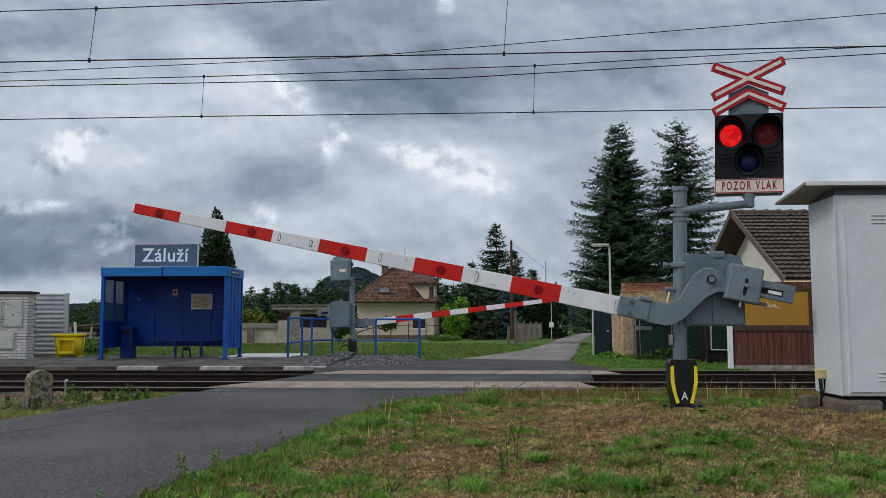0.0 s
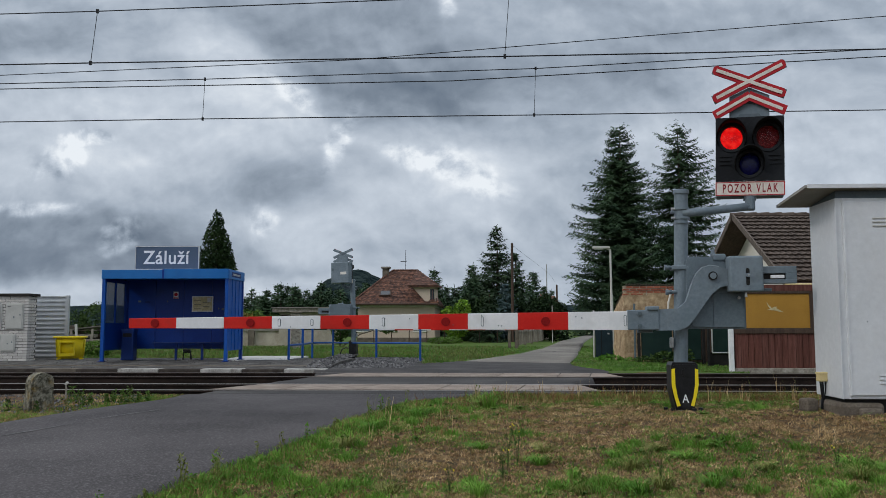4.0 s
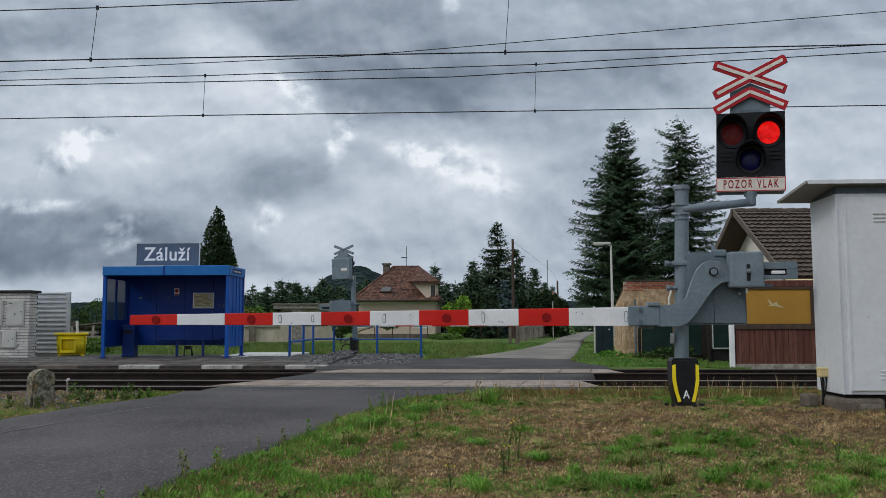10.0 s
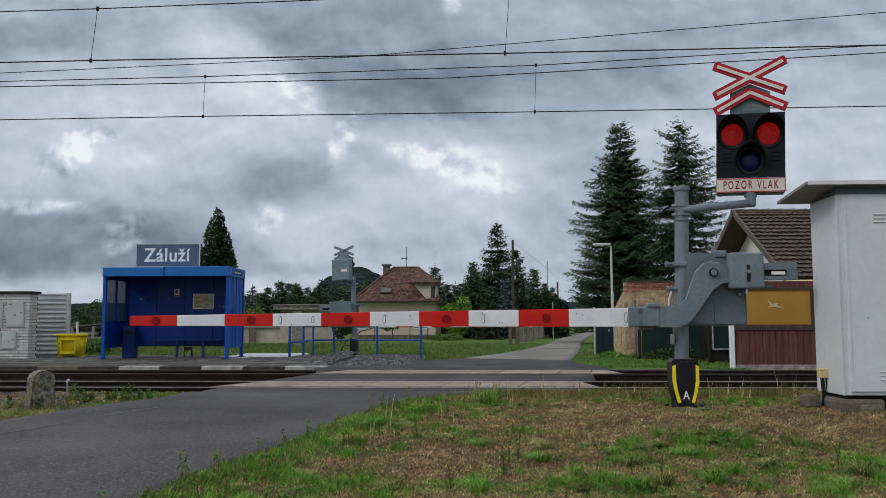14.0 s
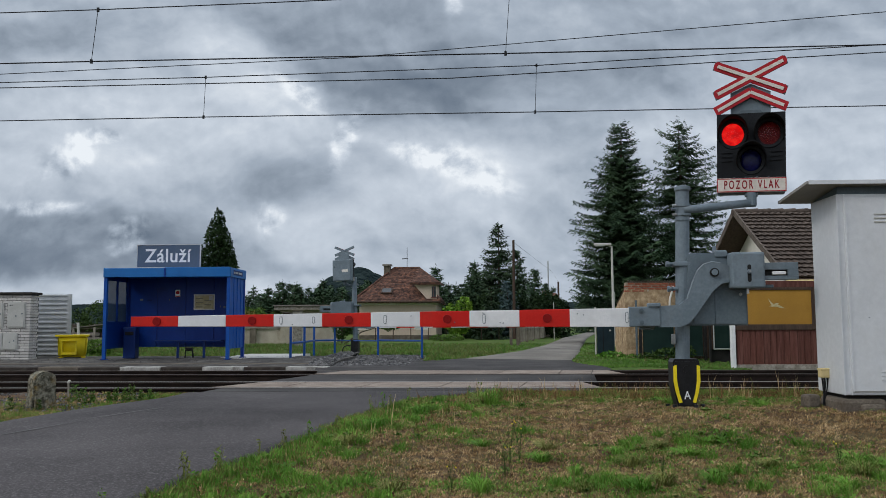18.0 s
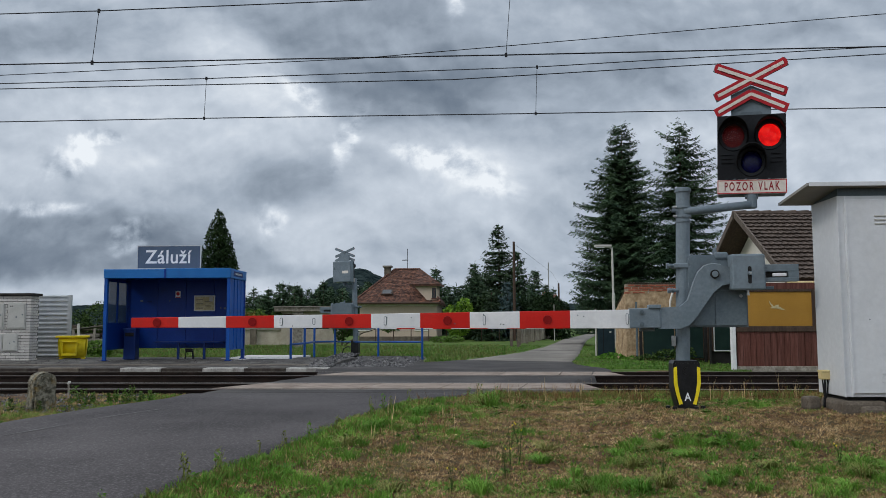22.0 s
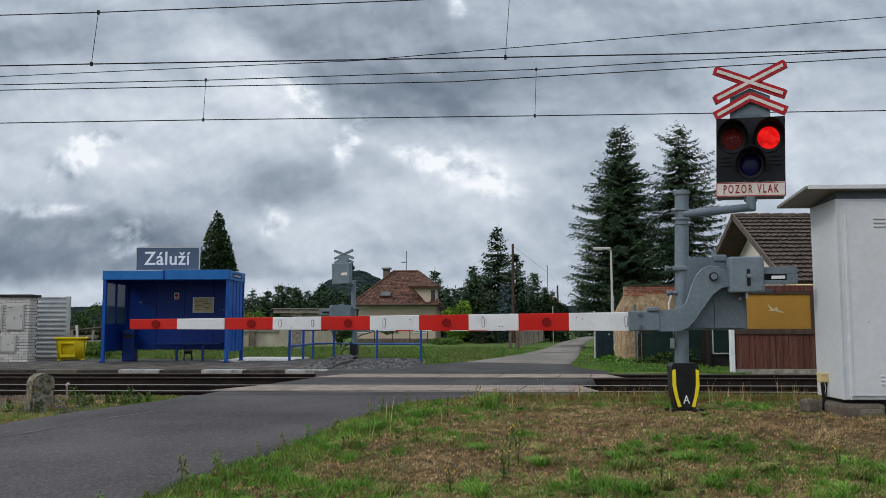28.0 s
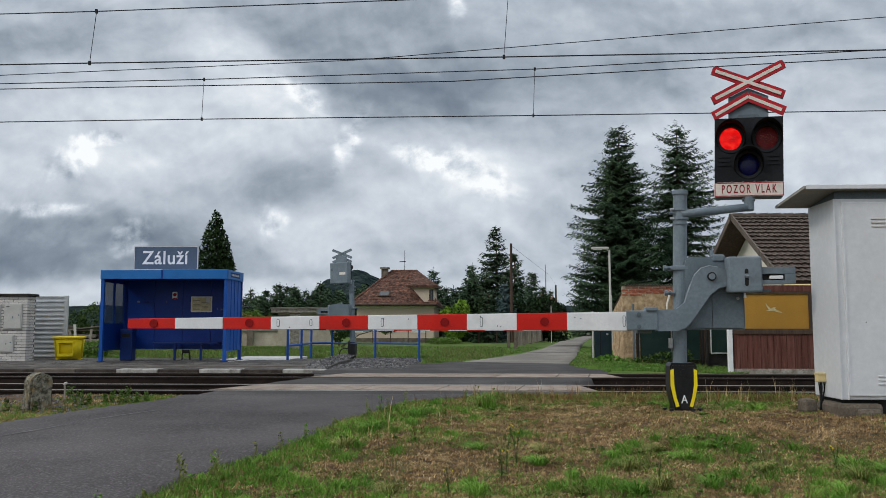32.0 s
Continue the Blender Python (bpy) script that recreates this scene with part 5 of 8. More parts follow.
# white brick meter wall
wall = thing("meter_wall", -11.27, 23.2, 0.12, -2, "whitewashed brick wall with grey meter cabinets and dark cap", "wall")
part("core", box(B(), -3.49, -0.012, 0.012, 0.46, 0.0, 1.78), "mortar", wall)
part("cap", box(B(), -3.54, 0.06, -0.06, 0.52, 1.78, 1.85, 0.012), "mortar", wall, "dark weathered cap slab")
brick_a = brick_b = None
for row in range(23):
    z = 0.004 + row * 0.0772
    for k in range(9):
        x1 = -k * 0.262 - (0.131 if row % 2 else 0.0)
        if brick_a is None:
            brick_a = part("brick", box(B(), -0.252, 0.0, 0.0, 0.05, 0.0, 0.067, 0.006), "brick_white", wall)
            brick_a.location = (x1, 0, z)
        else:
            ob = new("brick", brick_a.data)
            ob.parent, ob.location = wall, (x1, random.uniform(-0.003, 0.003), z)
    if row % 2:
        ob = new("brick", brick_a.data)
        ob.parent, ob.location, ob.scale = wall, (0.0, 0, z), (0.49, 1, 1)
    for k in range(2):
        if brick_b is None:
            brick_b = part("brick", box(B(), -0.05, 0.0, 0.0, 0.2, 0.0, 0.067, 0.006), "brick_white", wall)
            brick_b.location = (0, 0.055, z)
        else:
            ob = new("brick", brick_b.data)
            ob.parent, ob.location = wall, (0, 0.055 + k * 0.208 - (0.06 if row % 2 and k else 0), z)


def meter_box(x0, x1, z0, z1, slots):
    c = thing("meter_cabinet", -11.27 + (x0 + x1) / 2, 23.2 - (x0 + x1) / 2 * 0.035, 0.12 + z0, -2, "pale grey meter cabinet set in the brick wall", "meter cabinet", "meter cabinets")
    w, h = (x1 - x0) / 2, z1 - z0
    part("frame", box(B(), -w, w, -0.035, 0.01, 0, h, 0.006), "box_grey", c)
    d = part("door", box(B(), -w + 0.03, w - 0.03, -0.048, -0.035, 0.03, h - 0.03, 0.005), "box_grey", c)
    part("lock", tube(B(), [(w - 0.08, -0.055, h * 0.55), (w - 0.08, -0.045, h * 0.55)], 0.02, 8), "steel_dark", d)
    for k in range(slots):
        part("vent", box(B(), -w + 0.07 + k * 0.05, -w + 0.10 + k * 0.05, -0.052, -0.047, h - 0.10, h - 0.07), "dark_gap", d)
    part("mark", box(B(), -0.015, 0.015, -0.052, -0.047, h * 0.42, h * 0.5), "steel_dark", d)


meter_box(-0.62, -0.12, 0.88, 1.58, 2)
meter_box(-1.30, -0.72, 0.88, 1.56, 2)
meter_box(-0.72, -0.32, 0.27, 0.74, 0)
meter_box(-1.25, -0.73, 0.27, 0.74, 0)

# corrugated fence beside it
t = thing("metal_fence", -12.0, 25.4, 0.1, -1, "ribbed galvanised sheet fence with steel post", "fence")
for k in range(14):
    z = 0.0 + k * 0.135
    bm = B()
    pr = [(0.0, z), (0.0, z + 0.072), (-0.035, z + 0.088), (-0.035, z + 0.122), (0.0, z + 0.137)]
    a = [bm.verts.new((-0.25, y, zz)) for y, zz in pr]
    b = [bm.verts.new((0.78, y, zz)) for y, zz in pr]
    c = [bm.verts.new((-0.25, y + 0.012, zz)) for y, zz in pr]
    d = [bm.verts.new((0.78, y + 0.012, zz)) for y, zz in pr]
    for i in range(4):
        bm.faces.new((a[i], b[i], b[i + 1], a[i + 1]))
        bm.faces.new((c[i], c[i + 1], d[i + 1], d[i]))
    bmesh.ops.recalc_face_normals(bm, faces=bm.faces)
    part("sheet_rib", bm, "sheet_metal", t)
part("post", box(B(), 0.78, 0.89, -0.05, 0.05, -0.05, 1.90, 0.008), "sheet_metal", t)
part("backing", box(B(), -0.25, 0.78, 0.03, 0.04, 0.0, 1.86), "sheet_metal", t)

# blue tube railing round the far barrier
def railing(pts, z0, h, label):
    t = thing("railing", pts[0][0], pts[0][1], z0, 0, label, "railing", "blue railings")
    o = Vector((pts[0][0], pts[0][1]))
    loc = [Vector(p) - o for p in pts]
    for p in loc:
        q = part("post", tube(B(), [(p.x, p.y, -0.1), (p.x, p.y, h)], 0.036, 10), "rail_blue", t)
    for zz, r in ((h, 0.032), (0.545, 0.03)):
        for a, b in zip(loc, loc[1:]):
            part("rail", tube(B(), [(a.x, a.y, zz - 0.02), (b.x, b.y, zz - 0.02)], r, 8), "rail_blue", t)
    return t


railing([(-4.25, 23.75), (-4.12, 25.3), (-4.18, 27.6), (-3.56, 28.0)], 0.02, 1.24, "blue painted tube railing beside the platform end")
r2 = railing([(-2.10, 27.5), (-0.66, 26.5)], 0.02, 1.22, "blue painted tube railing beside the crossing road")
part("rail", tube(B(), [(-1.44, 0.52, 0.52), (0, 0, 0.51)], 0.022, 8), "rail_blue", r2)

# heap of stone chippings round the far barrier, pale ramp slab
def chips(name, n, where, label, mat, size, seed):
    rng = random.Random(seed)
    verts, faces = [], []
    for k in range(n):
        x, y, z = where(rng)
        s = rng.uniform(0.5, 1.0) * size
        m = Euler((rng.uniform(0, 6), rng.uniform(0, 6), rng.uniform(0, 6))).to_matrix()
        base = len(verts)
        for c in ((1, 0, 0), (-0.8, 0.2, 0), (0.1, 0.9, 0), (0, -1, 0.1), (0.1, 0, 0.8), (0, 0.1, -0.7)):
            w = m @ Vector([q * rng.uniform(0.75, 1.2) for q in c]) * s
            verts.append((x + w.x, y + w.y, z + w.z))
        for q in ((0, 2, 4), (2, 1, 4), (1, 3, 4), (3, 0, 4), (2, 0, 5), (1, 2, 5), (3, 1, 5), (0, 3, 5)):
            faces.append([base + i for i in q])
    me = bpy.data.meshes.new(name)
    me.from_pydata(verts, [], faces)
    me.materials.append(M[mat])
    return tagged(new(name, me), label, "stones", kind="stuff")


def mound_place(rng):
    x, y = rng.uniform(-3.35, -0.6), 20.75 + 7.45 * rng.random() ** 1.3
    e = min(1, (x + 3.35) / 0.5, (-0.6 - x) / 0.9, (y - 20.75) / 0.8, (28.2 - y) / 0.5)
    z = -0.015 + 0.065 * max(0, e) ** 0.5
    if x < -2.75:
        z = max(z, 0.05 + 0.095 * min(1, max(0, (across(x, y) - 20.47) / 1.78)))
    return x, y, z


bm = bmesh.new()
g = []
for j in range(15):
    g.append([])
    for i in range(15):
        x, y = -3.4 + 2.85 * i / 14, 20.7 + 7.6 * j / 14
        e = max(0, min(1, i / 3, (14 - i) / 4, j / 3, (14 - j) / 3))
        g[-1].append(bm.verts.new((x, y, -0.045 + 0.085 * e ** 0.5)))
for a, b in zip(g, g[1:]):
    for i in range(14):
        bm.faces.new((a[i], a[i + 1], b[i + 1], b[i]))
tagged(link("stone_heap", bm, "gravel", smooth=True), "low heap of grey stone chippings under the far barrier", "gravel heap", kind="structure")
chips("stone_chippings", 4600, mound_place, "loose grey stone chippings", "stone_chips", 0.06, 2)
chips("platform_grit", 3500, lambda r: (lambda x, a: (x, a - 0.0444 * x, 0.06 + 0.088 * smooth01((a - 20.5) / 1.75)))(r.uniform(-14, -3.2), 20.5 + 4.1 * r.random() ** 1.4), "loose dark grit on the platform", "gravel", 0.014, 6)
chips("verge_stones", 900, lambda r: (lambda x, y: (x, y, lie(x, y) + 0.005))(r.uniform(-7.5, -4.3), r.uniform(10.4, 13.2)), "loose stones in the verge by the track", "stone_chips", 0.035, 7)
chips("track_stones", 5200, lambda r: (lambda x, a: (x, a - 0.0444 * x, -0.20))(r.uniform(-12.5, 7.5), r.choice((r.uniform(13.3, 14.1), r.uniform(14.3, 15.6), r.uniform(15.8, 18.0)))),
      "loose rust-brown track stones", "ballast", 0.045, 3)
slab_ob = thing("ramp_slab", -5.2, 25.0, 0.10, -2, "pale concrete ramp slab at the platform end", "ramp", kind="structure")
bm = box(B(), -1.0, 0.95, -1.2, 1.9, -0.2, 0.05, 0.01)
part("slab", bm, "concrete_pale", slab_ob)
part("kerb", box(B(), 0.2, 0.34, -2.4, -1.2, -0.2, 0.05, 0.01, Matrix.Rotation(radians(-18), 4, "Z")), "concrete_pale", slab_ob)

# concrete marker stone beside the lane
t = thing("marker_stone", -5.13, 10.95, -0.02, 46, "weathered round-topped concrete marker stone with ochre lichen", "marker stone")
prof = [(-0.15, 0.0), (0.15, 0.0), (0.145, 0.36)] + [(0.145 * math.cos(radians(a)), 0.36 + 0.13 * math.sin(radians(a))) for a in range(15, 180, 15)] + [(-0.145, 0.36)]
bm = slab(B(), prof, -0.12, 0.12)
bmesh.ops.bevel(bm, geom=[e for e in bm.edges if abs(e.verts[0].co.y - e.verts[1].co.y) < 0.01], offset=0.03, segments=2, affect="EDGES")
bmesh.ops.triangulate(bm, faces=bm.faces)
bmesh.ops.subdivide_edges(bm, edges=bm.edges, cuts=2, use_grid_fill=True)
for v in bm.verts:
    v.co += Vector((1, 1, 1)) * 0.014 * noise.noise(v.co * 9) + Vector((0.02, 0, 0)) * noise.noise(v.co * 3)
M["lichen_stone"] = surf("lichen_stone", (0.055, 0.052, 0.036), (0.27, 0.255, 0.20), 0.05, 0.95, bump=1.0, fine=45, stain=(0.24, 0.145, 0.025), stain_size=0.15, stain_amount=0.7)
part("stone", bm, "lichen_stone", t)

# short weathered stake in the stones beside the track
t = thing("marker_stake", -5.52, 12.6, -0.02, 8, "short weathered grey stake with a pale top beside the track", "stake")
part("shaft", tube(B(), [(0, 0, -0.1), (0.006, 0, 0.14), (0.0, 0, 0.24)], [0.016, 0.014, 0.013], 7), "wood_grey", t)
part("top", tube(B(), [(-0.01, 0, 0.225), (0.012, 0, 0.25), (0.03, 0, 0.262)], [0.018, 0.022, 0.012], 7), "concrete_pale", t, "pale cap")

# ---- white relay cabinet and its small neighbours ----
t = thing("relay_cabinet", 4.31, 9.2, 0.05, -2.5, "white sheet-metal relay cabinet with overhanging roof on a concrete base", "cabinet")
body = part("body", box(B(), 0.0, 1.9, 0.0, 0.72, 0.22, 2.40, 0.01), "cabinet_white", t)
for x0, x1 in ((0.085, 0.98), (0.99, 1.86)):
    d = part("door", box(B(), x0, x1, -0.022, 0.0, 0.26, 2.36, 0.008), "cabinet_white", t)
    for zc in (2.13, 0.43):
        for k in range(3):
            part("louvre", box(B(), x0 + 0.30, x0 + 0.46, -0.032, -0.02, zc + (k - 1) * 0.042 - 0.006, zc + (k - 1) * 0.042 + 0.008, 0.004), "cabinet_white" if zc < 1 else "box_grey", d)
    part("hinge_strip", box(B(), x0 - 0.006, x0 + 0.012, -0.03, -0.0, 0.26, 2.36), "cabinet_white", d)
    part("screw", tube(B(), [(x0 + 0.2, -0.026, 1.05), (x0 + 0.2, -0.02, 1.05)], 0.007, 8), "steel_dark", d)
for x in (0.0, 0.075):
    part("corner_trim", box(B(), x - 0.006, x + 0.008, -0.016, 0.0, 0.22, 2.395, 0.003), "cabinet_white", t)
# near-black plinth: the shadow below the body is put into its colour
part("plinth", box(B(), 0.05, 1.85, 0.06, 0.68, -0.05, 0.22), "dark_gap", t)
# roof: one flat sheet with wide eaves, falling to the back
bm = B()
rim = [(-0.35, -0.10, 2.500), (2.2, -0.10, 2.500), (2.2, 0.80, 2.408), (-0.35, 0.80, 2.408)]
low = [bm.verts.new(p) for p in rim]
top = [bm.verts.new((x, y, z + 0.03)) for x, y, z in rim]
bm.faces.new(low[::-1])
bm.faces.new(top)
for i in range(4):
    bm.faces.new((low[i], low[(i + 1) % 4], top[(i + 1) % 4], top[i]))
bmesh.ops.recalc_face_normals(bm, faces=bm.faces)
rf = part("roof", bm, "roof_sheet", t, "pale metal roof sheet")
part("roof_edge", box(B(), -0.33, 2.2, -0.118, -0.102, 2.492, 2.540, 0.004), "cabinet_white", rf, "white folded roof edge")
# dark wedge that stands in for the shadow under the roof sheet
bm = slab(B(), [(0.02, 2.398), (0.02, 2.484), (0.70, 2.414), (0.70, 2.398)], -1.88, -0.02)
bmesh.ops.rotate(bm, cent=(0, 0, 0), matrix=Matrix.Rotation(radians(90), 3, "Z"), verts=bm.verts)
part("roof_wedge", bm, "steel_dark", rf)

t = thing("foundation_block", 4.40, 9.15, 0.05, -2.5, "weathered concrete foundation slab under the cabinet", "foundation", kind="structure")
bm = box(B(), -0.14, 0.34, 0.02, 0.62, -0.1, 0.18, 0.04)
part("slab", bm, "concrete_grey", t)
bm = box(B(), 0.05, 0.30, -0.04, 0.1, -0.1, 0.13, 0.04)
part("step", bm, "concrete_grey", t)
t = thing("concrete_block", 4.10, 9.60, 0.10, 12, "grey broken concrete block beside the cabinet", "concrete block")
bm = box(B(), -0.07, 0.09, -0.08, 0.08, 0.0, 0.15, 0.03)
part("block", bm, "concrete_grey", t)
t = thing("junction_box", 4.28, 9.62, 0.06, 6, "cream plastic junction box on a thin dark post", "junction box")
t.scale = (0.86, 0.86, 0.92)
part("post", tube(B(), [(0, 0, 0), (0, 0, 0.42)], 0.012, 8), "black_plastic", t)
b = part("case", box(B(), -0.06, 0.06, -0.05, 0.05, 0.405, 0.515, 0.014), "cream_plastic", t)
part("lid", box(B(), -0.065, 0.065, -0.055, 0.055, 0.49, 0.52, 0.01), "cream_plastic", b)
for k in range(3):
    x = -0.03 + k * 0.035
    part("cable", tube(B(), [(x, 0, 0.41), (x + 0.02, 0.02, 0.33), (x + 0.03 - k * 0.02, 0.02, 0.2), (x, 0, 0.0)], 0.009, 6), "black_plastic", t)


# ---- plank wall with ochre panel, tiled house behind it ----
wallp = thing("plank_fence", 7.40, 21.6, -0.28, -2.5, "brown plank wall with ochre painted panel and white bird", "fence")
part("plinth", box(B(), 0.0, 4.4, 0.0, 0.2, 0.0, 0.29, 0.01), "plinth_stained", wallp)
part("corner_post", box(B(), -0.10, 0.0, -0.05, 0.12, 0.0, 2.30, 0.01), "boom_white", wallp, "white painted corner post")
x = 0.04
k = 0
while x < 4.2:
    w = (0.155, 0.185, 0.14, 0.2, 0.165)[k % 5]
    part("plank", box(B(), x + 0.004, x + w - 0.004, 0.015 + 0.004 * (k % 2), 0.045, 0.27, 1.17, 0.004), "wood_brown", wallp)
    x += w
    k += 1
part("backing", box(B(), 0.0, 4.3, 0.05, 0.12, 0.27, 2.3), "wood_dark", wallp)
part("sill", box(B(), 0.0, 4.3, -0.02, 0.06, 1.16, 1.26, 0.006), "wood_dark", wallp)
part("ochre_panel", box(B(), 0.14, 1.94, 0.02, 0.05, 1.30, 2.17), "plaster_ochre", wallp, "ochre painted panel")
for x0, x1, z0, z1 in ((0.06, 0.14, 1.26, 2.24), (1.94, 2.14, 1.26, 2.24), (0.14, 1.94, 1.25, 1.30), (0.14, 1.94, 2.17, 2.24), (0.0, 4.3, 2.24, 2.40)):
    part("frame", box(B(), x0, x1, -0.01, 0.06, z0, z1, 0.006), "wood_dark" if z0 < 2.2 else "wood_brown", wallp)
part("ochre_panel", box(B(), 2.2, 4.2, 0.02, 0.05, 1.30, 2.17), "plaster_ochre", wallp)
bird = [(0.0, 0.0), (-0.10, 0.12), (-0.16, 0.22), (-0.13, 0.10), (-0.06, -0.03), (-0.16, -0.06), (-0.05, -0.07), (0.08, -0.08), (0.22, -0.12), (0.36, -0.14), (0.20, -0.04), (0.12, 0.0), (0.16, 0.06), (0.06, 0.05)]
bm = B()
vs = [bm.verts.new((1.0 + a * 0.8, 0.012, 1.80 + b * 0.7)) for a, b in bird]
bm.faces.new(vs)
ext = bmesh.ops.extrude_face_region(bm, geom=list(bm.faces))
bmesh.ops.translate(bm, verts=[g for g in ext["geom"] if isinstance(g, bmesh.types.BMVert)], vec=(0, 0.01, 0))
bmesh.ops.recalc_face_normals(bm, faces=bm.faces)
part("painted_bird", bm, "panel_cream", wallp, "pale painted bird shape")


def tiled_roof(parent, ridge_a, ridge_b, eave_a, eave_b, mat, course, tile_w, limit, name="tile"):
    """Lays rows of curved tiles on a slope from the ridge down to the eave."""
    ra, rb, ea, eb = (Vector(p) for p in (ridge_a, ridge_b, eave_a, eave_b))
    down = (ea - ra)
    rows = max(1, int(down.length / course))
    along = (rb - ra)
    n = max(1, int(along.length / tile_w))
    ax = along.normalized()
    dn = down.normalized()
    up = ax.cross(dn)
    if up.z < 0:
        up = -up
    bm = B()
    prof = [(0.0, 0.0), (0.12, 0.012), (0.3, 0.02), (0.5, 0.018), (0.68, 0.004), (0.85, 0.0), (1.0, 0.002)]
    top = [bm.verts.new((u * tile_w, 0.0, h)) for u, h in prof]
    low = [bm.verts.new((u * tile_w, course * 1.04, h + 0.052)) for u, h in prof]
    lip = [bm.verts.new((u * tile_w, course * 0.98, h * 0.6 - 0.004)) for u, h in prof]
    for i in range(len(prof) - 1):
        bm.faces.new((top[i], top[i + 1], low[i + 1], low[i]))
        bm.faces.new((low[i], low[i + 1], lip[i + 1], lip[i]))
    bmesh.ops.recalc_face_normals(bm, faces=bm.faces)
    me = bpy.data.meshes.new(name)
    bm.to_mesh(me)
    bm.free()
    me.materials.append(M[mat])
    count = 0
    for r in range(rows):
        for i in range(n):
            if count >= limit:
                return count
            o = ra + dn * (r * course) + ax * (i * tile_w) + up * (0.012 + random.uniform(0, 0.012))
            ob = new(name, me)
            ob.parent = parent
            rot = Matrix((ax, dn, up)).transposed().to_4x4()
            ob.matrix_local = Matrix.Translation(o) @ rot
            count += 1
    return count


hs = thing("tiled_house", 9.35, 27.0, -0.2, 0, "low house with brown tiled gable roof and white gable", "house")
part("gable_wall", slab(B(), [(-3.6, 0.0), (2.4, 0.0), (2.4, 3.5), (0.0, 4.72), (-3.6, 2.62)], 0, 0.3), "plaster_white", hs).matrix_local = Matrix.Translation((1.05, 0, 0)) @ Matrix.Rotation(radians(90), 4, "Z")
part("front_wall", box(B(), 1.06, 8.0, -3.5, -3.2, 0.0, 2.6), "plaster_ochre", hs)
roof = part("roof_deck", slab(B(), [(-4.0, 2.42), (0.0, 4.76), (2.6, 3.24), (2.6, 3.16), (0.0, 4.66), (-4.0, 2.32)], 0.0, 8.0), "wood_dark", hs)
roof.matrix_local = Matrix.Rotation(radians(90), 4, "Z") @ Matrix.Translation((0, -8.0, 0))
for y0, z0, y1, z1 in ((-4.08, 2.30, 0.0, 4.70), (2.7, 3.12, 0.0, 4.70)):
    bm = B()
    a, b = Vector((-0.04, y0, z0)), Vector((-0.04, y1, z1))
    q = [bm.verts.new(a + Vector((dx, 0, dz))) for dx in (0, 0.05) for dz in (0, 0.20)] + [bm.verts.new(b + Vector((dx, 0, dz))) for dx in (0, 0.05) for dz in (0, 0.20)]
    for f in ((0, 1, 5, 4), (2, 6, 7, 3), (0, 4, 6, 2), (1, 3, 7, 5), (0, 2, 3, 1), (4, 5, 7, 6)):
        bm.faces.new([q[i] for i in f])
    bmesh.ops.recalc_face_normals(bm, faces=bm.faces)
    part("barge_board", bm, "wood_worn", hs)
part("gutter", tube(B(), [(-0.05, -4.1, 2.36), (8.0, -4.1, 2.36)], 0.06, 8), "cream_plastic", hs, "yellowish gutter")
tiles_home = part("roof_slope", box(B(), 0.0, 0.02, -0.02, 0.0, 4.70, 4.72), "tile_brown", hs)
tiled_roof(tiles_home, (-0.02, 0.0, 4.79), (2.95, 0.0, 4.79), (-0.02, -4.05, 2.40), (2.95, -4.05, 2.40), "tile_brown", 0.268, 0.19, 290)
for k in range(10):
    part("ridge_tile", tube(B(), [(k * 0.4 - 0.06, 0, 4.80), (k * 0.4 + 0.37, 0, 4.815)], [0.10, 0.115], 10), "tile_brown", hs)

# ---- crumbling outbuilding with brick coping, green gates ----
ob_ = thing("outbuilding", 5.80, 27.0, -0.08, 0, "rough rendered outbuilding wall with exposed brick coping", "outbuilding")
bm = slab(B(), [(0.0, 0.0), (1.7, 0.0), (1.7, 1.62), (0.0, 2.22)], -1.77, 0.0)
bmesh.ops.rotate(bm, cent=(0, 0, 0), matrix=Matrix.Rotation(radians(90), 3, "Z"), verts=bm.verts)
bmesh.ops.subdivide_edges(bm, edges=[e for e in bm.edges], cuts=9, use_grid_fill=True)
for v_ in bm.verts:
    k_ = 0.022 * noise.noise(v_.co * 3.1) + 0.014 * noise.noise(v_.co * 9.0)
    v_.co.y += k_ if v_.co.y < 0.2 else 0.0
    v_.co.x += k_
part("wall", bm, "plaster_rough", ob_, "crumbling ochre render")
part("mortar_bed", box(B(), 0.02, 1.74, 0.012, 0.24, 2.12, 2.44), "mortar_pale", ob_)
bk = None
for row in range(4):
    for k in range(9):
        xx = 0.0 + k * 0.215 + (0.1 if row % 2 else 0) + random.uniform(-0.012, 0.012)
        if xx > 1.56 or (row == 0 and random.random() < 0.45):
            continue
        if bk is None:
            bk = part("brick", box(B(), 0, 0.19, -0.012, 0.15, 0, 0.052, 0.007), "brick_red", ob_)
            o2 = bk
        else:
            o2 = new("brick", bk.data)
            o2.parent = ob_
        o2.location = (xx, random.uniform(-0.02, 0.012), 2.135 + row * 0.078 + random.uniform(-0.006, 0.006))
        o2.rotation_euler = (0, radians(random.uniform(-2.5, 2.5)), radians(random.uniform(-3, 3)))
bm = B()
n_ = 96
wave = [(0.06 + i * 1.74 / n_, 0.022 * math.sin(i * 2 * math.pi / 5.0)) for i in range(n_ + 1)]
rows_ = [[bm.verts.new((x_, y_, z_ + h_)) for x_, h_ in wave] for y_, z_ in ((-0.06, 2.475), (-0.06, 2.485), (1.8, 1.80), (1.8, 1.79))]
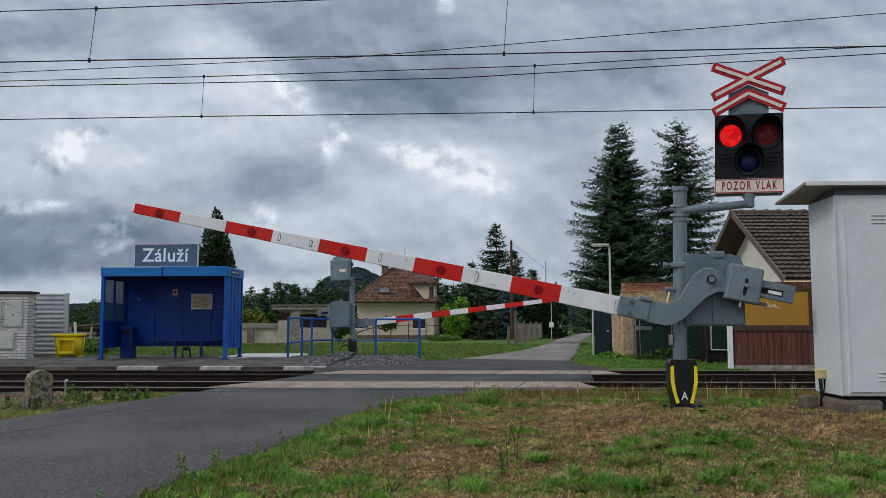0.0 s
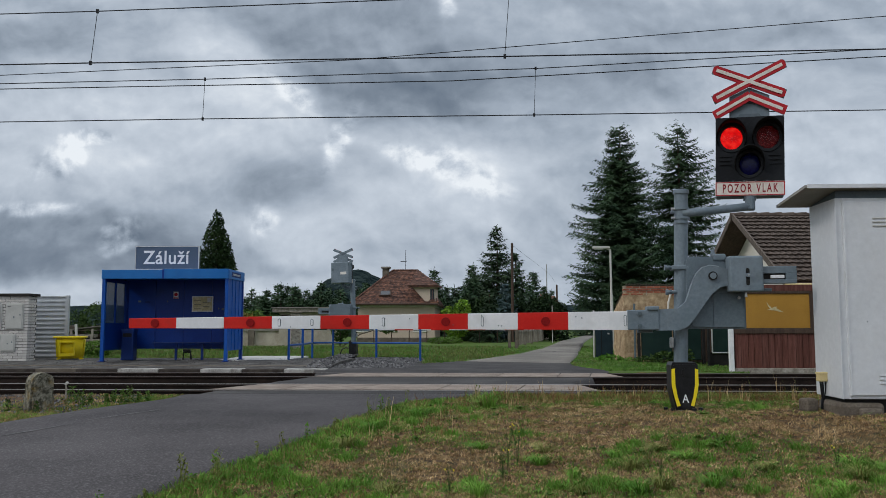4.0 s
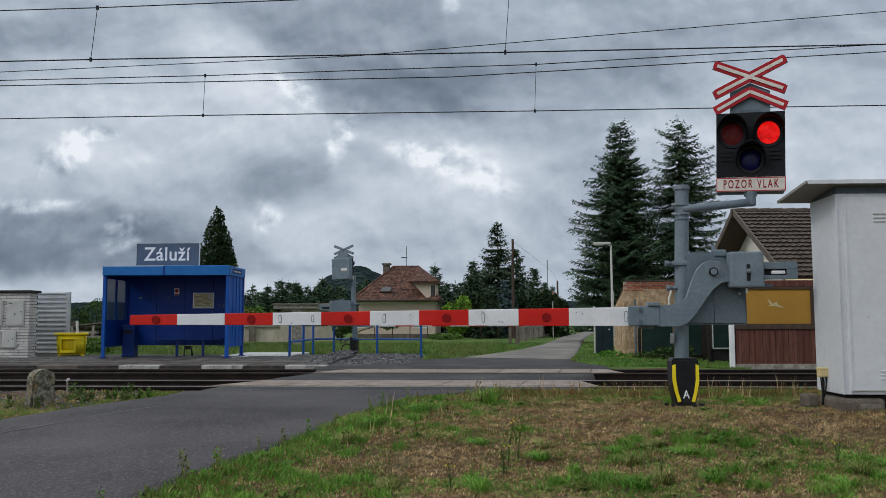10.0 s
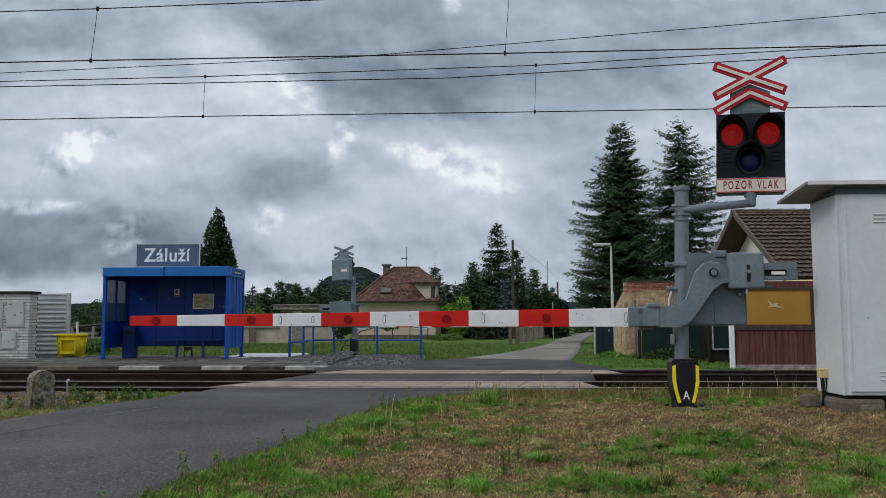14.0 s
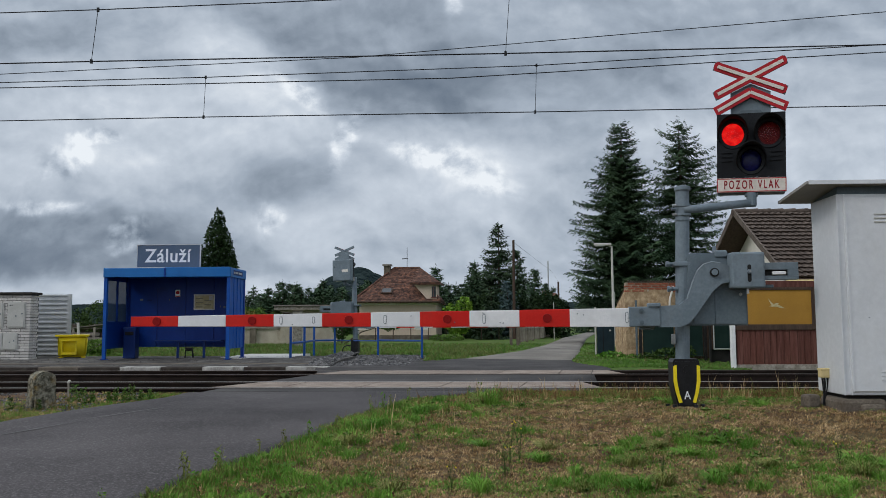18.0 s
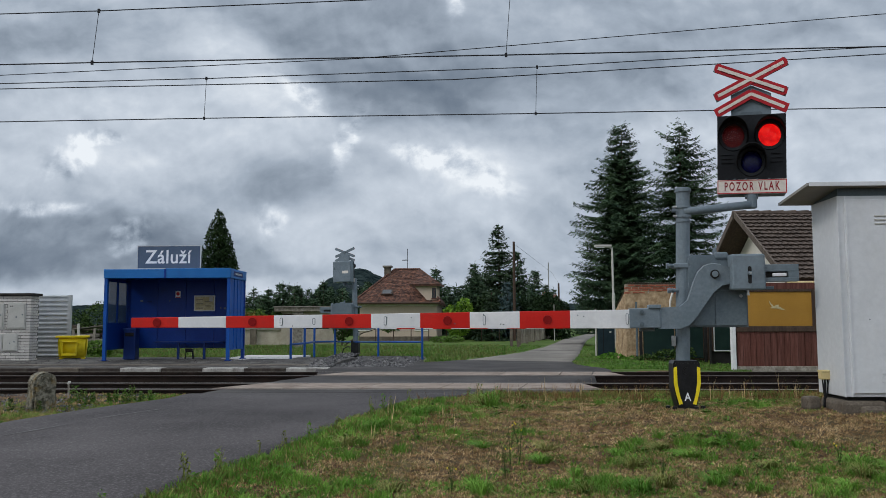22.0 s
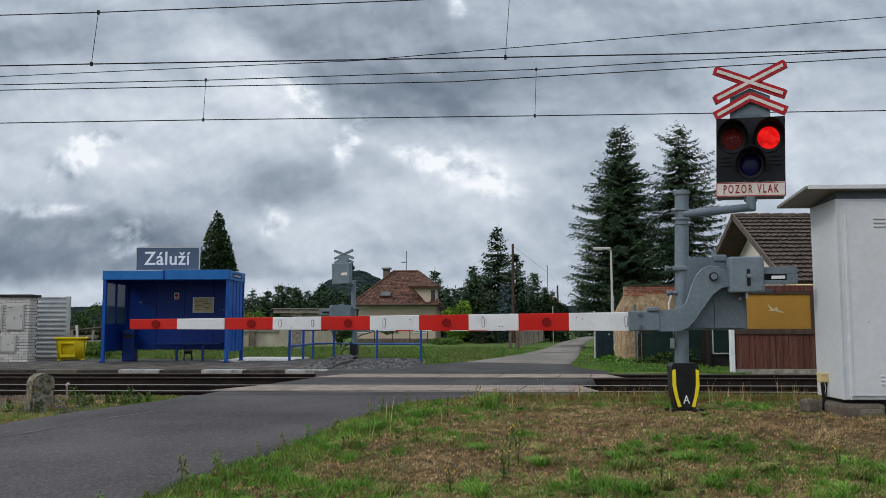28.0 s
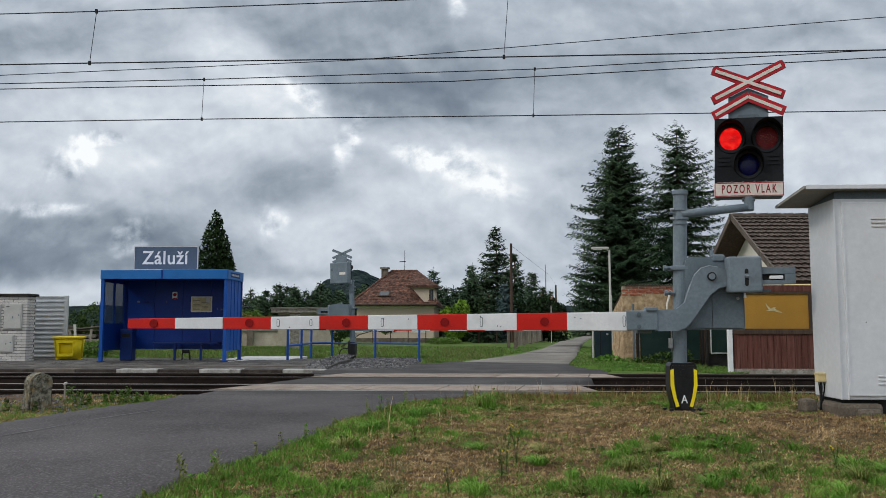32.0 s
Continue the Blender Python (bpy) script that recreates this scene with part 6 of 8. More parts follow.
for r1, r2 in zip(rows_, rows_[1:] + rows_[:1]):
    for i in range(n_):
        bm.faces.new((r1[i], r1[i + 1], r2[i + 1], r2[i]))
bmesh.ops.recalc_face_normals(bm, faces=bm.faces)
part("corrugated_roof", bm, "roof_grey", ob_, "grey corrugated roof edge")
part("downpipe", tube(B(), [(1.52, -0.06, 2.3), (1.40, -0.06, 1.9), (1.38, -0.06, 1.6)], 0.035, 8), "plaster_white", ob_)

gate = thing("garden_gate", 5.55, 29.5, -0.05, 0, "dark blue-green metal garden gate", "gate")
part("leaf", box(B(), -0.22, 0.38, 0.0, 0.04, 0.05, 1.6, 0.006), "gate_teal", gate)
part("post", tube(B(), [(-0.27, 0, 0), (-0.27, 0, 1.68)], 0.03, 8), "concrete_pale", gate)
part("handle", box(B(), 0.2, 0.26, -0.04, 0.0, 0.85, 0.9), "silver", gate)
part("slit", box(B(), -0.02, 0.0, -0.006, 0.0, 0.1, 1.5), "dark_gap", gate)

gate = thing("green_gate", 6.12, 26.6, -0.12, 0, "dark green sheet-metal double gate with steel frame", "gate", "green gates")
for x0, x1 in ((0.12, 1.08), (1.12, 1.98)):
    g = part("leaf", box(B(), x0, x1, 0.0, 0.03, 0.15, 1.32, 0.005), "green_dark", gate)
    for zz in (0.17, 1.16, 1.28):
        part("crossbar", tube(B(), [(x0, -0.03, zz), (x1, -0.03, zz)], 0.02, 8), "green_dark", g)
for x in (0.04, 2.06):
    part("post", box(B(), x - 0.04, x + 0.04, -0.05, 0.05, 0.0, 1.7, 0.006), "dark_gap", gate)
part("post", tube(B(), [(-0.08, 0, 0), (-0.08, 0, 1.9)], 0.035, 8), "steel_dark", gate)
gate = thing("green_gate", 8.15, 25.6, -0.12, 0, "dark green panel gate in a pale tube frame", "gate", "green gates")
part("leaf", box(B(), 0.0, 0.86, 0.0, 0.03, 0.42, 1.45), "green_dark", gate)
for p0, p1 in (((-0.02, 0, 0.40), (0.90, 0, 0.40)), ((-0.02, 0, 0.40), (-0.02, 0, 1.6)), ((0.90, 0, 0.40), (0.90, 0, 1.6)), ((-0.02, 0, 1.5), (0.90, 0, 1.5))):
    part("frame_tube", tube(B(), [p0, p1], 0.022, 8), "silver", gate)
part("post", box(B(), -0.16, -0.10, -0.04, 0.04, 0.0, 1.7), "dark_gap", gate)
part("board", box(B(), -0.1, 0.95, 0.05, 0.08, 0.0, 0.40), "dark_gap", gate)
part("lock", box(B(), 0.84, 0.95, -0.04, 0.0, 0.86, 0.95), "steel_dark", gate)
part("stake", tube(B(), [(0.50, -0.2, -0.1), (0.56, -0.1, 0.55)], 0.022, 6), "wood_grey", gate)
t = thing("garden_hedge_wall", 8.0, 27.6, -0.1, 0, "dark board fence behind the gates", "fence")
for k in range(26):
    part("board", box(B(), -2.2 + k * 0.15, -2.06 + k * 0.15, 0, 0.02, 0.0, 1.55 + 0.03 * (k % 3)), "wood_dark", t)

# ---- houses, poles and fences beyond ----
def hip_roof(bm, x0, x1, y0, y1, z0, rise, ridge, shift=0.0, thick=0.12):
    cx, cy = (x0 + x1) / 2 + shift, (y0 + y1) / 2
    for dz in (thick, 0.0):
        c = [bm.verts.new(p) for p in ((x0, y0, z0 + dz), (x1, y0, z0 + dz), (x1, y1, z0 + dz), (x0, y1, z0 + dz))]
        r = [bm.verts.new((cx - ridge / 2, cy, z0 + rise + dz)), bm.verts.new((cx + ridge / 2, cy, z0 + rise + dz))]
        for f in ((c[0], c[1], r[1], r[0]), (c[1], c[2], r[1]), (c[2], c[3], r[0], r[1]), (c[3], c[0], r[0])):
            bm.faces.new(f)
        if dz:
            top = c
        else:
            for i in range(4):
                bm.faces.new((top[i], top[(i + 1) % 4], c[(i + 1) % 4], c[i]))
    bmesh.ops.recalc_face_normals(bm, faces=bm.faces)
    return bm


def stepped_tiles(bm, a, b, ra, rb, rows, w, lift=0.024):
    """Overlapping tile courses on a slope whose eave is a-b and ridge ra-rb; each tile a small raised plate."""
    a, b, ra, rb = (Vector(v) for v in (a, b, ra, rb))
    up = (b - a).cross(ra - a).normalized()
    if up.z < 0:
        up = -up
    for r in range(rows):
        u0, u1 = r / rows, min(1.0, (r + 1.12) / rows)
        l0, r0, l1, r1 = a.lerp(ra, u0), b.lerp(rb, u0), a.lerp(ra, u1), b.lerp(rb, u1)
        n = max(1, int((r0 - l0).length / w))
        for i in range(n):
            off = 0.5 * (r % 2) / n
            s, e = min(1.0, i / n + off), min(1.0, (i + 0.94) / n + off)
            h = lift + random.uniform(-0.008, 0.012)
            p = [l0.lerp(r0, s) + up * h, l0.lerp(r0, e) + up * h, l1.lerp(r1, e) + up * 0.012, l1.lerp(r1, s) + up * 0.012]
            q = [l0.lerp(r0, s), l0.lerp(r0, e)]
            v = [bm.verts.new(x) for x in p]
            g = [bm.verts.new(x) for x in q]
            bm.faces.new(v)
            bm.faces.new((g[0], g[1], v[1], v[0]))
    return bm


M["tile_far"] = surf("tile_far", (0.050, 0.030, 0.024), (0.165, 0.078, 0.052), 0.2, 0.88, bump=0.3, stain=(0.25, 0.115, 0.068), stain_size=0.4, stain_amount=0.5, island=0.9)
h = thing("village_house", -3.62, 62.0, -0.05, -3, "cream plastered house with mottled red tiled hip roof and dormer", "house")
part("wall", box(B(), -2.5, 3.12, 0.0, 7.4, 0.0, 2.75), "plaster", h)
part("cornice", box(B(), -2.62, 3.24, -0.12, 7.5, 2.55, 2.75, 0.03), "plaster_white", h)
part("plinth", box(B(), -2.55, 3.17, -0.05, 7.45, 0.0, 0.35), "concrete_grey", h)
roof = part("roof", hip_roof(B(), -2.95, 3.42, -0.5, 7.9, 2.68, 2.65, 1.95, 0.39), "tile_far", h, "mottled red clay tile roof")
bm = B()
stepped_tiles(bm, (-2.95, -0.52, 2.81), (3.42, -0.52, 2.81), (-0.35, 3.7, 5.46), (1.6, 3.7, 5.46), 24, 0.19)
stepped_tiles(bm, (3.44, -0.5, 2.81), (3.44, 7.9, 2.81), (1.6, 3.7, 5.46), (1.6, 3.7, 5.46), 18, 0.26)
tagged(part("roof_tiles", bm, "tile_far", h), kind="stuff")
bm = B()
for p, q in (((-2.95, -0.52, 2.86), (-0.35, 3.7, 5.5)), ((3.42, -0.52, 2.86), (1.6, 3.7, 5.5)), ((-0.35, 3.7, 5.5), (1.6, 3.7, 5.5))):
    tube(bm, [p, q], 0.08, 8)
part("ridge_tiles", bm, "tile_far", h)
part("gutter", tube(B(), [(-2.95, -0.6, 2.76), (3.42, -0.6, 2.76)], 0.07, 8), "wood_dark", h)
ch = part("chimney", box(B(), -1.08, -0.60, 3.0, 3.6, 3.6, 5.65), "concrete_grey", h, "grey plastered chimney")
part("chimney_cap", box(B(), -1.19, -0.50, 2.9, 3.7, 5.62, 5.74), "roof_grey", ch)
slope = Matrix.Translation((-0.55, 0.55, 3.53)) @ Matrix.Rotation(radians(32), 4, "X")
sk = part("skylight", box(B(), -0.42, 0.42, -0.35, 0.35, 0.0, 0.12, 0.01, slope), "wood_dark", h, "roof window")
part("skylight_pane", box(B(), -0.33, 0.33, -0.27, 0.27, 0.121, 0.13, 0.0, slope), "window_dark", sk)
dm = part("dormer", slab(B(), [(1.45, 4.10), (2.55, 2.86), (3.20, 2.86), (3.20, 4.10)], -0.30, 2.6), "plaster", h, "plastered dormer wall")
bm = B()
top = [bm.verts.new(p) for p in ((1.25, -0.55, 4.12), (3.46, -0.55, 4.12), (3.46, 4.4, 4.22), (1.55, 3.7, 5.56))]
low = [bm.verts.new(v_.co - Vector((0, 0, 0.14))) for v_ in top]
for f in ((0, 1, 3), (1, 2, 3)):
    bm.faces.new([top[i] for i in f])
    bm.faces.new([low[i] for i in reversed(f)])
for i in range(4):
    bm.faces.new((top[i], low[i], low[(i + 1) % 4], top[(i + 1) % 4]))
bmesh.ops.recalc_face_normals(bm, faces=bm.faces)
dr = part("dormer_roof", bm, "tile_far", dm)
bm = B()
stepped_tiles(bm, (1.25, -0.57, 4.13), (3.46, -0.57, 4.13), (1.55, 3.7, 5.57), (1.59, 3.7, 5.57), 16, 0.2)
tagged(part("dormer_tiles", bm, "tile_far", dr), kind="stuff")
dw = part("dormer_window", box(B(), 2.82, 3.12, -0.33, -0.30, 3.10, 3.86), "window_dark", dm)
part("window_frame", box(B(), 2.76, 3.18, -0.35, -0.33, 3.02, 3.10), "wood_brown", dw)
part("window_bar", box(B(), 2.955, 2.985, -0.345, -0.33, 3.10, 3.86), "wood_brown", dw)
part("aerial", tube(B(), [(0.65, 3.7, 5.4), (0.65, 3.7, 7.1)], 0.022, 6), "wire", h)
part("aerial_arm", tube(B(), [(0.25, 3.7, 6.2), (0.72, 3.7, 6.22)], 0.035, 6), "wire", h)
for x in (-2.6, -0.5, 1.6):
    w = part("window", box(B(), x, x + 0.9, -0.03, 0.02, 0.85, 1.5), "window_dark", h)
    part("window_frame", box(B(), x - 0.08, x + 0.98, -0.05, -0.03, 0.75, 0.85), "plaster_white", w)

g = thing("garage", -11.3, 52.0, 0.0, 2, "low flat-roofed grey garage", "garage")
part("wall", box(B(), 1.35, 4.6, 0.0, 5.0, 0.0, 1.95), "plaster_dirty", g)
part("roof", box(B(), 1.0, 5.2, -0.4, 5.2, 1.95, 2.2, 0.04), "plinth_stained", g)
part("roof_sheet", box(B(), 0.95, 5.25, -0.5, 5.25, 2.2, 2.27, 0.02), "roof_grey", g)
part("door", box(B(), 1.5, 2.4, -0.03, 0.0, 0.05, 1.8), "wood_dark", g)
part("opening", box(B(), 2.6, 4.3, -0.02, 0.0, 0.9, 1.7), "dark_gap", g)
g = thing("garden_wall", -16.5, 49.0, 0.0, 0, "pale plastered garden wall with dark coping", "wall")
part("wall", box(B(), 0.0, 7.2, 0.0, 0.3, 0.0, 0.85), "plaster_dirty", g)
part("coping", box(B(), -0.1, 7.3, -0.1, 0.4, 0.85, 1.15), "roof_grey", g)
part("pillar", box(B(), 7.2, 7.9, -0.3, 0.5, 0.0, 1.3), "plaster_dirty", g)
part("pillar", box(B(), 5.4, 5.75, -0.15, 0.4, 0.0, 0.9), "concrete_grey", g)
p = thing("concrete_post", -7.35, 43.0, 0.0, 4, "old weathered grey concrete gate pillar", "post")
part("shaft", box(B(), -0.22, 0.22, -0.2, 0.2, -0.1, 1.75, 0.03), "plinth_stained", p)
part("cap", box(B(), -0.26, 0.26, -0.24, 0.24, 1.75, 1.83, 0.02), "concrete_grey", p)

h = thing("far_house", 15.6, 118.0, -0.2, 20, "far house with steep orange tiled roof", "house")
part("wall", box(B(), -1.5, 1.5, 0, 4, 0, 3.0), "plaster", h)
bm = slab(B(), [(-1.9, 2.8), (1.9, 2.8), (0.0, 5.6)], -0.3, 4.3)
part("roof", bm, "tile_far", h)
part("chimney", box(B(), -1.0, -0.5, 1.5, 2.1, 4.0, 6.0), "brick_red", h)

pole = thing("utility_pole", 3.58, 42.8, -0.05, 0, "dark wooden utility pole bolted to concrete footings", "utility pole", "utility poles")
part("shaft", tube(B(), [(0, 0, 0.35), (0, 0, 5.35)], [0.085, 0.06], 10), "wood_dark", pole)
part("footing", box(B(), 0.10, 0.24, -0.08, 0.08, -0.2, 1.8, 0.015), "concrete_grey", pole)
part("footing", box(B(), -0.24, -0.10, -0.08, 0.08, -0.2, 1.0, 0.015), "concrete_grey", pole)
part("stay", tube(B(), [(0.05, 0, 4.9), (0.9, 3.0, 2.9)], 0.009, 6), "wire", pole)
pole2 = thing("utility_pole", 13.2, 97.0, -0.3, 0, "dark wooden utility pole by the lane", "utility pole", "utility poles")
part("shaft", tube(B(), [(0, 0, 0), (0, 0, 6.2)], [0.14, 0.10], 8), "wood_dark", pole2)
pole3 = thing("utility_pole", 13.4, 103.0, -0.3, 0, "thin grey mast behind the trees", "mast", "utility poles")
part("shaft", tube(B(), [(-0.6, 0, 0), (-0.6, 0, 9.0)], 0.07, 8), "galvanised", pole3)
part("wire", tube(B(), [(13.2, 97, 5.9), (9, 70, 5.4), (3.58, 42.8, 5.2)], 0.007, 5), "wire", pole).matrix_local = Matrix.Translation((-3.58, -42.8, 0.05))

lamp = thing("street_lamp", 8.02, 40.0, -0.05, 0, "pale grey street lamp with flat head", "street lamp")
part("pole", tube(B(), [(0, 0, 0), (0, 0, 2.6), (-0.01, 0, 2.62), (-0.02, 0, 4.78)], [0.075, 0.07, 0.055, 0.045], 10), "concrete_pale", lamp)
part("arm", tube(B(), [(-0.02, 0, 4.74), (-0.20, 0, 4.80), (-0.35, 0, 4.82)], 0.03, 8), "concrete_pale", lamp)
part("head", box(B(), -0.86, -0.05, -0.12, 0.12, 4.80, 4.91, 0.03), "concrete_pale", lamp)
part("diffuser", box(B(), -0.78, -0.36, -0.09, 0.09, 4.77, 4.80), "boom_white", lamp)

f = thing("picket_fence", 4.1, 46.0, 0.0, 0, "weathered grey picket fence along the lane", "fence")
for k in range(64):
    u = k / 63
    x, y = 6.6 * u, 34.0 * u
    if k % 8 == 0:
        part("post", box(B(), x - 0.07, x + 0.07, y - 0.05, y + 0.05, 0, 1.25), "concrete_grey", f)
    part("picket", box(B(), x + 0.03, x + 0.10, y + 0.1, y + 0.13, 0.08, 1.02 + 0.05 * (k % 3)), "wood_grey", f)
part("rail", tube(B(), [(0, 0.15, 0.8), (6.6, 34.15, 0.8)], 0.03, 6), "wood_grey", f)
f = thing("garden_fence_line", -3.6, 58.0, 0.0, 0, "thin dark garden fence posts with mesh", "fence")
for k in range(8):
    part("post", tube(B(), [(k * 1.2 - 1, 0, 0), (k * 1.2 - 1, 0, 1.2)], 0.035, 6), "wood_dark", f)
part("rail", tube(B(), [(-1, 0, 1.0), (7.4, 0, 1.0)], 0.02, 6), "wood_dark", f)
mp = thing("letterbox_post", 7.62, 58.5, 0.0, 0, "thin pale post with a small white box by the fence", "post")
part("post", tube(B(), [(0, 0, 0), (0, 0, 2.55)], 0.03, 6), "concrete_pale", mp)
part("box", box(B(), -0.14, 0.14, -0.1, 0.1, 0.85, 1.2, 0.02), "boom_white", mp)
# clutter seen past the corrugated fence
t = thing("garden_shed", -16.4, 38.0, 0.0, 0, "dark weathered shed with low roof in the garden", "shed")
part("wall", box(B(), -1.6, 0.7, 0, 2, 0, 1.05), "wood_dark", t)
part("roof", slab(B(), [(-1.8, 0.9), (0.9, 0.9), (-0.2, 1.15)], -0.2, 2.2), "tile_brown", t)


# ---- trees ----
def spruce_mesh(name, height, radius, seed, whorl=0.36, arms=8, mat="spruce", droop=0.35, gap=0.0, leaf=0.34, low=0.06, shape=0.85):
    """Whorls of drooping boughs, each a flat fan of twigs set with narrow needle sprays."""
    rng = random.Random(seed)
    verts, faces = [], []

    def spray(p, d, ln, w):
        side = Vector((-d.y, d.x, rng.uniform(-0.5, 0.5)))
        if side.length < 1e-4:
            side = Vector((1, 0, 0))
        q = side.normalized() * w
        n = len(verts)
        verts.extend(((p + q * 0.4)[:], (p + d * ln * 0.5 + q)[:], (p + d * ln)[:], (p + d * ln * 0.45 - q)[:]))
        faces.append((n, n + 1, n + 2, n + 3))

    z = height * low
    while z < height * 0.985:
        u = z / height
        reach = radius * (1 - u) ** shape + 0.08
        swing = rng.uniform(0, 6.28)
        for k in range(arms if u < 0.8 else max(4, arms - 3)):
            if rng.random() < gap:
                continue
            a = swing + 6.283 * k / arms + rng.uniform(-0.35, 0.35)
            ln = reach * rng.uniform(0.6, 1.08) * (1 + 0.5 * noise.noise(Vector((math.cos(a) * 1.3 + seed, math.sin(a) * 1.3, z * 0.55))))
            out = Vector((math.cos(a), math.sin(a), 0))
            side = Vector((-out.y, out.x, 0))
            lift = rng.uniform(0.15, 0.35) + 0.9 * max(0, u - 0.75)
            nodes = max(3, int(ln / (leaf * 0.55)))
            zz = z + rng.uniform(-0.15, 0.15)
            for s in range(1, nodes + 1):
                v = s / nodes
                p = out * (ln * v) + Vector((0, 0, zz + ln * (-droop * v + (droop * 0.35 + lift) * v * v)))
                tw = (0.34 * ln * (1 - 0.75 * v) + leaf * 0.5) * rng.uniform(0.6, 1.2)
                for c in (-1, 1):
                    d = (out * rng.uniform(0.5, 0.9) + side * c * rng.uniform(0.6, 1.0) + Vector((0, 0, rng.uniform(-0.45, -0.05)))).normalized()
                    m = max(1, int(tw / (leaf * 0.6)))
                    for j in range(m):
                        pp = p + d * (tw * j / m) + Vector((0, 0, -0.12 * tw * (j / m) ** 2))
                        dd = (d + Vector((rng.uniform(-.5, .5), rng.uniform(-.5, .5), rng.uniform(-0.5, 0.1)))).normalized()
                        spray(pp, dd, leaf * rng.uniform(0.8, 1.5), leaf * 0.28)
                if rng.random() < 0.5:
                    spray(p, (Vector((0, 0, -1)) + out * rng.uniform(-0.2, 0.5) + side * rng.uniform(-.4, .4)).normalized(), leaf * rng.uniform(0.6, 1.0), leaf * 0.14)
            spray(out * ln + Vector((0, 0, zz + ln * (lift - droop * 0.65))), (out + Vector((0, 0, 0.25))).normalized(), leaf * 1.1, leaf * 0.13)
        z += whorl * rng.uniform(0.75, 1.2) * (1.0 - 0.45 * u)
    for k in range(8):
        spray(Vector((0, 0, height - 0.12 * k)), Vector((rng.uniform(-.5, .5), rng.uniform(-.5, .5), 0.8)).normalized(), leaf * 0.7, leaf * 0.1)
    me = bpy.data.meshes.new(name)
    me.from_pydata(verts, [], faces)
    me.materials.append(M[mat])
    return me


def conifer(x, y, z, height, radius, seed, label, mat="spruce", group="", **kw):
    t = thing("spruce", x, y, z, 0, label, "tree", group)
    part("trunk", tube(B(), [(0, 0, -0.2), (0.03, 0, height * 0.5), (0, 0, height * 0.97)], [0.018 * height, 0.011 * height, 0.02], 8), "bark", t)
    crown = new("crown", spruce_mesh("crown", height, radius, seed, mat=mat, **kw))
    crown.parent = t
    return t


def leaf_mesh(name, lumps, n, size, mat, seed, flat=0.6):
    """Leaves scattered through rounded clumps: (x, y, z, rx, ry, rz)."""
    rng = random.Random(seed)
    verts, faces = [], []
    vol = [a[3] * a[4] * a[5] for a in lumps]
    for k in range(n):
        L = rng.choices(lumps, vol)[0]
        d = Vector((rng.gauss(0, 1), rng.gauss(0, 1), rng.gauss(0, 1))).normalized()
        r = rng.uniform(0.55, 1.0) ** 0.5 * (1 + 0.22 * noise.noise(Vector((d.x * 2.3 + L[0], d.y * 2.3 + L[1], d.z * 2.3))))
        p = Vector((L[0] + d.x * L[3] * r, L[1] + d.y * L[4] * r, L[2] + d.z * L[5] * r))
        if p.z < 0.02:
            continue
        m = Euler((rng.uniform(-1, 1) * 1.2, rng.uniform(-1, 1) * 1.2, rng.uniform(0, 6.3))).to_matrix()
        s = size * rng.uniform(0.6, 1.3)
        b = len(verts)
        for c in ((-1, 0, 0), (0, -flat, 0.1), (1, 0, 0), (0, flat, 0.1)):
            verts.append((p + m @ Vector(c) * s)[:])
        faces.append((b, b + 1, b + 2, b + 3))
    me = bpy.data.meshes.new(name)
    me.from_pydata(verts, [], faces)
    me.materials.append(M[mat])
    return me


def bush(name, x, y, z, lumps, n, size, mat, seed, label, category="bush", group=""):
    t = thing(name, x, y, z, 0, label, category, group)
    for k in range(3):
        a = k * 2.1 + seed
        L = lumps[k % len(lumps)]
        part("stem", tube(B(), [(0, 0, -0.1), (L[0] * 0.4 + 0.1 * math.cos(a), L[1] * 0.4 + 0.1 * math.sin(a), L[2] * 0.6), (L[0], L[1], L[2])], [0.05, 0.035, 0.015], 6), "bark", t)
    c = new("foliage", leaf_mesh("foliage", lumps, n, size, mat, seed))
    c.parent = t
    return t


# two tall spruces behind the tiled house
conifer(9.62, 45.0, 0.0, 12.0, 3.55, 11, "tall dense dark green spruce", whorl=0.32, arms=13, leaf=0.140, low=0.12, shape=0.62, droop=0.50, mat="spruce")
conifer(13.6, 48.0, 0.0, 12.75, 3.6, 12, "tall thin dark spruce with bare gaps", whorl=0.50, arms=11, leaf=0.150, low=0.05, gap=0.10, shape=0.47, droop=0.42, mat="spruce")
# the thuja behind the shelter
t = thing("thuja", -10.68, 40.0, 0.0, 0, "slim dense dark green thuja behind the shelter", "tree")
part("trunk", tube(B(), [(0, 0, -0.2), (0, 0, 5.0)], [0.12, 0.03], 8), "bark", t)
rng = random.Random(4)
lumps = []
for k in range(44):
    u = (k + 0.5) / 44
    rad = 1.48 * (1 - u) ** 0.60 * min(1, 0.75 + u)
    for q in range(4):
        a = rng.uniform(0, 6.28)
        lumps.append((math.cos(a) * rad * 0.62, math.sin(a) * rad * 0.62, 0.4 + u * 5.95, rad * 0.42 + 0.06, rad * 0.42 + 0.06, 0.42))
c = new("crown", leaf_mesh("crown", lumps, 26000, 0.085, "leaf_dark", 9, 0.45))
c.parent = t
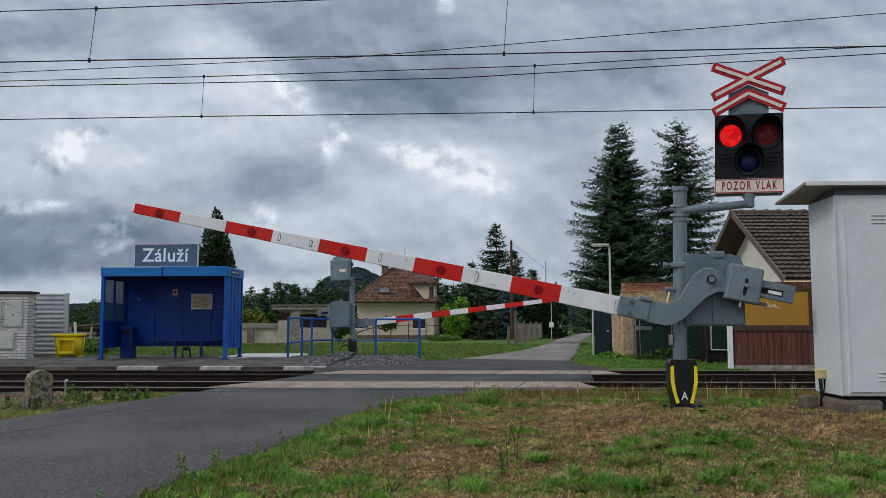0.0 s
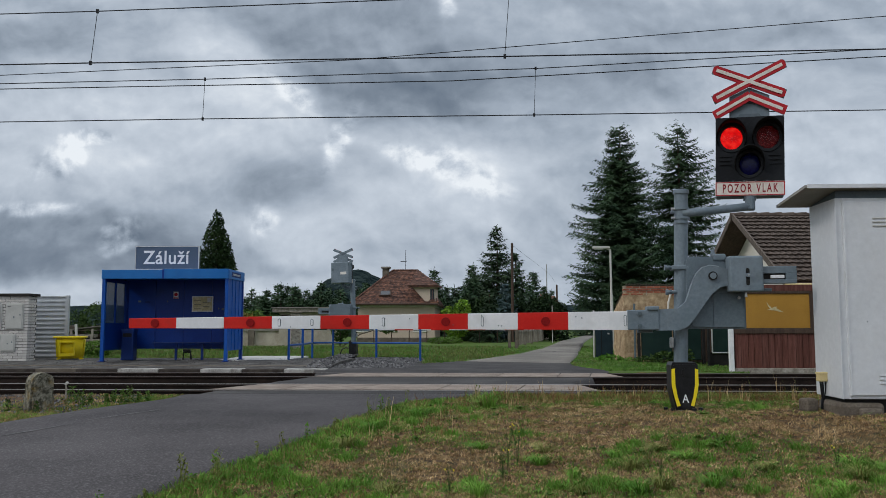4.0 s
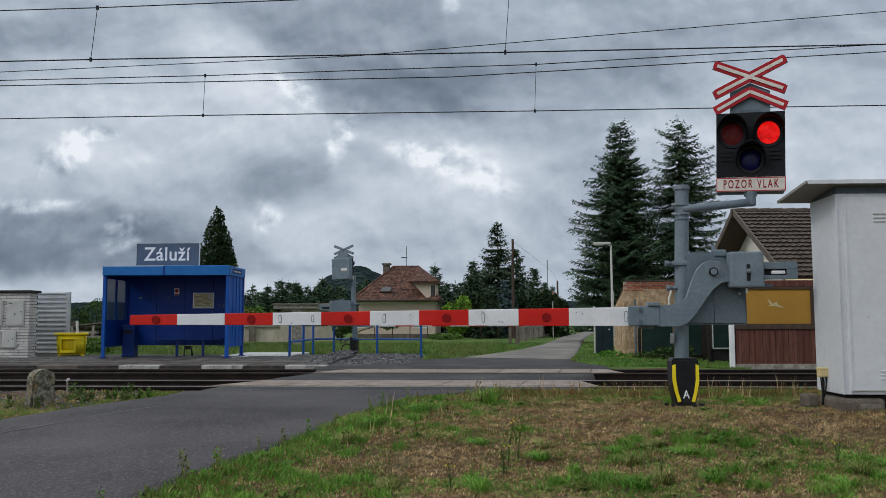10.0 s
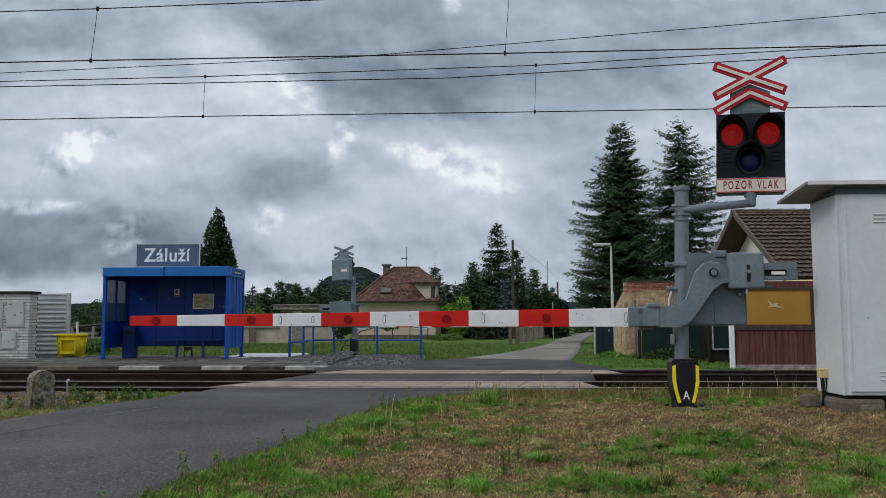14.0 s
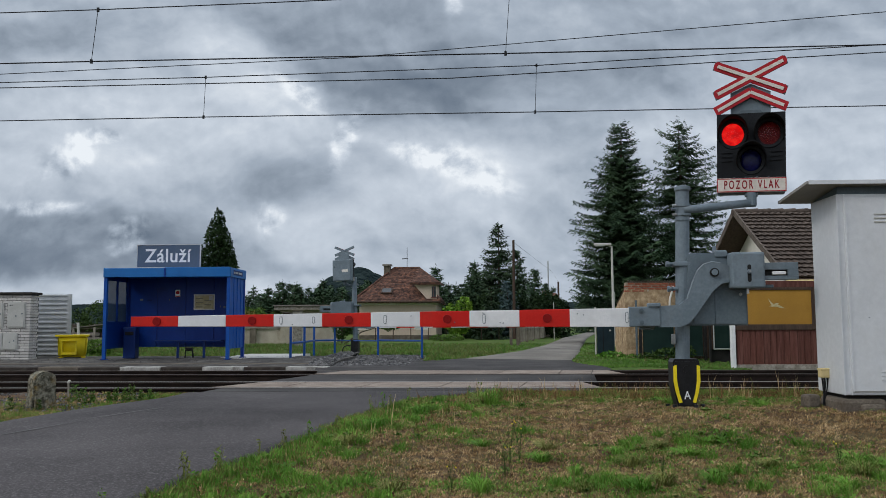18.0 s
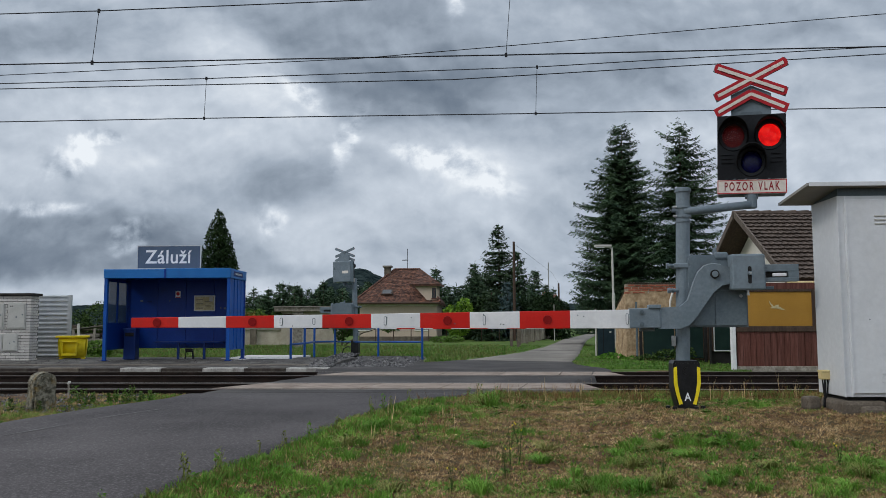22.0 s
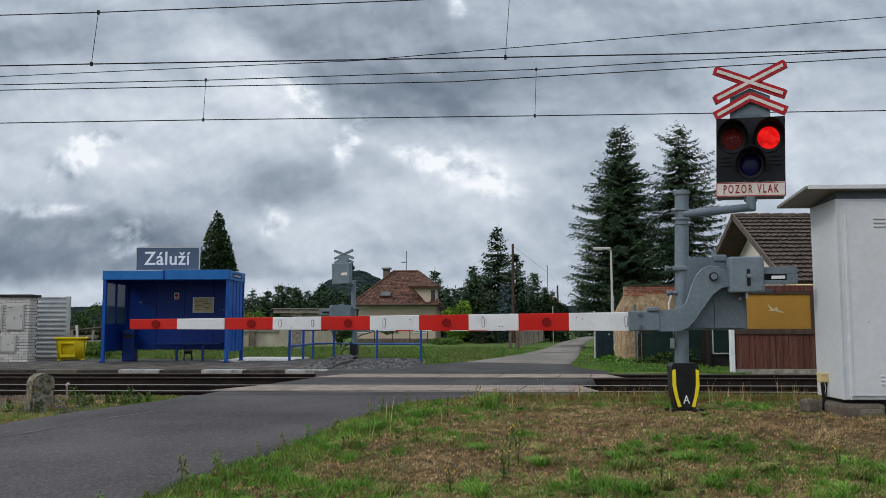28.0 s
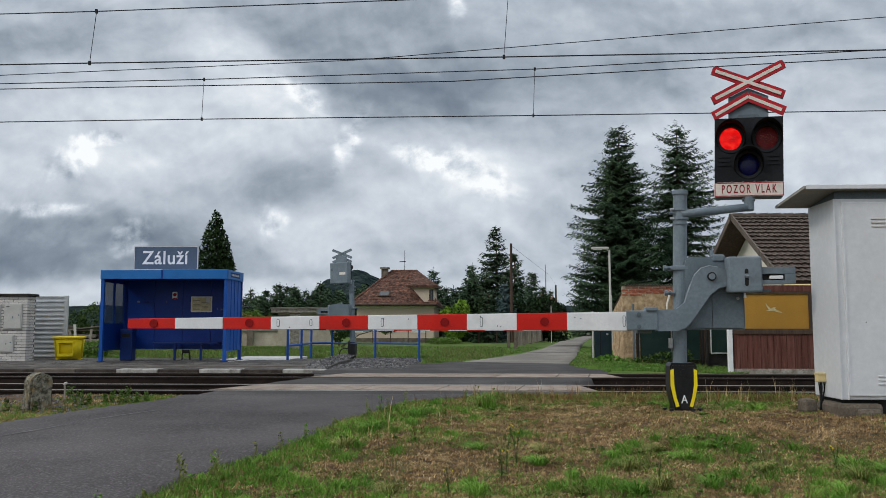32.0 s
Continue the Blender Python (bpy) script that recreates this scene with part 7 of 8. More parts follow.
# group of conifers beyond the meadow
conifer(4.35, 66.0, -0.1, 9.1, 2.7, 21, "spruce with a thin uneven top", "spruce_light", "conifers beyond the meadow", whorl=0.34, arms=10, leaf=0.25, gap=0.08, shape=0.72)
conifer(5.95, 68.0, -0.1, 7.1, 2.2, 22, "dark spruce behind the pole", "spruce", "conifers beyond the meadow", whorl=0.32, arms=10, leaf=0.28)
conifer(7.75, 72.0, -0.1, 5.9, 2.6, 23, "broad dark green spruce", "spruce", "conifers beyond the meadow", whorl=0.32, arms=10, leaf=0.28)
conifer(2.6, 70.0, -0.1, 6.4, 2.5, 24, "dark green spruce beyond meadow", "spruce", "conifers beyond the meadow", whorl=0.32, arms=10, leaf=0.28)
conifer(4.7, 62.0, -0.1, 4.3, 1.7, 25, "pale blue-grey young spruce", "spruce_blue", "conifers beyond the meadow", whorl=0.30, arms=10, leaf=0.24)
conifer(9.6, 80.0, -0.2, 5.0, 2.2, 26, "small dark spruce by the lane", "spruce", "conifers beyond the meadow", whorl=0.32, arms=10, leaf=0.28)
conifer(3.4, 60.0, -0.1, 3.6, 1.6, 27, "low young green spruce", "spruce_light", "conifers beyond the meadow", whorl=0.30, arms=10, leaf=0.24)
bush("bush", 1.0, 57.0, 0.0, [(0, 0, 1.2, 0.9, 0.9, 0.9), (0.4, 0, 2.2, 0.6, 0.6, 0.7), (-0.5, 0, 1.8, 0.6, 0.6, 0.6)], 2600, 0.10, "leaf_bright", 31, "bright yellow-green bush by the house", "bush", "garden bushes")
bush("bush", -0.2, 54.0, 0.0, [(0, 0, 0.2, 0.7, 0.5, 0.22), (0.9, 0, 0.22, 0.6, 0.5, 0.25)], 1300, 0.05, "leaf_fresh", 32, "low green bush by the garden fence", "bush", "garden bushes")
bush("hedge", 6.0, 64.0, 0.0, [(-4.4 + k * 0.8, 0.8 * (k % 2), 1.3 + 0.3 * (k % 3), 0.95, 0.8, 1.5 + 0.25 * (k % 2)) for k in range(10)], 14000, 0.13, "leaf_dark", 33, "dark hedge under the conifers", "hedge")
bush("hedge", 22.6, 95.0, -0.2, [(-3.0 + k * 1.1, 0, 1.8, 1.2, 1.0, 2.0) for k in range(8)], 6000, 0.2, "leaf_dark", 34, "dark bushes along the far lane", "hedge")
bush("hedge", -14.0, 124.0, -0.3, [(-20 + k * 1.6, 0.6 * (k % 3), 1.9 + 0.3 * (k % 2), 1.5, 1.2, 2.3 + 0.3 * (k % 3)) for k in range(27)], 15000, 0.20, "leaf_dark", 44, "dense dark thicket under the wood's edge", "hedge")
bush("hedge", 9.0, 96.0, -0.2, [(-3.0 + k * 1.0, 0, 1.2, 1.1, 1.0, 1.5) for k in range(6)], 4500, 0.2, "leaf_dark", 43, "dark bushes behind the lane fence", "hedge")
bush("bush", -18.0, 38.5, 0.0, [(0, 0, 0.7, 1.1, 0.9, 0.75), (1.1, 0, 0.95, 1.0, 0.8, 0.85), (2.5, 0, 1.15, 0.9, 0.8, 1.0), (3.4, 0, 0.8, 0.8, 0.7, 0.7)], 9000, 0.055, "leaf", 35, "green bush behind the platform", "bush", "garden bushes")
bush("bush", -13.0, 29.6, 0.0, [(0, 0, 0.22, 0.7, 0.5, 0.26), (0.9, 0, 0.28, 0.7, 0.6, 0.3), (-0.9, 0, 0.2, 0.6, 0.5, 0.22)], 5200, 0.042, "leaf_fresh", 36, "leafy green plants behind the platform", "bush", "garden bushes")

# stack of old timber under a brown sheet, with boards leaning on it
t = thing("timber_stack", -13.7, 32.5, -0.05, -4, "dark stack of old timber under a brown weathered sheet", "timber stack")
rng = random.Random(52)
for row in range(5):
    for k in range(6):
        zc, yc = 0.10 + row * 0.17, -0.45 + k * 0.17 + 0.05 * (row % 2)
        part("log", tube(B(), [(-0.75 + rng.uniform(-0.08, 0.05), yc, zc), (0.75 + rng.uniform(-0.05, 0.15), yc, zc + rng.uniform(-0.01, 0.01))], [rng.uniform(0.07, 0.085), rng.uniform(0.065, 0.085)], 8), rng.choice(("wood_dark", "wood_dark", "wood_grey")), t)
part("sheet", slab(B(), [(-0.85, 0.93), (0.95, 1.13), (0.95, 1.16), (-0.85, 0.96)], -0.6, 0.6), "roof_grey", t, "brown weathered sheet")
for px, lean, h in ((0.18, 0.10, 1.22), (0.05, 0.16, 1.0), (0.62, -0.12, 1.05), (-0.45, 0.06, 0.85)):
    part("board", slab(B(), [(px - 0.045, 0.02), (px + 0.045, 0.02), (px + 0.045 - lean, h), (px - 0.045 - lean, h)], -0.68, -0.64), "concrete_pale" if px == 0.18 else "wood_grey", t)
part("rail", box(B(), -1.1, 1.3, -0.80, -0.75, 0.58, 0.66, 0.01), "wood_grey", t, "grey wooden rail")
for px in (-0.95, 0.2, 1.15):
    part("rail_post", box(B(), px - 0.04, px + 0.04, -0.74, -0.69, 0.0, 0.72, 0.01), "wood_grey", t)
bush("bush", -12.0, 51.5, 0.0, [(-0.2, 0, 1.1, 0.9, 0.8, 1.1), (0.7, 0, 1.1, 0.8, 0.8, 1.0), (1.3, 0, 0.8, 0.5, 0.7, 0.7)], 4600, 0.09, "leaf_fresh", 37, "mixed green shrubs behind the shelter", "bush", "garden bushes")
bush("bush", -11.9, 50.6, 0.0, [(0, 0, 1.1, 1.0, 0.8, 0.9), (1.0, 0, 0.9, 0.7, 0.7, 0.8)], 2000, 0.09, "leaf_yellow", 38, "yellow-green shrub by the wall", "bush", "garden bushes")
bush("bush", -10.7, 51.8, 0.0, [(-0.3, 0, 0.9, 0.8, 0.6, 0.9), (0.5, 0, 1.1, 0.6, 0.6, 0.8)], 3600, 0.07, "leaf", 45, "dusty green shrub beside the garage", "bush", "garden bushes")
bush("vine", -5.6, 47.0, 0.0, [(0, 0, 1.0, 0.5, 0.4, 0.8), (0.7, 0, 1.2, 0.4, 0.4, 0.4), (2.6, 0, 1.1, 0.6, 0.3, 0.4)], 1500, 0.08, "leaf", 39, "climbing plant on the garden wall", "vine")
bush("bush", 10.4, 46.0, 0.0, [(-0.3, 0, 1.4, 1.0, 0.8, 1.4), (1.2, 0.5, 1.8, 1.4, 0.8, 1.7), (2.8, 0, 1.6, 1.2, 0.8, 1.6)], 7000, 0.12, "leaf_dark", 40, "dark undergrowth below the tall spruces", "bush")
bush("vine", 6.9, 26.2, -0.1, [(0, 0, 0.2, 0.5, 0.15, 0.22), (0.5, 0, 0.3, 0.35, 0.12, 0.25), (-0.6, 0.2, 0.1, 0.4, 0.15, 0.15)], 1100, 0.045, "leaf", 41, "green weeds climbing the gate", "vine")
bush("vine", 5.55, 26.6, -0.1, [(-0.3, 0, 0.1, 0.45, 0.2, 0.2), (0.3, 0, 0.08, 0.3, 0.15, 0.14)], 700, 0.045, "grass_green", 42, "weeds at the foot of the wall", "vine")

# dark wood along the horizon: three kinds of tree, repeated
kinds = [conifer(-36 - k * 3, 120.0, -0.3, 6.4 + 0.7 * k, 2.3, 50 + k, "dark conifer in the wood's edge", "spruce", "wood's edge", whorl=0.54, arms=8, leaf=0.38) for k in range(3)]
rng = random.Random(77)
for k in range(100):
    x = -34 + k * 0.41 + rng.uniform(-0.4, 0.4)
    s = rng.uniform(0.72, 1.0) * (1.0 if x < -4 else 1.22)
    copy_thing(rng.choice(kinds), Matrix.LocRotScale((x, 118 + rng.uniform(-5, 9), -0.3), Euler((0, 0, rng.uniform(0, 6))), (s * 1.2, s * 1.2, s)))
for k in range(22):
    x = 7 + k * 1.0 + rng.uniform(-0.6, 0.6)
    s = rng.uniform(0.6, 0.95)
    if 17.5 < x < 21:
        continue
    copy_thing(rng.choice(kinds), Matrix.LocRotScale((x, 126 + rng.uniform(-5, 9), -0.3), Euler((0, 0, rng.uniform(0, 6))), (s, s, s)))

# ---- grass and weeds ----
ROAD_RIGHT = [(-5, 0), (-2.7, 5.2), (-1.63, 7.72), (-0.93, 9.9), (-0.42, 11.7), (0.75, 13.0), (2.3, 13.65)]
ROAD_LEFT = [(-9, 0.5), (-6.3, 5), (-4.82, 9.3), (-4.42, 10.5), (-3.92, 12.1), (-3.80, 13.65)]


def edge_x(line, y):
    for (xa, ya), (xb, yb) in zip(line, line[1:]):
        if ya <= y <= yb:
            return xa + (xb - xa) * (y - ya) / (yb - ya)
    return line[-1][0] if y > line[-1][1] else line[0][0]


# green (+) and bare, strawy (-) patches of the verge: place, reach both ways, strength
PATCHES = ((-1.68, 6.71, 0.8, 0.6, 0.65), (-1.35, 7.83, 0.7, 0.8, 0.65), (-1.0, 9.25, 0.6, 1.0, 0.6), (-0.6, 10.8, 0.5, 0.8, 0.3), (0.56, 11.2, 0.35, 0.4, 0.5),
           (-0.41, 7.51, 0.8, 0.55, -0.3), (0.1, 8.6, 0.5, 0.5, 0.2), (0.56, 9.9, 0.4, 0.5, 0.2), (1.5, 10.45, 0.9, 0.6, -0.25), (3.2, 9.3, 1.3, 0.7, -0.3),
           (1.72, 7.6, 0.35, 0.4, 0.35), (2.43, 7.95, 0.6, 0.35, 0.22), (2.67, 7.2, 0.5, 0.4, 0.2), (3.52, 7.2, 0.5, 0.5, 0.4), (0.73, 6.7, 0.5, 0.25, 0.4),
           (1.58, 6.6, 0.7, 0.25, 0.45), (-0.36, 6.55, 0.6, 0.25, 0.45), (3.95, 8.4, 0.5, 0.5, -0.4), (0.94, 8.6, 0.25, 0.3, 0.4), (3.0, 11.0, 3.0, 0.8, 0.28))


def lush(x, y):
    """How green the verge is: along the lane and in patches; dry and brown elsewhere."""
    g = 0.17 + 0.42 * noise.noise(Vector((x * 0.9 + 3, y * 0.9, 1.5))) + 0.55 * noise.noise(Vector((x * 2.6, y * 2.6, 8)))
    for px, py, rx, ry, amp in PATCHES:
        q = ((x - px) / rx) ** 2 + ((y - py) / ry) ** 2
        if q < 6:
            g += amp * math.exp(-q)
    d = x - edge_x(ROAD_RIGHT, y)
    if d > 0:
        g += 0.45 * math.exp(-(d / 0.5) ** 2)
    return g


def blades(name, count, where, height, width, mats, label, seed, tuft=5, lean=0.6, dry=0.8):
    """Tufts of bent grass blades, sorted into one mesh per tone by the greenness of the spot."""
    rng = random.Random(seed)
    sets = [([], []) for _ in mats]
    for k in range(count):
        p = where(rng)
        if p is None:
            continue
        x, y, z, g, hs = p
        v = g + rng.gauss(0, 0.30)
        idx = 0 if v > 0.52 else (1 if v > 0.16 else 2)
        verts, faces = sets[min(idx, len(mats) - 1)]
        for b in range(rng.randint(max(2, tuft - 2), tuft + 2)):
            a = rng.uniform(0, 6.283)
            h = height * hs * rng.uniform(0.45, 1.25) * (1.0 if idx < 2 else dry)
            ln = lean * rng.uniform(0.15, 1.3) * h * (1.0 if idx < 2 else 1.36 / dry)
            dx, dy = math.cos(a) * ln, math.sin(a) * ln
            w = width * rng.uniform(0.6, 1.3)
            sx, sy = -math.sin(a + 0.8) * w, math.cos(a + 0.8) * w
            ox, oy = x + rng.uniform(-0.03, 0.03), y + rng.uniform(-0.03, 0.03)
            n = len(verts)
            verts.extend(((ox - sx, oy - sy, z - 0.01), (ox + sx, oy + sy, z - 0.01), (ox + dx * 0.45 + sx * 0.8, oy + dy * 0.45 + sy * 0.8, z + h * 0.62), (ox + dx * 0.45 - sx * 0.8, oy + dy * 0.45 - sy * 0.8, z + h * 0.62), (ox + dx, oy + dy, z + h)))
            faces.extend(((n, n + 1, n + 2, n + 3), (n + 3, n + 2, n + 4)))
    for (verts, faces), mat, word in zip(sets, mats, ("green", "mixed", "dry")):
        if not verts:
            continue
        me = bpy.data.meshes.new(name)
        me.from_pydata(verts, [], faces)
        me.materials.append(M[mat])
        tagged(new(name, me), label.format(word), "grass", kind="stuff")


def verge(rng):
    y = 5.4 + 8.1 * rng.random() ** 1.1
    x = rng.uniform(-3.2, 1.0 + 0.62 * y)
    d = x - edge_x(ROAD_RIGHT, y)
    if d < 0.02 + 0.05 * rng.random() or (y > 13.2 and x < 2.3):
        return None
    if 4.25 < x < 6.5 and 9.1 < y < 9.95:
        return None
    if noise.noise(Vector((x * 4.5, y * 4.5, 3))) < -0.14 and rng.random() < 0.35:
        return None
    g = lush(x, y)
    return x, y, lie(x, y) + bumps(x, y), g, 0.7 + 1.0 * max(0, g) * rng.random()


GRASS = ("grass_green", "grass_mid", "grass_dry")
blades("grass", 46000, verge, 0.033, 0.0032, GRASS, "short {} grass on the trampled verge", 1, 5, 1.0, 0.45)


def behind(rng):
    x, y = rng.uniform(-4.5, 9.0), rng.uniform(-5.0, 5.5)
    if x < -5 + 0.44 * y + 0.3 + max(0.0, -y) * 0.2:
        return None
    return x, y, lie(x, y) + bumps(x, y), lush(x, y), rng.uniform(0.8, 1.4)


blades("grass", 7000, behind, 0.05, 0.008, GRASS, "short {} grass on the verge behind", 21, 5, 1.0)


def lane_edge(rng):
    y = rng.uniform(4.5, 12.2)
    x = edge_x(ROAD_RIGHT, y) + abs(rng.gauss(0, 0.22)) - 0.03
    return x, y, lie(x, y) + bumps(x, y), 0.5 + 0.5 * noise.noise(Vector((x * 1.9, y * 1.9, 6))), rng.uniform(0.7, 1.7)


blades("grass", 3400, lane_edge, 0.042, 0.0042, GRASS, "longer {} grass along the lane", 2)


def left_side(rng):
    y = rng.uniform(8.2, 13.3)
    x = edge_x(ROAD_LEFT, y) - abs(rng.gauss(0, 0.9)) - 0.02
    return x, y, lie(x, y) + bumps(x, y), 0.18 + 0.55 * noise.noise(Vector((x * 1.3, y * 1.3, 2))), rng.uniform(0.4, 1.2)


blades("grass", 6000, left_side, 0.036, 0.0042, GRASS, "{} grass beside the lane by the track", 3)


def track_fringe(rng):
    x = rng.uniform(0.2, 7.5)
    y = 12.75 + rng.gauss(0, 0.38) - 0.0444 * x
    if x - edge_x(ROAD_RIGHT, y) < 0.04 * rng.random():
        return None
    return x, y, lie(x, y), 0.10 + 0.4 * noise.noise(Vector((x * 1.7, y, 2))), rng.uniform(0.4, 1.5) * (0.8 + 0.6 * noise.noise(Vector((x * 2.3, y * 2.3, 4))))


blades("grass", 7800, track_fringe, 0.085, 0.0032, ("grass_green", "grass_mid", "straw_brown"), "tall {} grass stalks along the track", 4, 4, 0.6)


def lone_stalk(rng):
    x = rng.uniform(-1.6, 7.2)
    y = rng.uniform(11.4, 13.2) if x > 0.4 else rng.uniform(8.2, 12.2)
    if x - edge_x(ROAD_RIGHT, y) < 0.05:
        return None
    return x, y, lie(x, y), -0.2 + 0.5 * (rng.random() < 0.25), rng.uniform(0.5, 1.3)


blades("seed_stalks", 420, lone_stalk, 0.24, 0.0028, ("grass_mid", "straw_pale", "straw_brown"), "thin {} seed stalks along the track", 14, 2, 0.25)



def meadow(rng):
    y = 20.5 + 25.5 * rng.random() ** 1.5
    x = rng.uniform(-0.42 * y - 3, 0.36 * y)
    if across(x, y) < 25.0 and x < -3.0:
        return None
    if edge_x([(-2.3, 20.2), (-1.9, 21.8), (0.1, 24.0), (1.25, 27.8), (2.6, 32.3), (4.2, 38.6), (8.3, 60.9)], y) - 0.05 < x < edge_x([(3.5, 20), (3.35, 23.0), (3.95, 25.9), (4.9, 31), (6.2, 38.5), (10.4, 62)], y) + 0.05:
        return None
    if -4.1 < x < -0.5 and 21.4 < y < 28.2 or x < -1.6 and y < 22.6:
        return None
    g = 0.42 + 0.55 * noise.noise(Vector((x * 0.5, y * 0.35, 5))) + (0.35 if x > 3 else 0)
    return x, y, lie(x, y) + bumps(x, y), g, rng.uniform(0.7, 1.3) * (0.5 if x > 3 else 1.0)


M["meadow_green"] = surf("meadow_green", (0.062, 0.150, 0.018), (0.13, 0.235, 0.040), 1.5, 0.7, bump=0.0, fine=3, island=0.6)
M["meadow_mid"] = surf("meadow_mid", (0.095, 0.125, 0.03), (0.165, 0.185, 0.055), 1.5, 0.75, bump=0.0, fine=3, island=0.7)
blades("grass", 30000, meadow, 0.10, 0.010, ("meadow_green", "meadow_mid", "meadow_mid"), "{} meadow grass beyond the tracks", 5, 4)


def weed(x, y, h, seed, label, mat="leaf", stem="grass_mid", leaf=0.03, n=26, bushy=0.3):
    rng = random.Random(seed)
    t = thing("weed", x, y, lie(x, y) - 0.01, 0, label, "weed", "weeds")
    for k in range(3):
        a = rng.uniform(0, 6.28)
        part("stalk", tube(B(), [(0, 0, 0), (math.cos(a) * 0.05 * h, math.sin(a) * 0.05 * h, h * 0.5), (math.cos(a) * bushy * h * 0.6, math.sin(a) * bushy * h * 0.6, h * rng.uniform(0.75, 1.0))], [0.004, 0.003, 0.0015], 5), stem, t)
    lumps = [(0, 0, h * (0.15 + 0.8 * u), bushy * h * (0.5 + 0.5 * (1 - u)), bushy * h * 0.6, h * 0.14) for u in (0.0, 0.3, 0.6, 0.9)]
    c = new("leaves", leaf_mesh("leaves", lumps, n, leaf, mat, seed, 0.35))
    c.parent = t


rng = random.Random(8)
# leafy weeds on the left by the track, along the lane and in the verge
for k in range(9):
    weed(-4.98 + 0.115 * k + rng.uniform(-0.05, 0.05), 11.6 + 0.05 * k, rng.uniform(0.12, 0.28), 200 + k, "leafy green weed beside the track", "leaf_fresh", n=70)
for x, y, h in ((-4.95, 10.5, 0.16), (-5.35, 10.6, 0.2), (-4.7, 11.3, 0.2)):
    weed(x, y, h, int(-x * 100), "leafy green weed beside the marker stone", n=50)
for k in range(14):
    y = 5.9 + k * 0.42
    weed(edge_x(ROAD_RIGHT, y) + rng.uniform(-0.02, 0.2), y, rng.uniform(0.10, 0.24), 300 + k, "tall thin weed at the lane's edge", "grass_mid" if k % 3 else "grass_green", n=34, leaf=0.02, bushy=0.22)
for x, y, h in ((-2.08, 6.9, 0.24), (-1.82, 7.0, 0.27), (-1.9, 6.6, 0.16), (1.0, 6.6, 0.22), (1.35, 6.2, 0.2), (2.4, 7.0, 0.15), (0.85, 5.4, 0.2), (3.6, 6.4, 0.2), (0.5, 11.9, 0.26), (0.75, 12.0, 0.22), (-0.75, 10.6, 0.22), (0.35, 11.9, 0.2)):
    weed(x, y, h, int(abs(x * 313 + y * 77)), "thin weed with small leaves in the verge", "grass_green" if h < 0.23 else "grass_mid", n=40, leaf=0.022, bushy=0.25)

# thin branching weeds with small yellow flower heads
for x, y, h in ((0.56, 7.3, 0.42), (0.66, 7.5, 0.40), (0.50, 7.05, 0.30), (0.06, 6.6, 0.26), (1.75, 6.9, 0.24), (3.35, 7.3, 0.26)):
    t = thing("flowering_weed", x, y, lie(x, y) - 0.01, 0, "thin branching weed with small yellow flower heads", "weed", "weeds")
    for k in range(4):
        a = rng.uniform(0, 6.28)
        tip = Vector((math.cos(a) * 0.16 * h, math.sin(a) * 0.16 * h, h * rng.uniform(0.65, 1.0)))
        part("stalk", tube(B(), [(0, 0, 0), (tip.x * 0.25, tip.y * 0.25, tip.z * 0.55), tip], [0.0026, 0.002, 0.0014], 5), "leaf", t)
        if k < 2 and h > 0.25:
            part("flower", tube(B(), [tip - Vector((0, 0, 0.006)), tip, tip + Vector((0, 0, 0.007))], [0.002, 0.006, 0.004], 7), "yellow_paint", t, "small yellow flower head")
    c = new("leaves", leaf_mesh("leaves", [(0, 0, h * u, 0.10 * h, 0.10 * h, 0.1 * h) for u in (0.2, 0.4, 0.6)], 22, 0.014, "leaf", int(x * 100) + 3, 0.3))
    c.parent = t


def clump(x, y, h, reach, n, seed, mat="grass_green"):
    """A tussock: long blades that arch outwards from one root."""
    rng2 = random.Random(seed)
    z = lie(x, y) + bumps(x, y)
    verts, faces = [], []
    for k in range(n):
        a, d = rng2.uniform(0, 6.283), rng2.random() ** 0.7 * reach * 0.45
        bx, by = x + d * math.cos(a), y + d * math.sin(a)
        a += rng2.gauss(0, 0.5)
        c, e = math.cos(a), math.sin(a)
        hh, out, w = h * rng2.uniform(0.45, 1.1), reach * rng2.uniform(0.3, 1.1), rng2.uniform(0.0022, 0.0042)
        m = len(verts)
        for u, v in ((0.0, 0.0), (0.3, 0.75), (0.7, 1.0), (1.0, rng2.uniform(0.45, 0.95))):
            q = w * (1.0 - 0.75 * u)
            px, py, pz = bx + c * out * u, by + e * out * u, z + hh * v
            verts.extend(((px - e * q, py + c * q, pz), (px + e * q, py - c * q, pz + q * 0.5)))
        faces.extend((m + 2 * r, m + 2 * r + 1, m + 2 * r + 3, m + 2 * r + 2) for r in range(3))
    me = bpy.data.meshes.new("grass_clump")
    me.from_pydata(verts, [], faces)
    me.materials.append(M[mat])
    tagged(new("grass_clump", me), "clump of long arching green grass" if mat == "grass_green" else "clump of long arching olive grass", "grass", "grass clumps")


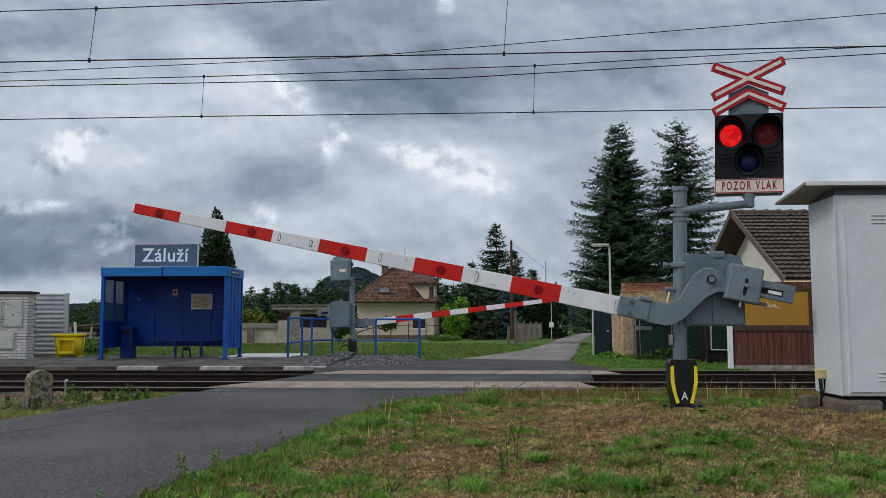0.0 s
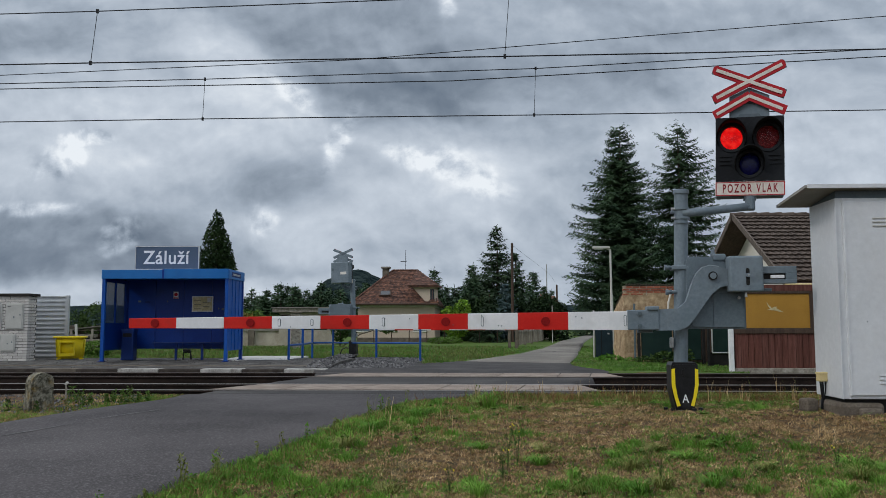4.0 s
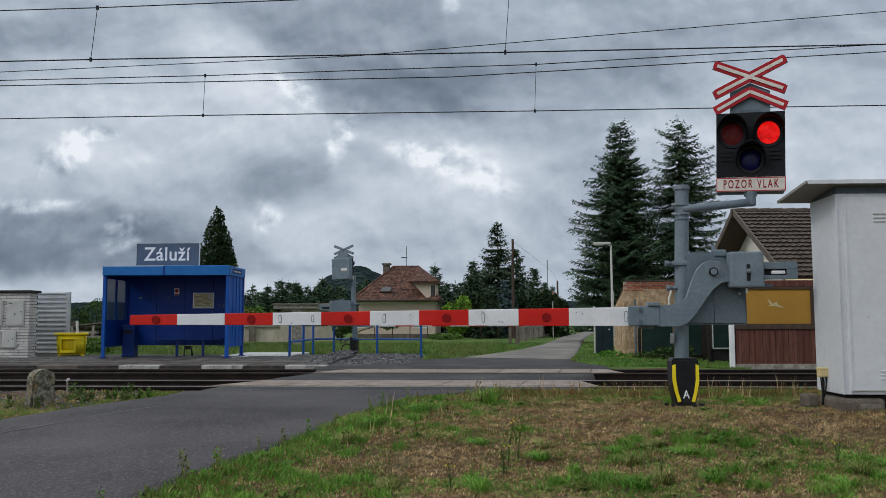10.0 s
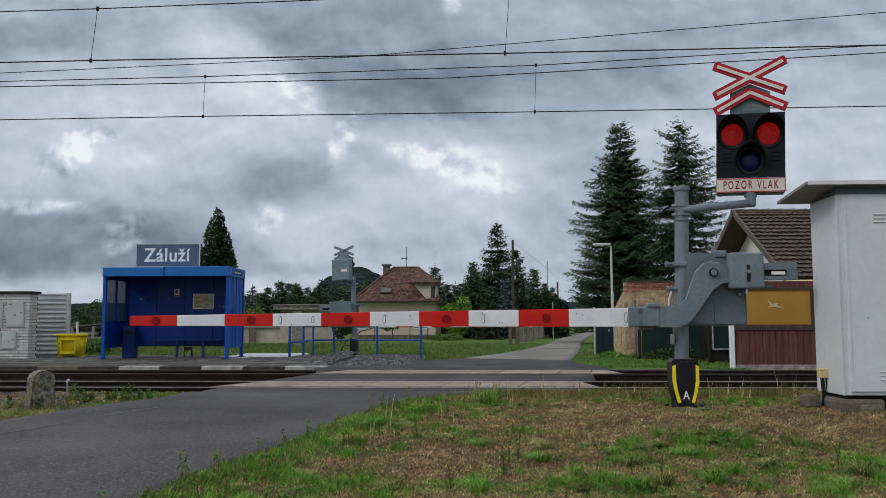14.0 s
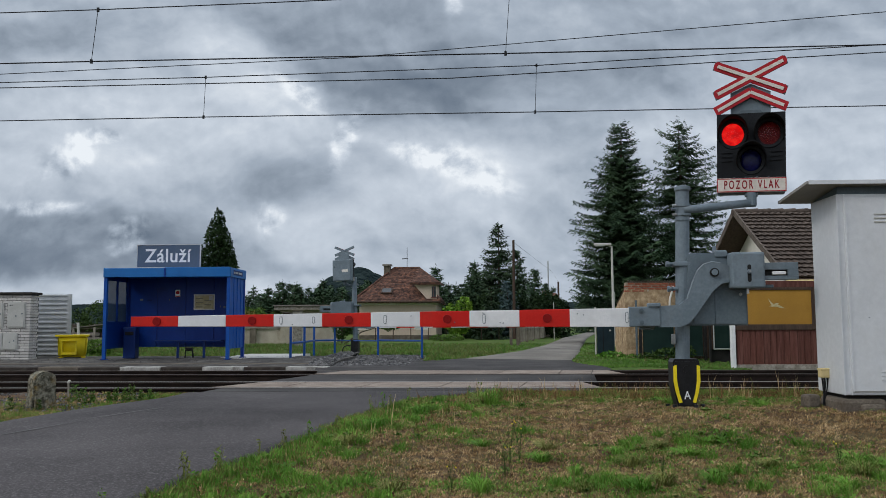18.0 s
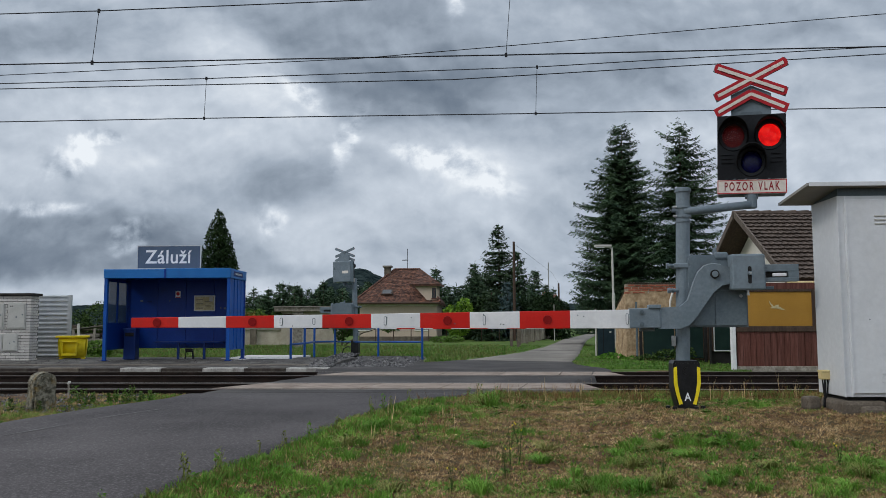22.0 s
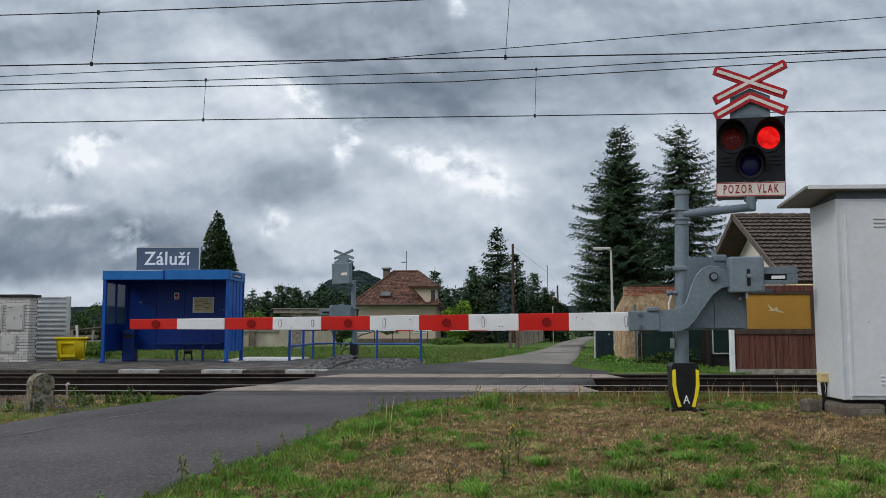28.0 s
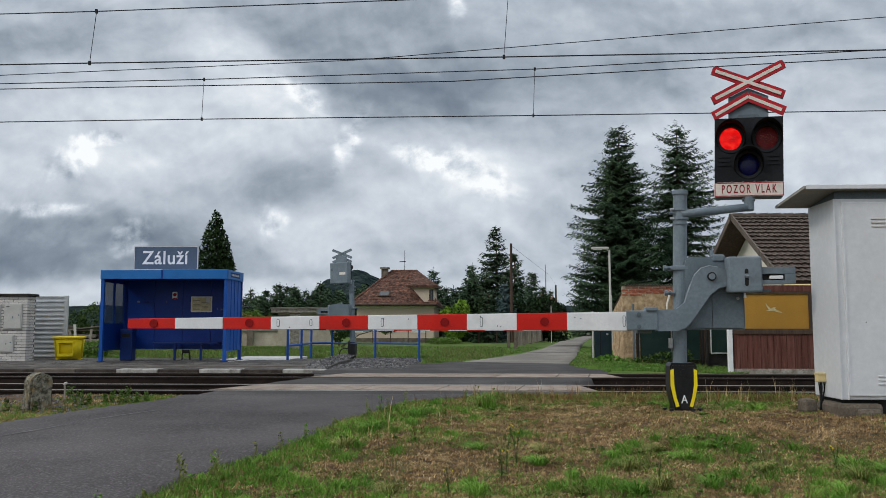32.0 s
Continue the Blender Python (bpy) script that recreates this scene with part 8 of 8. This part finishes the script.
for k, (x, y, h, reach) in enumerate(((0.61, 11.2, 0.20, 0.26), (0.50, 11.3, 0.14, 0.2), (0.86, 7.5, 0.085, 0.15), (0.95, 7.95, 0.08, 0.16), (0.36, 8.05, 0.06, 0.16), (1.09, 7.1, 0.075, 0.08), (1.62, 7.35, 0.10, 0.17),
                                        (1.56, 7.75, 0.07, 0.10), (1.72, 6.75, 0.11, 0.16), (1.5, 6.58, 0.11, 0.14), (0.28, 6.52, 0.12, 0.14), (1.06, 6.55, 0.08, 0.10), (2.2, 7.7, 0.075, 0.2), (2.0, 7.95, 0.06, 0.16),
                                        (2.13, 6.75, 0.10, 0.16), (3.52, 7.35, 0.12, 0.2), (3.4, 7.0, 0.12, 0.16), (3.8, 7.2, 0.10, 0.2), (2.75, 7.3, 0.06, 0.13), (3.1, 6.6, 0.08, 0.14), (-0.25, 10.2, 0.09, 0.16), (-0.9, 8.2, 0.09, 0.16), (-0.7, 9.0, 0.09, 0.18), (-0.4, 6.6, 0.09, 0.15))):
    clump(x, y, h, reach, 120, 400 + k, "grass_mid" if k % 5 in (1, 3) else "grass_green")
# many small vivid tufts and flat leafy rosettes between the dry grass
def tuft_spot(r):
    for _ in range(20):
        y = 4.3 + 7.6 * r.random() ** 1.2
        x = r.uniform(-2.5, 0.9 + 0.6 * y)
        if x - edge_x(ROAD_RIGHT, y) > 0.1 and not (3.9 < x and 8.8 < y) and lush(x, y) > 0.25:
            return x, y
    return 1.5, 6.0


rng = random.Random(91)
TUFTS = [(*tuft_spot(rng), rng.uniform(0.04, 0.11)) for _ in range(150)]


def in_tuft(r):
    x, y, s = r.choice(TUFTS)
    a, d = r.uniform(0, 6.28), r.random() ** 0.6 * s
    x, y = x + d * math.cos(a), y + d * math.sin(a)
    return x, y, lie(x, y) + bumps(x, y), 0.9, r.uniform(0.6, 1.5)


blades("grass_tufts", 5200, in_tuft, 0.06, 0.0034, GRASS, "small {} tufts in the dry verge", 12, 4, 1.0)
ROSETTES = [tuft_spot(rng) for _ in range(170)]
verts, faces = [], []
for x, y in ROSETTES:
    z = lie(x, y) + bumps(x, y) + 0.012
    s = rng.uniform(0.03, 0.075)
    for k in range(rng.randint(7, 13)):
        a = rng.uniform(0, 6.28)
        c, d = math.cos(a), math.sin(a)
        h = rng.uniform(0.1, 0.7) * s
        ln, w = s * rng.uniform(0.6, 1.3), s * 0.22
        n = len(verts)
        verts.extend(((x, y, z), (x + c * ln * 0.6 - d * w, y + d * ln * 0.6 + c * w, z + h), (x + c * ln, y + d * ln, z + h * 0.8), (x + c * ln * 0.6 + d * w, y + d * ln * 0.6 - c * w, z + h)))
        faces.append((n, n + 1, n + 2, n + 3))
me = bpy.data.meshes.new("leaf_rosettes")
me.from_pydata(verts, [], faces)
me.materials.append(M["leaf_fresh"])
tagged(new("leaf_rosettes", me), "flat green leafy weeds in the verge", "weeds", kind="stuff")
# small flat leaves between the blades: clover and plantain
verts, faces = [], []
for k in range(52000):
    p = verge(rng)
    if p is None or p[3] + rng.gauss(0, 0.15) < 0.30:
        continue
    x, y, z = p[0], p[1], p[2] + rng.uniform(0.004, 0.03)
    a, s = rng.uniform(0, 6.28), rng.uniform(0.006, 0.014)
    c, d = math.cos(a) * s, math.sin(a) * s
    tx, ty = rng.uniform(-0.7, 0.7), rng.uniform(-0.7, 0.7)
    n = len(verts)
    for u, v in ((c, d), (-d * 0.6, c * 0.6), (-c, -d), (d * 0.6, -c * 0.6)):
        verts.append((x + u, y + v, z + u * tx + v * ty))
    faces.append((n, n + 1, n + 2, n + 3))
me = bpy.data.meshes.new("clover")
me.from_pydata(verts, [], faces)
me.materials.append(M["grass_green"])
tagged(new("clover", me), "small flat green leaves among the grass", "weeds", kind="stuff")
# fallen dry stalks
blades("dry_stalks", 66000, lambda r: (lambda p: (p[0], p[1], p[2] + 0.012, r.choice((0.9, 0.3, 0.3, -0.4, -0.6) if p[1] > 8.6 else (0.9, 0.3, 0.3, 0.3, -0.6)) if p[3] < 0.75 else -0.5, r.uniform(0.4, 1.3)) if p else None)(verge(r)), 0.012, 0.0022, ("straw_pale", "grass_dry", "straw_brown"), "{} cut stalks lying on the verge", 9, 3, 3.8)



# ---- two swallows that cross the sky ----
def swallow():
    t = thing("swallow", 40, 30, 30, 0, "small dark swallow in flight", "bird", "swallows")
    part("body", tube(B(), [(-0.14, 0, 0), (-0.05, 0, -0.01), (0.06, 0, 0), (0.13, 0, 0.01)], [0.004, 0.028, 0.026, 0.006], 8), "feather", t)
    for s in (-1, 1):
        bm = B()
        vs = [bm.verts.new(p) for p in ((0.06, 0.0, 0.01), (-0.02, 0.0, 0.01), (-0.07, s * 0.15, 0.07), (-0.16, s * 0.27, 0.05), (0.0, s * 0.16, 0.075))]
        bm.faces.new((vs[0], vs[1], vs[2], vs[4]))
        bm.faces.new((vs[4], vs[2], vs[3]))
        ext = bmesh.ops.extrude_face_region(bm, geom=list(bm.faces))
        bmesh.ops.translate(bm, verts=[g for g in ext["geom"] if isinstance(g, bmesh.types.BMVert)], vec=(0, 0, 0.006))
        bmesh.ops.recalc_face_normals(bm, faces=bm.faces)
        part("wing", bm, "feather", t)
    part("tail", slab(B(), [(-0.13, 0.0), (-0.20, 0.012), (-0.20, -0.004)], -0.02, 0.02), "feather", t)
    return t


swallow_a, swallow_b = swallow(), swallow()
for bird_ob in (swallow_a, swallow_b):
    bird_ob.scale = (0.55, 0.55, 0.55)

# ---- what moves ----
def motions():
    # both booms come down and settle within two seconds; the far one is quicker and dips before it rests
    near_fall = ((0.0, 11.59), (0.25, 7.587), (0.5, 4.241), (0.75, 2.448), (1.0, 1.253), (1.25, 0.5), (1.5, -0.001), (1.75, -0.264), (2.0, -0.408), (2.3, -0.36), (3.5, -0.36), (32.0, -0.36))
    far_fall = ((0.0, 6.7), (0.25, 4.4), (0.5, 2.3), (0.7, 0.8), (0.85, -0.35), (1.0, -1.3), (1.1, -1.15), (1.25, -0.5), (1.4, -0.3), (1.6, -0.5), (3.5, -0.5), (32.0, -0.5))
    for boom, fall in ((near_boom, near_fall), (far_boom, far_fall)):
        walk(boom, [(t, pose(0.0, -0.14, 1.608, 0, angle, 0)) for t, angle in fall])

    # the two red lamps take turns: the added discs drop clear of one while they cover the other
    period, first, fade = 1.068, 0.165, 0.055
    for heads, head_m, shift in ((near_shutters, near_head, 0.0), (far_shutters, far_head, 0.3)):
        down = head_m.to_3x3() @ Vector((0, 0, -0.27))
        for k, pair in enumerate(heads):
            for disc, lag in zip(pair, (-fade, fade)):
                # changes fall half a period apart; the dense disc leaves early and comes back late
                n0 = math.floor(-(first + shift) * 2 / period) - 1
                state, rows = None, []
                for n in range(n0, n0 + 66):
                    goes_dark = (n % 2 == 0) == (k == 0)
                    t = first + shift + n * period / 2 + (-lag if goes_dark else lag)
                    place = Matrix.Translation((0, 0, 0) if goes_dark else down)
                    if t <= 0.04:
                        state = place
                        continue
                    if not rows:
                        rows.append((0.0, state))
                    if t < 31.95:
                        rows += [(t - 1 / 60, state), (t + 1 / 60, place)]
                        state = place
                rows.append((32.0, state))
                walk(disc, rows)

    # the clouds drift slowly to the right
    walk(sky_backdrop, [(0.0, pose(0, 0, 0, 0, 0, 0.35)), (32.0, pose(0, 0, 0, 0, 0, -0.45))])

    # swallows: one dives past on the right, one flies in from the left at the end
    walk(swallow_a, [(0.0, pose(4.0, 26, 34.0, 0, 60, 0)), (12.5, pose(11.3, 28, 12.6, 0, 60, 0)), (13.0, pose(13.0, 28, 10.74, 0, 60, 0)), (13.4, pose(14.3, 28, 8.1, 0, 58, 0)), (14.4, pose(19.0, 27, 5.5, 0, 20, 0)), (32.0, pose(120.0, 30, 20.0, 0, -5, 0))])
    walk(swallow_b, [(0.0, pose(-60.0, 34, 26.0, 0, 4, 0)), (29.0, pose(-14.0, 34, 15.0, 0, 8, 0)), (31.0, pose(1.5, 34, 9.0, 0, 6, 0)), (31.6, pose(5.1, 34, 8.75, 0, 0, 10)), (32.0, pose(7.9, 34, 8.9, 0, -4, 10))])


motions()
